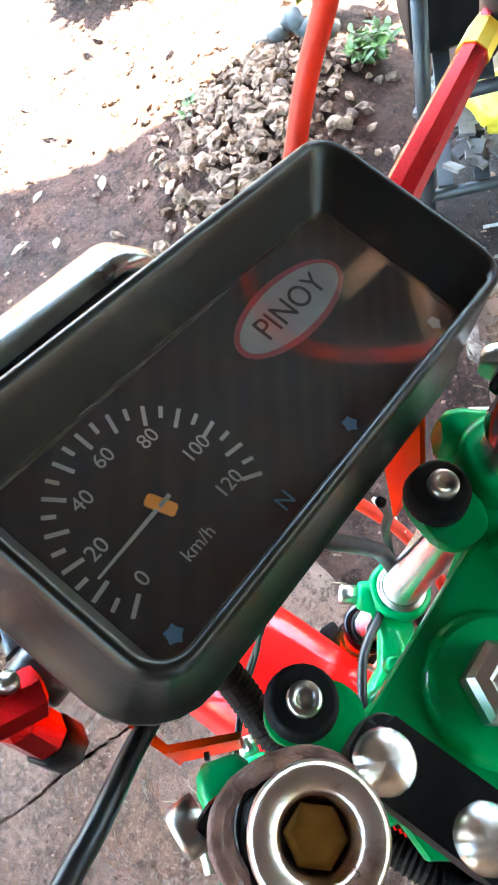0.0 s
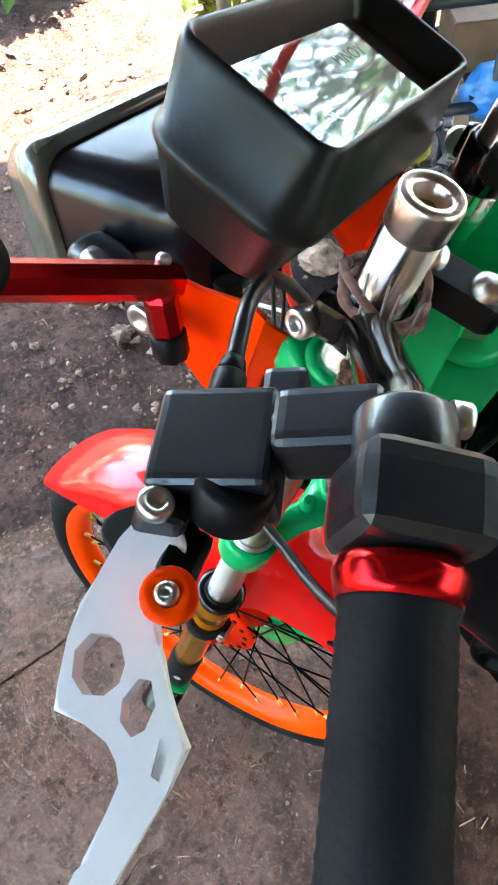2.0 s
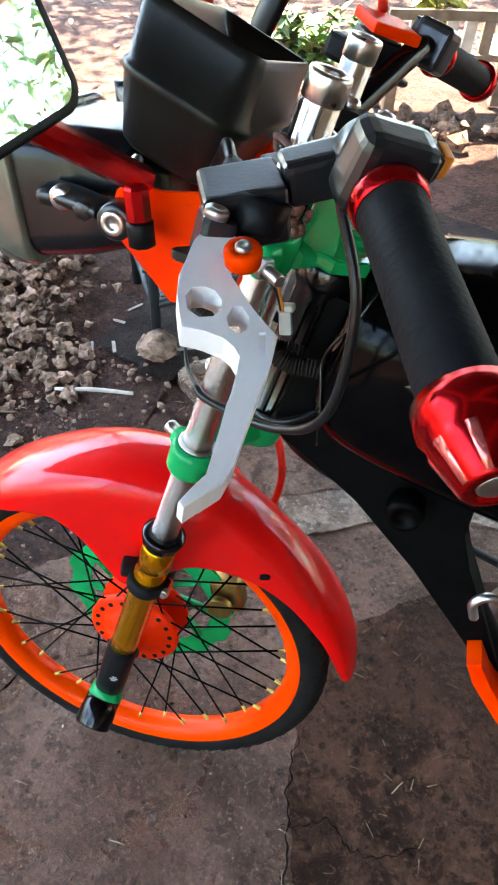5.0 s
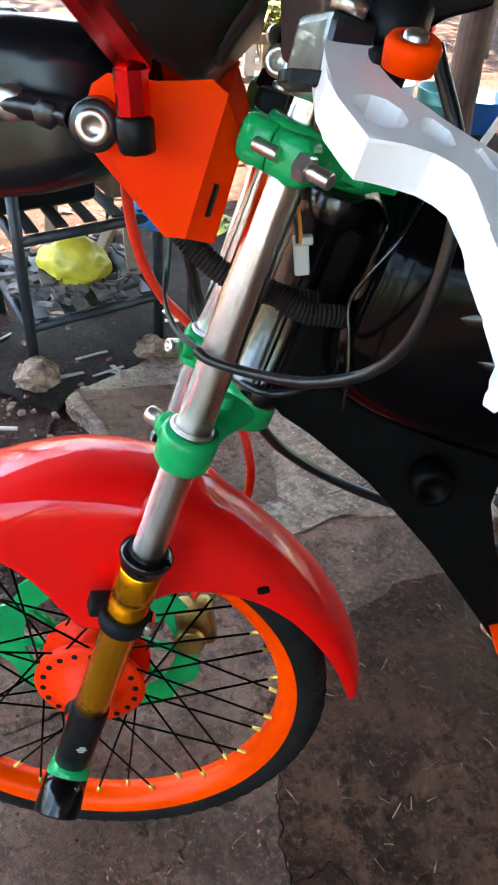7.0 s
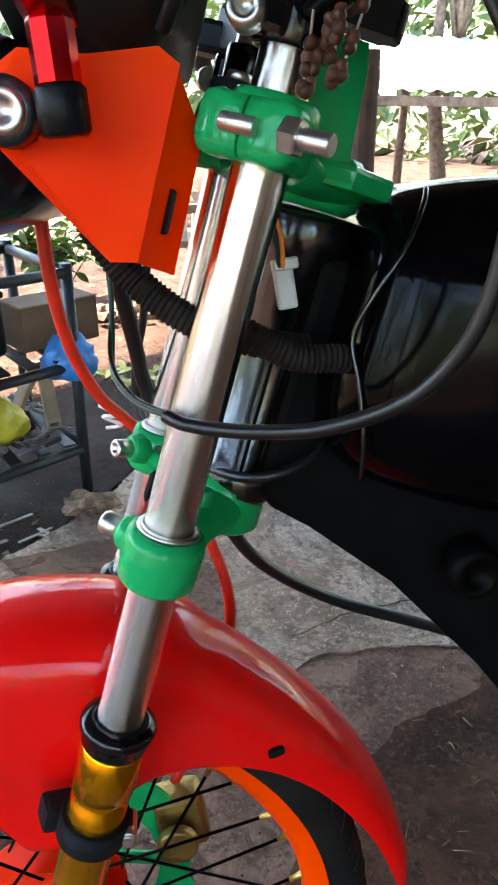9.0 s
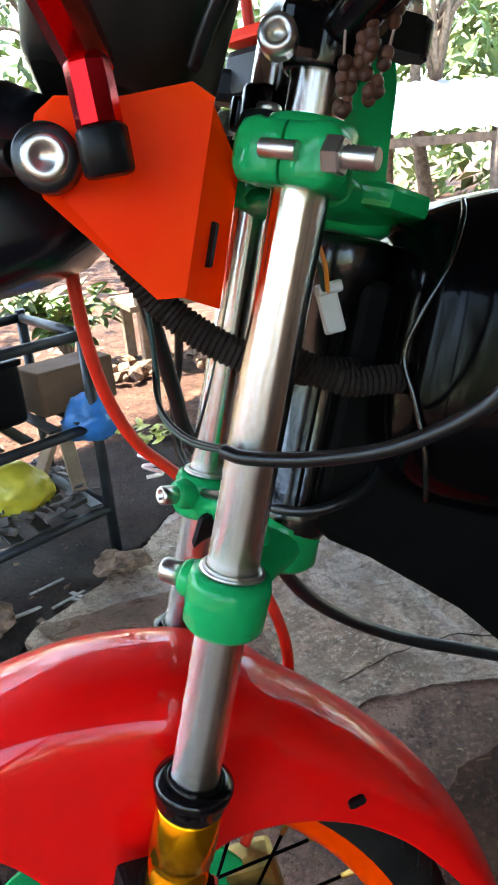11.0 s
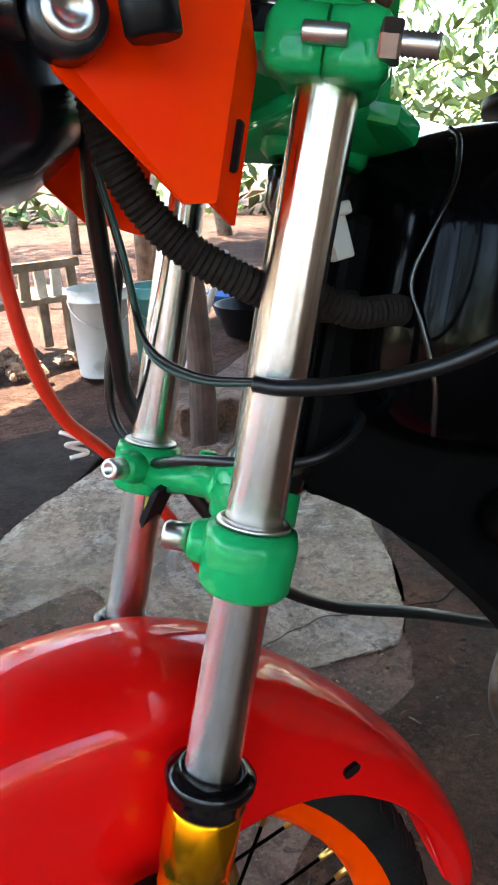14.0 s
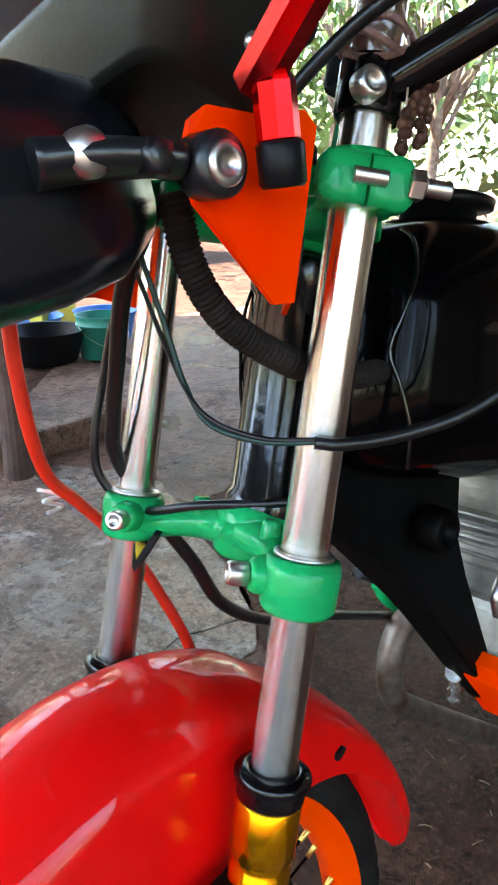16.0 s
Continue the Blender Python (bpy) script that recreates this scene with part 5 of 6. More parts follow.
def engine():
    bm = B()
    box(bm, (-0.395, 0, -0.035), (0.095, 0.100, 0.090), None, 0.010, 2)
    eng = bp("engine_block", bm, ALU, "cast engine block with cooling fins")
    for k in range(8):
        bm = B()
        box(bm, (-0.392 - 0.004 * k, 0.0, 0.004 - 0.0105 * k), (0.125, 0.125, 0.004), pose(0, 0, 0, 0, 8, 0), 0.0015, 1)
        part("cooling_fin", bm, ALU, eng)
    bm = B()
    box(bm, (-0.385, 0, 0.034), (0.120, 0.110, 0.050), pose(0, 0, 0, 0, 8, 0), 0.020, 3)
    part("cylinder_head", bm, ALU, eng, "dull cast cylinder head cover")
    bm = B()
    box(bm, (-0.52, 0, -0.135), (0.16, 0.14, 0.11), None, 0.035, 3)
    cyl(bm, (-0.52, 0.065, -0.135), (-0.52, 0.083, -0.135), 0.045, seg=30, bevel=0.008)
    part("crankcase", bm, ALU, eng, "pale grey crankcase")
    bm = B()
    sweep(bm, [(-0.345, 0.044, -0.056), (-0.322, 0.048, -0.046), (-0.312, 0.050, -0.060), (-0.322, 0.050, -0.078)], 0.005, 10)
    part("engine_bolt", bm, STEEL, eng, "steel stud and nut on the engine")
    bm = B()
    sweep(bm, [(-0.45, -0.040, -0.115), (-0.455, -0.090, -0.135), (-0.432, -0.113, -0.165), (-0.426, -0.118, -0.215), (-0.450, -0.120, -0.262), (-0.52, -0.124, -0.30), (-0.80, -0.135, -0.42)], 0.0165, 18)
    bp("exhaust_pipe", bm, RUST, "stained exhaust header pipe")
    bm = B()
    sweep(bm, [(-0.375, -0.010, -0.170), (-0.43, -0.030, -0.205), (-0.50, -0.07, -0.25)], 0.009, 14)
    bp("cross_pipe", bm, CHROME, "short chrome pipe under the engine")
    # the guard is a bent strip with a window, open at its back
    bm = B()
    for pts in ([(-0.352, -0.142), (-0.372, -0.166), (-0.440, -0.222), (-0.452, -0.210), (-0.386, -0.156), (-0.364, -0.132)], [(-0.440, -0.222), (-0.452, -0.210), (-0.424, -0.160), (-0.412, -0.168)]):
        slab(bm, pts, 0.060, Matrix.Translation((0.004, 0.028, 0.002)) @ UP, 0.002)
    bp("engine_guard", bm, ORANGE, "orange painted engine mount guard")
    bm = B()
    slab(bm, rounded(0.052, 0.030, 0.012), 0.012, pose(-0.425, -0.165, -0.120, 0, -15, 0), 0.004)
    ped = bp("brake_pedal", bm, BLACK, "black pad of the brake pedal")
    bm = B()
    sweep(bm, [(-0.432, -0.160, -0.128), (-0.450, -0.150, -0.150), (-0.50, -0.145, -0.17), (-0.60, -0.14, -0.19)], 0.007, 10)
    part("pedal_arm", bm, GREEN, ped, "green painted pedal arm")


engine()


# ---- cables, hoses and wires ----
def cable(name, pts, r, mat, label, rib=0.0, seg=10, steps=10):
    bm = B()
    if rib:
        line = smooth_line(pts, 40)
        total = sum((b - a).length for a, b in zip(line, line[1:]))
        n = int(total / 0.0015)
        res, acc, k = [line[0]], 0.0, 1
        for a, b in zip(line, line[1:]):
            acc += (b - a).length
            while acc >= k * 0.0015 and k < n:
                res.append(b.copy())
                k += 1
        sweep(bm, res, r, seg, rib=rib, straight=True)
    else:
        sweep(bm, pts, r, seg, steps)
    return bp(name, bm, mat, label)


cable("switch_cable", [(-0.040, 0.150, 0.285), (-0.072, 0.168, 0.240), (-0.087, 0.168, 0.175), (-0.082, 0.155, 0.134), (-0.058, 0.136, 0.105), (-0.028, 0.116, 0.088), (0.001, 0.102, 0.080), (0.012, 0.092, 0.079)], 0.0036, CABLE, "black sheathed switch cable", 0)
cable("thin_wire", [(0.008, 0.095, 0.080), (0.026, 0.068, 0.075), (0.040, 0.040, 0.080), (0.046, 0.022, 0.100), (0.055, 0.010, 0.130), (0.075, 0.000, 0.175)], 0.0016, WIRE_GREEN, "thin dark green wire")
cable("thin_wire", [(0.008, 0.096, 0.081), (0.028, 0.066, 0.077), (0.043, 0.036, 0.086), (0.050, 0.010, 0.115), (0.062, -0.006, 0.150), (0.080, -0.010, 0.180)], 0.0014, CABLE, "thin black wire")
cable("clutch_cable_lower", [(-0.100, 0.000, 0.080), (-0.085, 0.030, 0.055), (-0.050, 0.034, 0.034), (-0.010, -0.020, 0.019), (-0.002, -0.060, 0.006), (0.002, -0.086, 0.006), (0.018, -0.098, 0.025), (0.026, -0.096, 0.055), (0.028, -0.090, 0.090), (0.034, -0.076, 0.130)], 0.0032, CABLE, "black cable looped over the lower clamp")
cable("main_harness_hose", [(0.078, 0.020, 0.185), (0.064, -0.020, 0.150), (0.044, -0.050, 0.106), (0.028, -0.072, 0.070), (0.014, -0.084, 0.040), (-0.020, -0.080, 0.000), (-0.060, -0.075, -0.040), (-0.11, -0.090, -0.085), (-0.194, -0.114, -0.121), (-0.30, -0.12, -0.135), (-0.45, -0.14, -0.165)], 0.0055, CABLE, "thick black hose that runs down and back")
cable("corrugated_conduit", [(0.085, 0.045, 0.190), (0.069, 0.046, 0.158), (0.042, 0.048, 0.134), (0.006, 0.056, 0.120), (-0.030, 0.050, 0.117), (-0.06, 0.045, 0.119)], 0.0080, CONDUIT, "dusty black corrugated conduit", rib=0.0006, seg=14)
cable("corrugated_conduit", [(-0.020, 0.058, 0.122), (-0.048, 0.062, 0.116), (-0.076, 0.060, 0.121), (-0.11, 0.055, 0.12)], 0.0074, CONDUIT, "dusty black corrugated conduit", rib=0.0006, seg=14)
cable("brake_hose", [(0.000, -0.215, 0.335), (0.030, -0.200, 0.400), (0.085, -0.170, 0.425), (0.128, -0.148, 0.385), (0.140, -0.138, 0.320), (0.138, -0.126, 0.276), (0.128, -0.105, 0.205), (0.108, -0.084, 0.143), (0.092, -0.088, 0.094), (0.072, -0.100, 0.052), (0.047, -0.116, 0.019), (0.016, -0.124, -0.002), (-0.020, -0.124, -0.030), (-0.060, -0.116, -0.075), (-0.098, -0.102, -0.140), (-0.100, -0.085, -0.22), (-0.085, -0.068, -0.30)], 0.0048, HOSE_RED, "orange-red brake hose")
cable("speed_cable", [(0.050, 0.078, 0.240), (0.046, 0.094, 0.256), (0.040, 0.112, 0.272), (0.033, 0.142, 0.286), (0.022, 0.169, 0.2865)], 0.0036, CABLE, "black clutch cable behind the gauge")
cable("spring_clip", [(0.014, -0.124, 0.001), (0.046, -0.130, 0.007), (0.027, -0.132, 0.002), (0.041, -0.131, -0.002), (0.025, -0.132, -0.006), (0.037, -0.131, -0.011)], 0.0016, BRIGHT_WIRE, "bent wire clip on the hose")
for pts in ([(-0.010, 0.070, 0.185), (-0.022, 0.066, 0.170), (-0.028, 0.062, 0.158)], [(-0.014, 0.066, 0.188), (-0.024, 0.068, 0.172), (-0.030, 0.062, 0.158)]):
    cable("thin_wire", pts, 0.0012, DIAL_ORANGE if pts[0][0] < -0.012 else WIRE_GREEN, "thin coloured wire")
bm = B()
box(bm, (-0.034, 0.058, 0.150), (0.010, 0.008, 0.024), pose(0, 0, 0, 8, 24, 0), 0.0015, 2)
box(bm, (-0.031, 0.058, 0.160), (0.013, 0.010, 0.006), pose(0, 0, 0, 8, 24, 0), 0.001, 1)
bp("wire_connector", bm, CLEAR_WHITE, "white plastic wire connector")
# tab with a yellow mark on the far side
bm = B()
slab(bm, rounded(0.018, 0.060, 0.003), 0.004, pose(-0.008, -0.070, -0.030, 60, 20, 30), 0.001)
strap = bp("hose_strap", bm, RUBBER, "black rubber strap")
bm = B()
slab(bm, rounded(0.011, 0.014, 0.001), 0.0006, pose(-0.008, -0.070, -0.030, 60, 20, 30) @ Matrix.Translation((0, 0, 0.0024)))
part("strap_mark", bm, PLASTIC_MARK, strap, "yellow mark on the strap")


def brake_side():
    """Master cylinder, lever and caliper on the right."""
    bm = B()
    box(bm, (-0.010, -0.185, 0.305), (0.040, 0.060, 0.034), pose(0, 0, 0, 0, 0, 25), 0.006, 2)
    box(bm, (0.012, -0.205, 0.296), (0.050, 0.030, 0.024), pose(0, 0, 0, 0, 0, -20), 0.005, 2)
    mc = bp("brake_master_cylinder", bm, BLACK, "dark brake master cylinder")
    bm = B()
    box(bm, (-0.010, -0.185, 0.330), (0.046, 0.064, 0.010), pose(0, 0, 0, 0, 0, 25), 0.003, 2)
    part("reservoir_cap", bm, ORANGE, mc, "orange reservoir cap")
    bm = B()
    sweep(bm, [(0.026, -0.222, 0.292), (0.020, -0.262, 0.284), (-0.010, -0.310, 0.272), (-0.040, -0.36, 0.262)], [0.010, 0.009, 0.008, 0.009], 12, 6, flat=0.6)
    part("brake_lever", bm, BLACK, mc, "black brake lever")
    bm = B()
    box(bm, (-0.098, -0.064, -0.330), (0.044, 0.032, 0.058), pose(0, 0, 0, 0, 25, 0), 0.010, 3)
    cyl(bm, (-0.095, -0.040, -0.335), (-0.095, -0.030, -0.335), 0.018, seg=22, bevel=0.002)
    bp("brake_caliper", bm, DULL_GOLD, "gold brake caliper")


brake_side()


def rosary():
    """A string of small brown beads wound round the handlebar's clamp, its loops hanging behind the tube."""
    t = thing("prayer_beads", "string of small brown wooden beads hung on the handlebar", "beads", FORK)
    rnd = random.Random(91)
    me = mesh_of("bead", blob(B(), (0, 0, 0), (0.0030, 0.0030, 0.0036), 1, 0.05, 2), BEAD, smooth=True)
    loops = []
    for k in range(3):
        z = 0.283 - 0.004 * k
        ring = []
        for i in range(17):
            a = math.tau * i / 16
            r = 0.0195 + 0.0012 * math.sin(3 * a + k)
            ring.append((XF + r * math.cos(a) - 0.002 * k, S + r * math.sin(a) + 0.002, z + 0.005 * math.sin(a * 2 + k * 2)))
        loops.append((ring, 0.0))
    for k in range(2):
        x0, y0, low = -0.004 - 0.010 * k, 0.100 + 0.003 * k, 0.231 + 0.006 * k
        loops.append(([(x0 + 0.006, 0.100, 0.296), (x0 + 0.001, y0 + 0.004, 0.276), (x0 - 0.003, y0 + 0.004, 0.252), (x0 - 0.007, y0 + 0.002, low), (x0 - 0.010, y0 + 0.003, 0.254), (x0 - 0.011, y0 + 0.003, 0.278), (x0 - 0.010, 0.101, 0.296)], 0.75))
    for pts, fill in loops:
        line = smooth_line(pts, 3 if len(pts) > 10 else 6)
        bm = B()
        sweep(bm, line, 0.0006 if fill else 0.0021, 6, straight=True)
        part("bead_string", bm, STRING if fill else CORD, t)
        for p in line:
            if p.z < 0.276 and rnd.random() < fill:
                share("bead", me, t, Matrix.Translation(p + Vector((rnd.gauss(0, 0.0006), rnd.gauss(0, 0.0006), 0))) @ pose(0, 0, 0, rnd.uniform(-40, 40), rnd.uniform(-40, 40), 0))


rosary()


# ---- roof of the open shed ----
DIAG = pose(0, 0, 0, 0, 0, -45)      # x runs out of the shed, y along its open edge


def corrugated(name, u0, u1, v0, v1, z_at, mat, label, m, pitch=0.112, depth=0.018):
    """Corrugated sheet: waves run along u, ridges repeat along v."""
    bm = B()
    n = int((v1 - v0) / pitch * 10)
    rows = []
    for i in range(n + 1):
        v = v0 + (v1 - v0) * i / n
        h = depth * max(-1.0, min(1.0, 1.7 * math.sin((v - v0) / pitch * math.tau)))
        rows.append([bm.verts.new(m @ Vector((u, v, z_at(u, v) + h))) for u in (u0, u1)])
    for a, b in zip(rows, rows[1:]):
        f = bm.faces.new((a[0], b[0], b[1], a[1]))
        f.smooth = True
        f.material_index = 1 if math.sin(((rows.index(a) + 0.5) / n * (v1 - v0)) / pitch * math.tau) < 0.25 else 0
    ob = solo(name, bm, mat, label, "roof", "structure")
    ob.data.materials.append(TIN_DARK)      # the furrows take the darker tin
    mod = ob.modifiers.new("thick", "SOLIDIFY")
    mod.thickness = 0.002
    return ob


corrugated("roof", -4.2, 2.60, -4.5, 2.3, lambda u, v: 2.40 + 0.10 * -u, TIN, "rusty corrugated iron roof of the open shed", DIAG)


def beam(name, p0, p1, w, h, mat, label, category="beam", kind="structure"):
    p0, p1 = Vector(p0), Vector(p1)
    bm = B()
    q = (p1 - p0).to_track_quat("X", "Z").to_matrix().to_4x4()
    box(bm, (p0 + p1) / 2, ((p1 - p0).length, w, h), q, 0.004, 1)
    return solo(name, bm, mat, label, category, kind)


for u in (-3.4, -2.2, -1.0, 2.45):
    beam("roof_beam", DIAG @ Vector((u, -4.4, 2.33 - 0.10 * u)), DIAG @ Vector((u, 2.25, 2.33 - 0.10 * u)), 0.05, 0.10, PALE_WOOD, "pale rough timber purlin under the roof")
for v in (-3.9, 0.95):
    beam("roof_rafter", DIAG @ Vector((-4.1, v, 2.66)), DIAG @ Vector((2.55, v, 2.005)), 0.06, 0.10, PALE_WOOD, "pale rough timber rafter under the roof")
beam("roof_brace", (-0.04, -2.96, 2.13), (-0.92, -2.41, 2.16), 0.075, 0.05, PALE_WOOD, "pale rough timber strut under the roof")
beam("roof_brace", (-0.37, -2.70, 2.11), (-0.36, -2.14, 2.16), 0.085, 0.04, PALE_WOOD, "pale short timber brace under the roof")
for u, v in ((-3.9, -4.2), (-3.9, 0.1), (-3.9, 2.2), (-0.9, 2.2), (2.4, -4.2)):
    bm = B()
    p = DIAG @ Vector((u, v, 0))
    cyl(bm, p, p + Vector((0, 0, 2.30 - 0.1 * u)), 0.06, 0.05, 14)
    solo("roof_post", bm, BARK, "round timber post of the shed", "post", "structure")


def board_wall(name, u, v0, v1, height, mat, label):
    """An upright wall of sawn boards with small gaps, across u."""
    wall = thing(name, label, "wall", kind="structure")
    bm = B()
    slab(bm, [(v0, 0), (v1, 0), (v1, height), (v0, height)], 0.02, DIAG @ Matrix.Translation((u - 0.03, 0, 0)) @ pose(0, 0, 0, 90, 0, 90))
    part("backing", bm, WOOD, wall)
    bd = B()
    box(bd, (0, 0, height / 2), (0.022, 0.148, height), None, 0.003, 1)
    me = mesh_of("board", bd, WOOD)
    k = 0
    while v0 + 0.075 + k * 0.155 < v1:
        share("board", me, wall, DIAG @ Matrix.Translation((u, v0 + 0.075 + k * 0.155, 0)))
        k += 1


# out of view: added to close the shed and darken the chrome's reflections
board_wall("wall_back", -4.0, -4.4, 2.3, 2.75, WOOD, "unseen weathered board wall, added to close the shed and darken reflections")


# ---- loose things on the ground ----
def scatter_stuff(name, count, area, size, mat, label, seed, flat=0.6, level=1, heap=None):
    rnd = random.Random(seed)
    bm = B()
    for k in range(count):
        x, y = area(rnd)
        r = size * rnd.uniform(0.4, 1.2) ** 1.6
        z = heap(x, y) if heap else 0.0
        blob(bm, (x, y, z + r * 0.25), (r, r * rnd.uniform(0.6, 1.0), r * flat), rnd.uniform(0, 99), 0.85, level, pose(0, 0, 0, rnd.uniform(-25, 25), rnd.uniform(-25, 25), rnd.uniform(0, 360)))
    return solo(name, bm, mat, label, "stones", "stuff", smooth=False)


def along(p0, p1, spread):
    def f(rnd):
        t = rnd.random()
        return p0[0] + (p1[0] - p0[0]) * t + rnd.gauss(0, spread), p0[1] + (p1[1] - p0[1]) * t + rnd.gauss(0, spread)
    return f


def heap_h(x, y):
    return max(0.0, 0.13 * math.exp(-((x - 0.98) ** 2 + (y + 1.25) ** 2) / 0.10)) + 0.05 * math.exp(-((x - 0.85) ** 2 + (y + 0.95) ** 2) / 0.06) - 0.025


mb = B()
gridn = 40
gv = [[mb.verts.new((0.30 + 1.3 * i / gridn, -1.9 + 1.5 * j / gridn, heap_h(0.30 + 1.3 * i / gridn, -1.9 + 1.5 * j / gridn) - 0.004 + 0.02 * noise.noise((i * 0.5, j * 0.5, 2)) * (1 if heap_h(0.30 + 1.3 * i / gridn, -1.9 + 1.5 * j / gridn) > 0 else 0))) for j in range(gridn + 1)] for i in range(gridn + 1)]
for i in range(gridn):
    for j in range(gridn):
        mb.faces.new((gv[i][j], gv[i + 1][j], gv[i + 1][j + 1], gv[i][j + 1]))
solo("earth_heap", mb, EARTH, "low heap of loose brown earth", "earth heap", "stuff", smooth=True)
scatter_stuff("rubble_stones", 620, along((0.66, -0.68), (1.08, -1.42), 0.12), 0.019, STONE, "brown clods and broken stones heaped on the earth", 3, 0.7, 2, heap_h)
scatter_stuff("rubble_stones", 420, along((0.78, -1.0), (1.30, -1.22), 0.14), 0.015, STONE, "brown clods along the edge of the heap", 5, 0.7, 1, heap_h)
scatter_stuff("grit", 500, lambda r: (r.uniform(0.2, 2.6), r.uniform(-2.2, -0.15)), 0.010, STONE, "scattered grit and small clods on the earth", 7, 0.6, 1, lambda x, y: -0.018)
scatter_stuff("grit", 160, lambda r: (r.uniform(0.2, 0.7), r.uniform(-0.95, -0.15)), 0.008, STONE, "crumbs of earth beside the slab", 8, 0.6, 1, lambda x, y: -0.018)
scatter_stuff("grit", 220, lambda r: (r.uniform(-1.6, 0.25), r.uniform(-2.6, 0.7)), 0.004, STONE, "grit strewn on the concrete", 9, 0.6, 1, lambda x, y: 0.0)


def crumbs(name, count, x0, x1, y0, y1, z, small, large, seed, label):
    """Loose crumbs of earth and mortar: small uneven eight-sided grains."""
    rnd = random.Random(seed)
    verts, faces = [], []
    for k in range(count):
        x, y = rnd.uniform(x0, x1), rnd.uniform(y0, y1)
        if noise.noise((x * 5, y * 5, seed)) < rnd.uniform(-0.5, 0.3):
            continue
        r = small + (large - small) * rnd.random() ** 3
        i = len(verts)
        t = rnd.uniform(0, 1.6)
        for dx, dy, dz in ((1, 0, 0.2), (0, 1, 0.1), (-1, 0, 0.25), (0, -1, 0.15), (0.1, 0.1, 0.8), (0, 0, -0.4)):
            j = rnd.uniform(0.65, 1.25) * r
            verts.append((x + (dx * math.cos(t) - dy * math.sin(t)) * j, y + (dx * math.sin(t) + dy * math.cos(t)) * j, z + dz * j))
        for a in range(4):
            faces += [(i + a, i + (a + 1) % 4, i + 4), (i + (a + 1) % 4, i + a, i + 5)]
    me = bpy.data.meshes.new(name)
    me.from_pydata(verts, [], faces)
    me.materials.append(CRUMB)
    return tagged(new(name, me), label, "grit", kind="stuff")


CRUMB = material("crumbs_of_earth", (0.20, 0.105, 0.075), 0.9, vary=0.4, scale=40, island=0.6, spec=0.2)
crumbs("floor_grit", 9000, -0.95, 0.70, -1.3, 0.85, 0.0015, 0.0009, 0.0042, 81, "fine brown grit strewn over the concrete")
crumbs("earth_grit", 7000, 0.15, 1.9, -1.9, 0.2, -0.024, 0.0015, 0.0075, 82, "crumbly brown soil lying on the earth")
STRAW = material("dry_straw", (0.27, 0.19, 0.11), 0.8, vary=0.4, scale=60, island=0.5)
rnd = random.Random(15)
bm = B()
for k in range(420):
    x, y = (rnd.uniform(-0.75, 0.25), rnd.uniform(-0.7, 0.55)) if k % 3 else (rnd.uniform(0.2, 1.3), rnd.uniform(-1.1, -0.1))
    n_len = rnd.uniform(0.006, 0.026)
    a = rnd.uniform(0, math.tau)
    d = Vector((math.cos(a), math.sin(a), 0)) * n_len
    p = Vector((x, y, 0.0055 if k % 3 else -0.022))
    sweep(bm, [p, p + d * 0.5 + Vector((0, 0, rnd.uniform(0, 0.003))), p + d], rnd.uniform(0.0004, 0.0010), 4, straight=True)
solo("straw_litter", bm, STRAW, "short dry straw and fibres strewn on the floor", "straw", "stuff")

rnd = random.Random(11)
for k in range(16):
    a, r = rnd.uniform(0, math.tau), rnd.uniform(0, 0.09)
    x, y = 1.02 + r * math.cos(a), -1.42 + r * math.sin(a)
    bm = B()
    blob(bm, (0, 0, 0), (rnd.uniform(0.03, 0.048), rnd.uniform(0.024, 0.032), rnd.uniform(0.018, 0.026)), k * 1.7, 0.18, 2)
    solo("river_stone", bm, PEBBLE, "smooth grey river stone on the heap", "stone", group="grey stones on the heap", m=Matrix.Translation((x, y, heap_h(x, y) + 0.02 + 0.05 * max(0, 1 - r / 0.09))) @ pose(0, 0, 0, rnd.uniform(-30, 30), rnd.uniform(-30, 30), rnd.uniform(0, 360)), smooth=True)


def leaf_mesh(bm, m, length, width, curl=0.2, cup=0.15):
    """A leaf with a fold along its middle."""
    n = 5
    mid, le, ri = [], [], []
    for i in range(n + 1):
        t = i / n
        w = width * math.sin(math.pi * min(1, t * 0.96 + 0.03)) ** 0.8 * 0.5
        z = -curl * length * t * t
        mid.append(bm.verts.new(m @ Vector((length * t, 0, z))))
        le.append(bm.verts.new(m @ Vector((length * t, w, z + cup * w))))
        ri.append(bm.verts.new(m @ Vector((length * t, -w, z + cup * w))))
    for i in range(n):
        bm.faces.new((mid[i], mid[i + 1], le[i + 1], le[i]))
        bm.faces.new((mid[i], ri[i], ri[i + 1], mid[i + 1]))


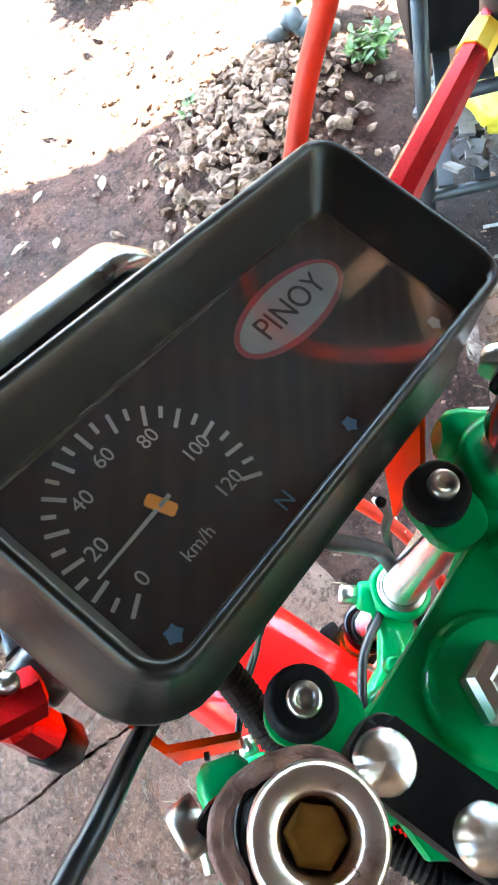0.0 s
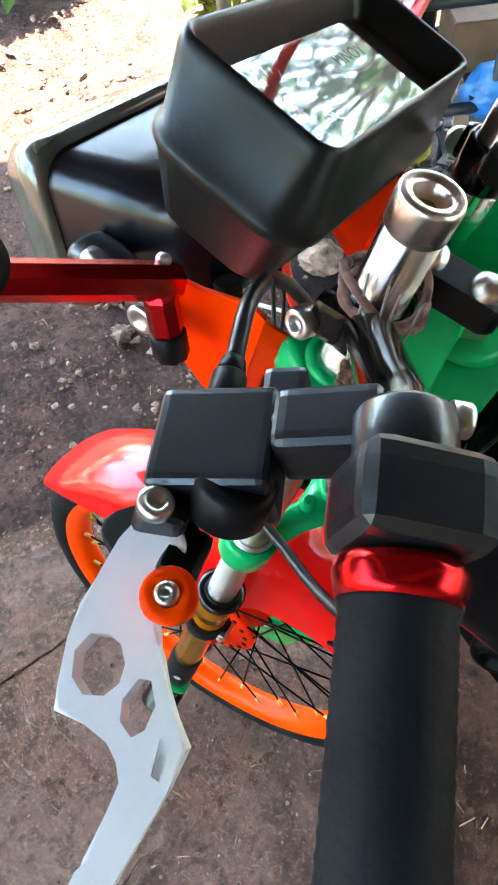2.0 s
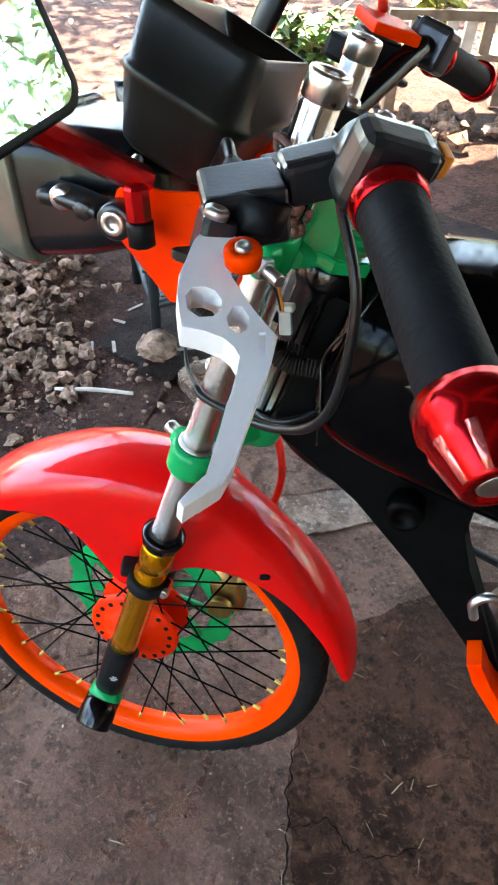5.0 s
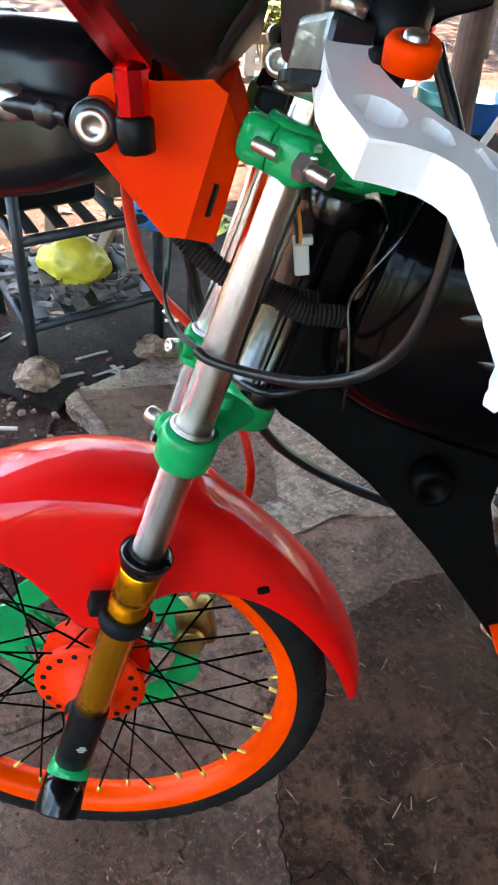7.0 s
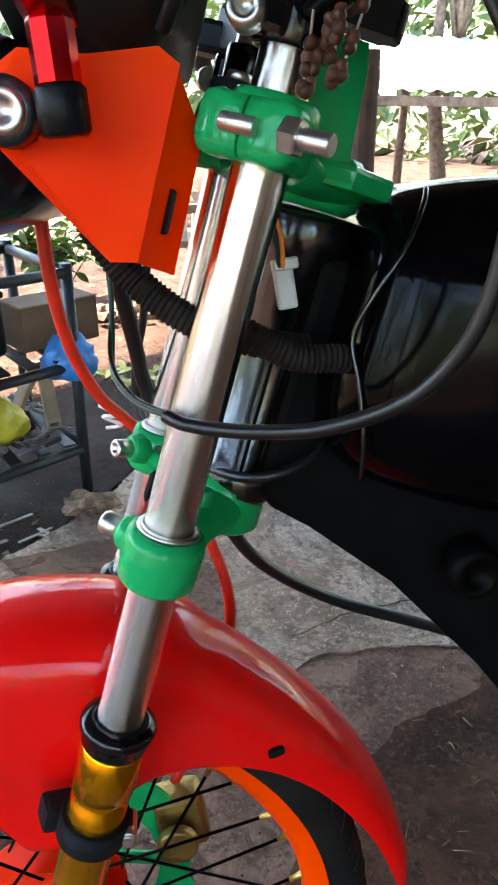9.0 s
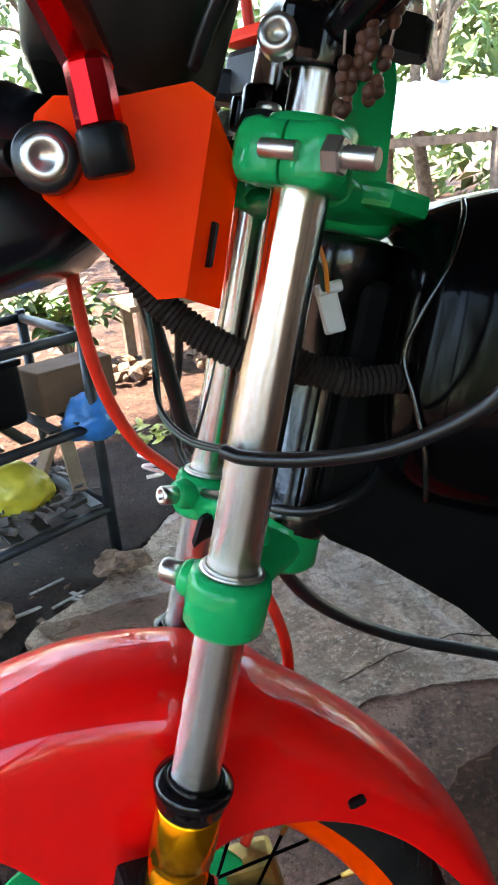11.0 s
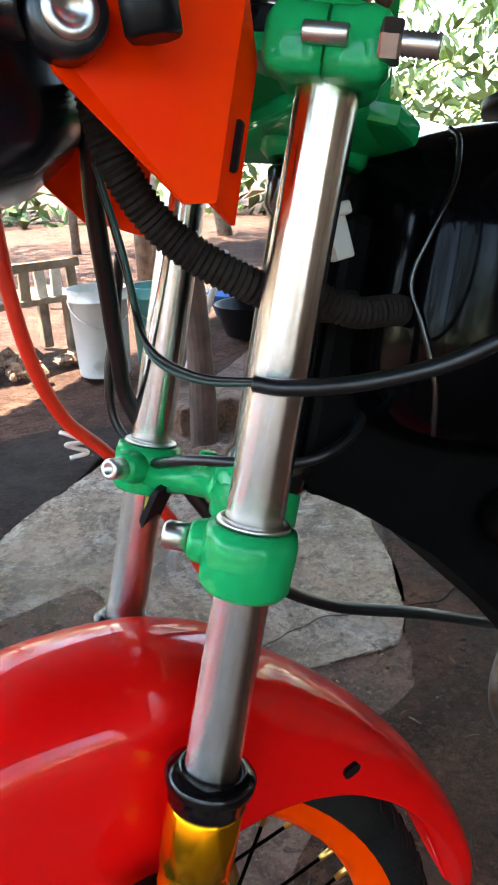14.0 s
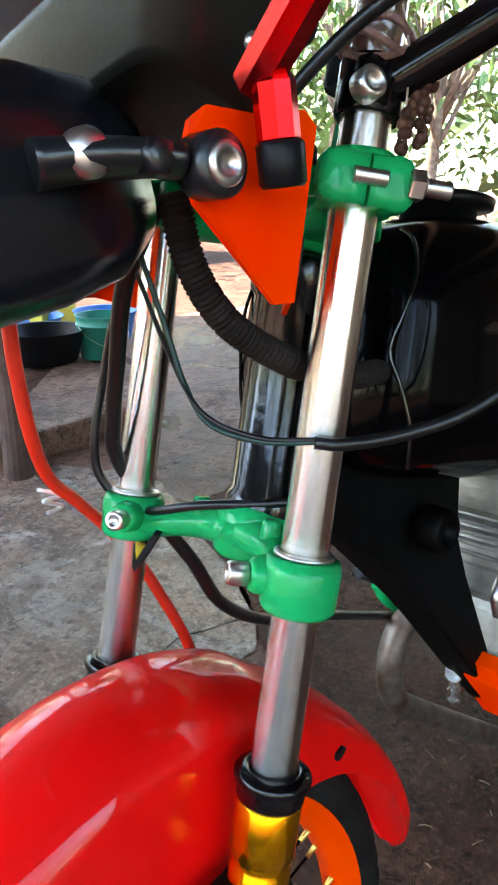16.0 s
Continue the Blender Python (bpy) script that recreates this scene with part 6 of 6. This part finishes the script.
def dry_leaves():
    rnd = random.Random(21)
    spots = [(1.16, -0.97, 0.09), (0.92, -0.80, 0.07), (0.70, -0.62, 0.05), (1.32, -0.86, 0.06), (1.45, -0.70, 0.05), (1.62, -0.95, 0.06), (1.25, -0.6, 0.05), (0.95, -0.55, 0.05), (1.8, -1.3, 0.07), (1.5, -1.35, 0.06)]
    for x, y, s in spots:
        bm = B()
        leaf_mesh(bm, Matrix(), s, s * 0.42, 0.1, 0.25)
        ob = solo("fallen_leaf", bm, LEAF_DRY, "dry pale brown leaf lying on the earth", "leaf", group="leaves on the ground", m=pose(x, y, -0.012 + 0.004, rnd.uniform(-8, 8), rnd.uniform(-4, 4), rnd.uniform(0, 360)))
        ob.modifiers.new("thick", "SOLIDIFY").thickness = 0.0006
    bm = B()
    for k in range(260):
        x, y = rnd.uniform(0.3, 4.5), rnd.uniform(-5.0, -0.4)
        if x - y < 1.2:
            continue
        s = rnd.uniform(0.03, 0.08)
        leaf_mesh(bm, pose(x, y, -0.016, rnd.uniform(-12, 12), rnd.uniform(-8, 8), rnd.uniform(0, 360)), s, s * 0.4, 0.15, 0.3)
    solo("leaf_litter", bm, LEAF_DRY, "dry leaves and husks strewn over the yard", "leaves", "stuff")


dry_leaves()
bm = B()
sweep(bm, [(0.55, -0.715, -0.008), (0.45, -0.74, -0.004), (0.36, -0.76, -0.008)], [0.004, 0.0055, 0.0045], 8)
solo("stick", bm, PALE_WOOD, "pale peeled stick lying on the earth", "stick")


def shrub(name, x, y, h, count, seed, mat, label, spread=0.25, size=0.09, z0=0.0):
    """A small plant: stems with leaves set along them."""
    rnd = random.Random(seed)
    t = thing(name, label, "plant", Matrix.Translation((x, y, z0)))
    stems, leaves = B(), B()
    for k in range(count):
        a = rnd.uniform(0, math.tau)
        end = Vector((math.cos(a) * spread * rnd.uniform(0.3, 1), math.sin(a) * spread * rnd.uniform(0.3, 1), h * rnd.uniform(0.6, 1.0)))
        mid = end * 0.5 + Vector((0, 0, h * 0.15))
        line = smooth_line([(0, 0, -0.03), mid, end], 5)
        sweep(stems, line, 0.0035, 5, straight=True)
        for p in line[3:]:
            for _ in range(2):
                leaf_mesh(leaves, Matrix.Translation(p) @ pose(0, 0, 0, rnd.uniform(-40, 40), rnd.uniform(-50, 20), rnd.uniform(0, 360)), size * rnd.uniform(0.6, 1.2), size * 0.4, 0.3)
    part("stem", stems, BARK, t)
    part("foliage", leaves, mat, t, "green leaves")
    return t


YELLOW_LEAF = material("yellow_green_leaf", (0.26, 0.28, 0.04), 0.5, vary=0.3, scale=30, island=0.4)
shrub("potted_shrub", 1.10, -1.62, 0.36, 16, 31, YELLOW_LEAF, "yellow-green leafy shrub behind the stone heap", 0.22, 0.08)
shrub("weed", 0.80, -1.42, 0.10, 10, 32, LEAF, "low green weed beside the stones", 0.08, 0.04, 0.03)
shrub("weed", 1.16, -1.12, 0.08, 9, 33, LEAF, "low green weed on the earth", 0.06, 0.03)
shrub("grass_tuft", 2.16, -1.75, 0.25, 22, 34, LEAF, "tuft of long pale grass in the yard", 0.20, 0.16)
bm = B()
sweep(bm, [(1.02, -1.52, -0.05), (1.03, -1.54, 0.5), (1.01, -1.56, 1.1)], 0.022, 10)
solo("garden_stake", bm, BARK, "thin bare trunk standing behind the stone heap", "trunk")


# ---- the metal rack with its clutter ----
RACK_PAINT = material("rack_dark_paint", (0.025, 0.03, 0.035), 0.45, 0.3, vary=0.3, scale=30, bump=0.1)
BAG_YELLOW = material("yellow_plastic_bag", (0.62, 0.52, 0.05), 0.35, vary=0.15, scale=20, bump=0.5, bump_scale=50)
BAG_BLUE = material("blue_plastic_bag", (0.03, 0.22, 0.62), 0.3, vary=0.2, scale=20, bump=0.5, bump_scale=50)
CARD = material("brown_cardboard", (0.150, 0.085, 0.050), 0.8, vary=0.25, scale=14)
PAPER = material("pale_scrap", (0.32, 0.28, 0.24), 0.7, vary=0.2)


def rack():
    a, b, c = Vector((0.38, -0.97, 0)), Vector((0.115, -1.19, 0)), Vector((0.56, -1.25, 0))
    d = b + c - a
    t = thing("storage_rack", "dark painted metal rack with clutter on its shelves", "rack")
    for p in (a, b, c, d):
        bm = B()
        cyl(bm, p + Vector((0, 0, -0.02)), p + Vector((0, 0, 0.56)), 0.013, seg=14)
        part("rack_post", bm, RACK_PAINT, t)
    for z in (0.12, 0.33, 0.54):
        for p, q in ((a, b), (b, d), (d, c), (c, a)):
            bm = B()
            cyl(bm, p + Vector((0, 0, z)), q + Vector((0, 0, z)), 0.012, seg=12)
            part("rack_rail", bm, RACK_PAINT, t)
    for z in (0.125, 0.335):
        for k in range(5):
            f = (k + 0.5) / 5
            bm = B()
            p, q = a.lerp(b, f), c.lerp(d, f)
            box(bm, (p + q) / 2 + Vector((0, 0, z + 0.012)), ((q - p).length, 0.03, 0.006), (q - p).to_track_quat("X", "Z").to_matrix().to_4x4(), 0.001, 1)
            part("rack_slat", bm, RACK_PAINT, t)
    bm = B()
    lathe(bm, c + Vector((0, 0, 0.40)), (0, 0, 1), [(0, 0.0145), (0.012, 0.0145)], 14)
    part("tape_band", bm, PAPER, t, "white tape wound round the post")
    return a, b, c, d


RA, RB, RC, RD = rack()


def bag(name, x, y, z, size, mat, label, seed):
    bm = B()
    made = bmesh.ops.create_icosphere(bm, subdivisions=4, radius=1.0)["verts"]
    for v in made:
        n = v.co.copy()
        k = 1 + 0.22 * noise.noise(n * 1.8 + Vector((seed, 0, 0))) + 0.12 * noise.noise(n * 5 + Vector((0, seed, 0))) + 0.05 * noise.noise(n * 11 + Vector((0, seed, 3)))
        if n.z > 0.75:
            k *= 1 + (n.z - 0.75) * 1.2
        v.co = Vector((n.x * k * size[0], n.y * k * size[1], max(n.z * k, -0.75) * size[2]))
    return solo(name, bm, mat, label, "bag", m=Matrix.Translation((x, y, z + size[2] * 0.75)), smooth=True)


bag("plastic_bag", 0.325, -1.19, 0.146, (0.085, 0.065, 0.055), BAG_YELLOW, "crumpled yellow plastic bag on the lower shelf", 4)
bag("plastic_bag", 0.130, -1.205, 0.296, (0.062, 0.045, 0.055), BAG_BLUE, "crumpled blue plastic bag hanging over the middle rail", 9)
bm = B()
box(bm, (0, 0, 0.07), (0.24, 0.17, 0.14), None, 0.02, 3)
box(bm, (0, 0, 0.14), (0.246, 0.176, 0.016), None, 0.006, 2)
solo("plastic_crate", bm, BLACK, "dark closed plastic box on the rack", "box", m=pose(0.40, -1.17, 0.356, 0, 0, 40))
bm = B()
box(bm, (0, 0, 0.05), (0.20, 0.11, 0.105), None, 0.003, 1)
solo("cardboard_box", bm, CARD, "small brown cardboard box on the middle shelf", "box", m=pose(0.185, -1.325, 0.351, 0, 0, 38))
for x, y, tilt, turn, length in ((0.185, -1.235, 32, 20, 0.17), (0.30, -1.30, 40, -35, 0.15), (0.42, -1.30, 50, 10, 0.16)):
    bm = B()
    box(bm, (0, 0, length / 2), (0.034, 0.018, length), None, 0.002, 1)
    solo("wood_offcut", bm, WOOD, "rough brown offcut of timber leaning on the lower shelf", "timber", group="offcuts on the rack", m=pose(x, y, 0.150, tilt, 0, turn))
rnd = random.Random(41)
bm = B()
for k in range(120):
    p = RA + (RB - RA) * rnd.random() + (RC - RA) * rnd.random()
    box(bm, (p.x, p.y, 0.150 + rnd.uniform(0, 0.02)), (rnd.uniform(0.01, 0.05), rnd.uniform(0.008, 0.03), rnd.uniform(0.002, 0.012)), pose(0, 0, 0, rnd.uniform(-20, 20), rnd.uniform(-20, 20), rnd.uniform(0, 360)))
solo("scrap_clutter", bm, material("mixed_scrap", (0.10, 0.085, 0.08), 0.6, vary=0.5, scale=30, island=0.7), "dark scrap and litter on the lower shelf", "scrap", "stuff")
bm = B()
for k in range(14):
    x, y = rnd.uniform(0.0, 0.6), rnd.uniform(-1.15, -0.8)
    box(bm, (x, y, -0.008), (rnd.uniform(0.02, 0.09), rnd.uniform(0.006, 0.012), 0.003), pose(0, 0, 0, rnd.uniform(-10, 10), rnd.uniform(-10, 10), rnd.uniform(0, 360)))
solo("litter", bm, PAPER, "pale strips of litter on the earth", "litter", "stuff")
bm = B()
blob(bm, (0.36, -0.93, 0.02), (0.05, 0.045, 0.035), 3, 0.4, 3)
solo("stone", bm, STONE, "brown stone at the foot of the rack", "stone", smooth=False)
bm = B()
blob(bm, (0.10, -1.10, 0.02), (0.055, 0.035, 0.03), 8, 0.5, 3)
solo("stone", bm, STONE, "brown broken stone beside the rack", "stone", smooth=False)


# ---- far side of the floor: pails, basins, bench ----
def pail(x, y, r, h, mat, label, name="pail", group="pails"):
    t = thing(name, label, "pail", Matrix.Translation((x, y, 0)), group)
    bm = B()
    lathe(bm, (0, 0, 0), (0, 0, 1), [(0, r * 0.86), (0.006, r * 0.88), (h - 0.05, r * 0.985), (h - 0.05, r * 1.03), (h - 0.045, r * 1.03), (h - 0.04, r * 0.99), (h - 0.006, r), (h, r * 1.04), (h, r * 0.98), (0.012, r * 0.84), (0.012, 0.001)], 40)
    body = part("pail_body", bm, mat, t)
    bm = B()
    sweep(bm, [(r * 1.03 * math.cos(a), r * 1.03 * math.sin(a), h - 0.05 - 0.10 * math.sin(a)) for a in [math.pi * k / 10 for k in range(11)]], 0.0025, 6)
    part("pail_handle", bm, STEEL, t, "thin wire handle")
    return t


PAIL_WHITE = material("white_plastic", (0.62, 0.60, 0.56), 0.4, vary=0.08, scale=8, spots=0.2, spot_scale=8, spot_colour=(0.4, 0.36, 0.3))
PAIL_TEAL = material("teal_plastic", (0.12, 0.36, 0.34), 0.4, vary=0.1, scale=8)
PAIL_GREEN = material("green_plastic", (0.02, 0.20, 0.14), 0.4, vary=0.1, scale=8)
PLASTIC_BLUE = material("blue_plastic", (0.02, 0.14, 0.42), 0.4, vary=0.1, scale=8)
PLASTIC_YELLOW = material("yellow_plastic", (0.65, 0.5, 0.05), 0.4, vary=0.1, scale=8)
pail(-0.555, -2.70, 0.125, 0.37, PAIL_WHITE, "white plastic pail standing on wet concrete")
pail(-0.82, -2.75, 0.115, 0.35, PAIL_TEAL, "pale teal plastic pail standing on wet concrete")
pail(-1.69, -2.95, 0.13, 0.22, PAIL_GREEN, "dark green plastic pail on the concrete")


def basin(x, y, r, h, mat, label):
    bm = B()
    lathe(bm, (x, y, 0), (0, 0, 1), [(0, r * 0.75), (0.01, r * 0.78), (h - 0.01, r * 0.98), (h, r * 1.05), (h + 0.004, r * 1.05), (h, r * 0.98), (0.02, r * 0.76), (0.02, 0.001)], 44)
    return solo("basin", bm, mat, label, "basin", group="basins")


basin(-1.42, -3.05, 0.20, 0.16, BLACK, "round black plastic basin on the concrete")
basin(-1.55, -3.55, 0.20, 0.14, PLASTIC_BLUE, "round blue plastic basin behind the black one")
basin(-1.15, -3.60, 0.18, 0.16, PLASTIC_BLUE, "round blue plastic basin on the concrete")
basin(-1.95, -3.35, 0.18, 0.16, PLASTIC_BLUE, "round blue plastic basin beside the green pail")
bm = B()
box(bm, (0, 0, 0.08), (0.30, 0.20, 0.16), None, 0.02, 2)
solo("storage_tub", bm, PLASTIC_YELLOW, "yellow plastic tub among the basins", "tub", m=pose(-1.78, -3.75, 0, 0, 0, 20))


def bench():
    t = thing("plant_bench", "weathered wooden bench with a slatted front", "bench", pose(-0.17, -3.20, 0, 0, 0, 20))
    for x in (-0.30, 0.30):
        for y in (-0.14, 0.14):
            bm = B()
            box(bm, (x, y, 0.13), (0.05, 0.05, 0.30), None, 0.004, 1)
            part("bench_leg", bm, WOOD, t)
    bm = B()
    box(bm, (0, 0, 0.27), (0.74, 0.36, 0.03), None, 0.004, 1)
    part("bench_top", bm, WOOD, t)
    for k in range(9):
        bm = B()
        box(bm, (-0.32 + k * 0.08, 0.16, 0.36), (0.05, 0.018, 0.16), pose(0, 0, 0, 0, random.Random(k).uniform(-3, 3), 0), 0.002, 1)
        part("bench_slat", bm, PALE_WOOD if k % 3 else WOOD, t)
    bm = B()
    box(bm, (0, 0.175, 0.43), (0.72, 0.016, 0.04), None, 0.002, 1)
    part("bench_rail", bm, WOOD, t)


bench()
shrub("potted_plant", -0.05, -3.25, 0.30, 14, 51, YELLOW_LEAF, "bushy yellow-green plant on the bench", 0.25, 0.09, 0.29)
shrub("garden_bush", 0.45, -3.15, 0.42, 26, 52, LEAF, "green leafy bush in the sunny yard", 0.30, 0.10)
scatter_stuff("edge_stones", 90, along((-0.5, -3.05), (0.9, -2.5), 0.10), 0.05, STONE, "pale stones along the far edge of the floor", 13, 0.7, 1, lambda x, y: 0.0)
bm = B()
sweep(bm, [(-0.66, -1.70, -0.02), (-0.665, -1.71, 0.3), (-0.64, -1.70, 0.62), (-0.63, -1.70, 1.0)], [0.045, 0.04, 0.042, 0.04], 16, 6, rib=0.0012)
solo("timber_post", bm, POST_BROWN, "brown weathered post standing on the floor", "post")
bm = B()
sweep(bm, [(-0.88, -2.55, 0.0), (-1.05, -2.70, 0.25), (-1.20, -2.85, 0.45)], 0.016, 10)
solo("bamboo_pole", bm, PALE_WOOD, "short brown pole leaning beside the basins", "pole")
bm = B()
box(bm, (-0.86, -1.92, 0.05), (0.55, 0.24, 0.10), pose(0, 0, 0, 0, 0, 8), 0.012, 2)
solo("concrete_ledge", bm, CONCRETE, "low worn concrete ledge on the floor", "ledge", "structure")
slab_piece("floor_slab_loose", [(-0.16, -1.02), (0.26, -0.90), (0.06, -0.64), (-0.05, -0.52), (-0.22, -0.60)], 6, top=0.006, label="separate brown concrete slab beside the rack")
bm = B()
for k in range(40):
    leaf_mesh(bm, pose(0.05 + rnd.gauss(0, 0.07), -1.98 + rnd.gauss(0, 0.05), 0.006, rnd.uniform(-30, 30), rnd.uniform(-40, 10), rnd.uniform(0, 360)), rnd.uniform(0.03, 0.07), 0.025, 0.3)
solo("leaf_pile", bm, YELLOW_LEAF, "small heap of yellow leaves on the floor", "leaves", "stuff")


# ---- trees, neighbour's roof and the far green ----
def tree(name, x, y, h, crown_r, seed, label, leaf=0.16, clumps=60, per=26, mat=LEAF, low=0.45):
    rnd = random.Random(seed)
    t = thing(name, label, "tree", Matrix.Translation((x, y, 0)))
    trunk = B()
    sweep(trunk, [(0, 0, -0.1), (0.05 * h * rnd.uniform(-1, 1), 0.04 * h * rnd.uniform(-1, 1), h * 0.3), (0.07 * h * rnd.uniform(-1, 1), 0.05 * h, h * 0.62)], [0.05 * h * 0.5, 0.035 * h * 0.5, 0.02 * h * 0.5], 12, 6)
    leaves = B()
    for k in range(clumps):
        a, e = rnd.uniform(0, math.tau), rnd.uniform(-0.6, 1.0)
        r = crown_r * rnd.uniform(0.35, 1.0)
        c = Vector((math.cos(a) * r, math.sin(a) * r, h * (low + 0.3) + e * crown_r * 0.8))
        if k % 4 == 0:
            sweep(trunk, [(0, 0.02 * h, h * rnd.uniform(0.3, 0.55)), c * 0.55 + Vector((0, 0, h * 0.28)), c], [0.018 * h * 0.5, 0.01 * h * 0.5, 0.004 * h * 0.5], 6, 4)
        for _ in range(per):
            o = c + Vector((rnd.gauss(0, 1), rnd.gauss(0, 1), rnd.gauss(0, 0.8))) * crown_r * 0.16
            leaf_mesh(leaves, Matrix.Translation(o) @ pose(0, 0, 0, rnd.uniform(-50, 50), rnd.uniform(-20, 70), rnd.uniform(0, 360)), leaf * rnd.uniform(0.6, 1.2), leaf * 0.3, 0.3)
    part("trunk", trunk, BARK, t)
    part("crown", leaves, mat, t, "crown of long green leaves")


tree("mango_tree", -6.8, -4.6, 3.6, 1.7, 61, "mango tree with long drooping leaves behind the shed", 0.22, 70, 26)
tree("yard_tree", -3.4, -8.6, 4.2, 2.0, 62, "leafy green tree behind the neighbour's roof", 0.24, 70, 22)
tree("yard_tree", -8.5, -7.5, 5.0, 2.4, 63, "leafy green tree at the far end of the yard", 0.26, 80, 22)
tree("yard_tree", 0.6, -8.5, 4.4, 2.2, 64, "leafy green tree beyond the sunny yard", 0.24, 80, 22)
tree("yard_tree", 4.2, -6.5, 4.4, 2.2, 65, "leafy green tree at the yard's edge", 0.24, 70, 22)
tree("yard_tree", 1.5, 7.5, 4.2, 2.2, 67, "leafy green tree beside the open shed", 0.26, 70, 22)
tree("yard_tree", -4.5, 8.5, 4.6, 2.4, 68, "leafy green tree beyond the shed's open end", 0.26, 70, 22)
tree("yard_tree", 6.5, 4.5, 4.6, 2.4, 69, "leafy green tree across the yard", 0.26, 70, 22)
tree("yard_tree", -12.0, -3.0, 5.0, 2.6, 66, "leafy green tree past the shed's end", 0.28, 70, 22)
FAR_GREEN = material("far_woods", (0.07, 0.12, 0.035), 0.7, scale=1.2, colour2=(0.20, 0.26, 0.10), bump=0.8, bump_scale=6, island=0.5)
rnd = random.Random(71)
verts, faces = [], []
for k in range(420):
    a, r = radians(rnd.uniform(0, 360)), rnd.uniform(13, 20)
    cx, cy, cz = r * math.cos(a), r * math.sin(a), rnd.uniform(0.2, 3.6)
    for _ in range(70):
        o = Vector((cx + rnd.gauss(0, 0.7), cy + rnd.gauss(0, 0.7), max(0.0, cz + rnd.gauss(0, 0.6))))
        m = pose(0, 0, 0, rnd.uniform(-60, 60), rnd.uniform(-60, 60), rnd.uniform(0, 360))
        s = rnd.uniform(0.25, 0.6)
        i = len(verts)
        verts += [tuple(o + m @ Vector(p)) for p in ((0, 0, 0), (s * 0.5, s * 0.22, 0.02), (s, 0, -0.06), (s * 0.5, -s * 0.22, 0.02))]
        faces.append((i, i + 1, i + 2, i + 3))
me = bpy.data.meshes.new("far_woods")
me.from_pydata(verts, [], faces)
me.materials.append(FAR_GREEN)
tagged(new("far_woods", me), "distant green woods round the yard", "woods", kind="stuff")


def neighbour():
    t = thing("neighbour_shed", "open neighbouring shed with a pale corrugated roof", "shed", pose(-3.6, -7.2, 0, 0, 0, 10))
    bm = B()
    n = 160
    rows = []
    for i in range(n + 1):
        x = -2.2 + 4.4 * i / n
        h = 0.012 * math.sin(i * math.tau / 6)
        rows.append([bm.verts.new((x, y, z + h)) for y, z in ((1.0, 0.98), (-1.2, 1.55))])
    for a, b in zip(rows, rows[1:]):
        bm.faces.new((a[0], b[0], b[1], a[1])).smooth = True
    part("shed_roof", bm, TIN_LIGHT, t, "pale blue-grey corrugated roof").modifiers.new("thick", "SOLIDIFY").thickness = 0.004
    for x in (-2.1, -0.7, 0.7, 2.1):
        for y, z in ((0.95, 0.98), (-1.1, 1.5)):
            bm = B()
            cyl(bm, (x, y, -0.05), (x, y, z), 0.05, 0.045, 10)
            part("shed_post", bm, BARK, t)
    bm = B()
    box(bm, (0, 0.95, 0.9), (4.4, 0.06, 0.08), None, 0.004, 1)
    part("shed_beam", bm, WOOD, t)


neighbour()
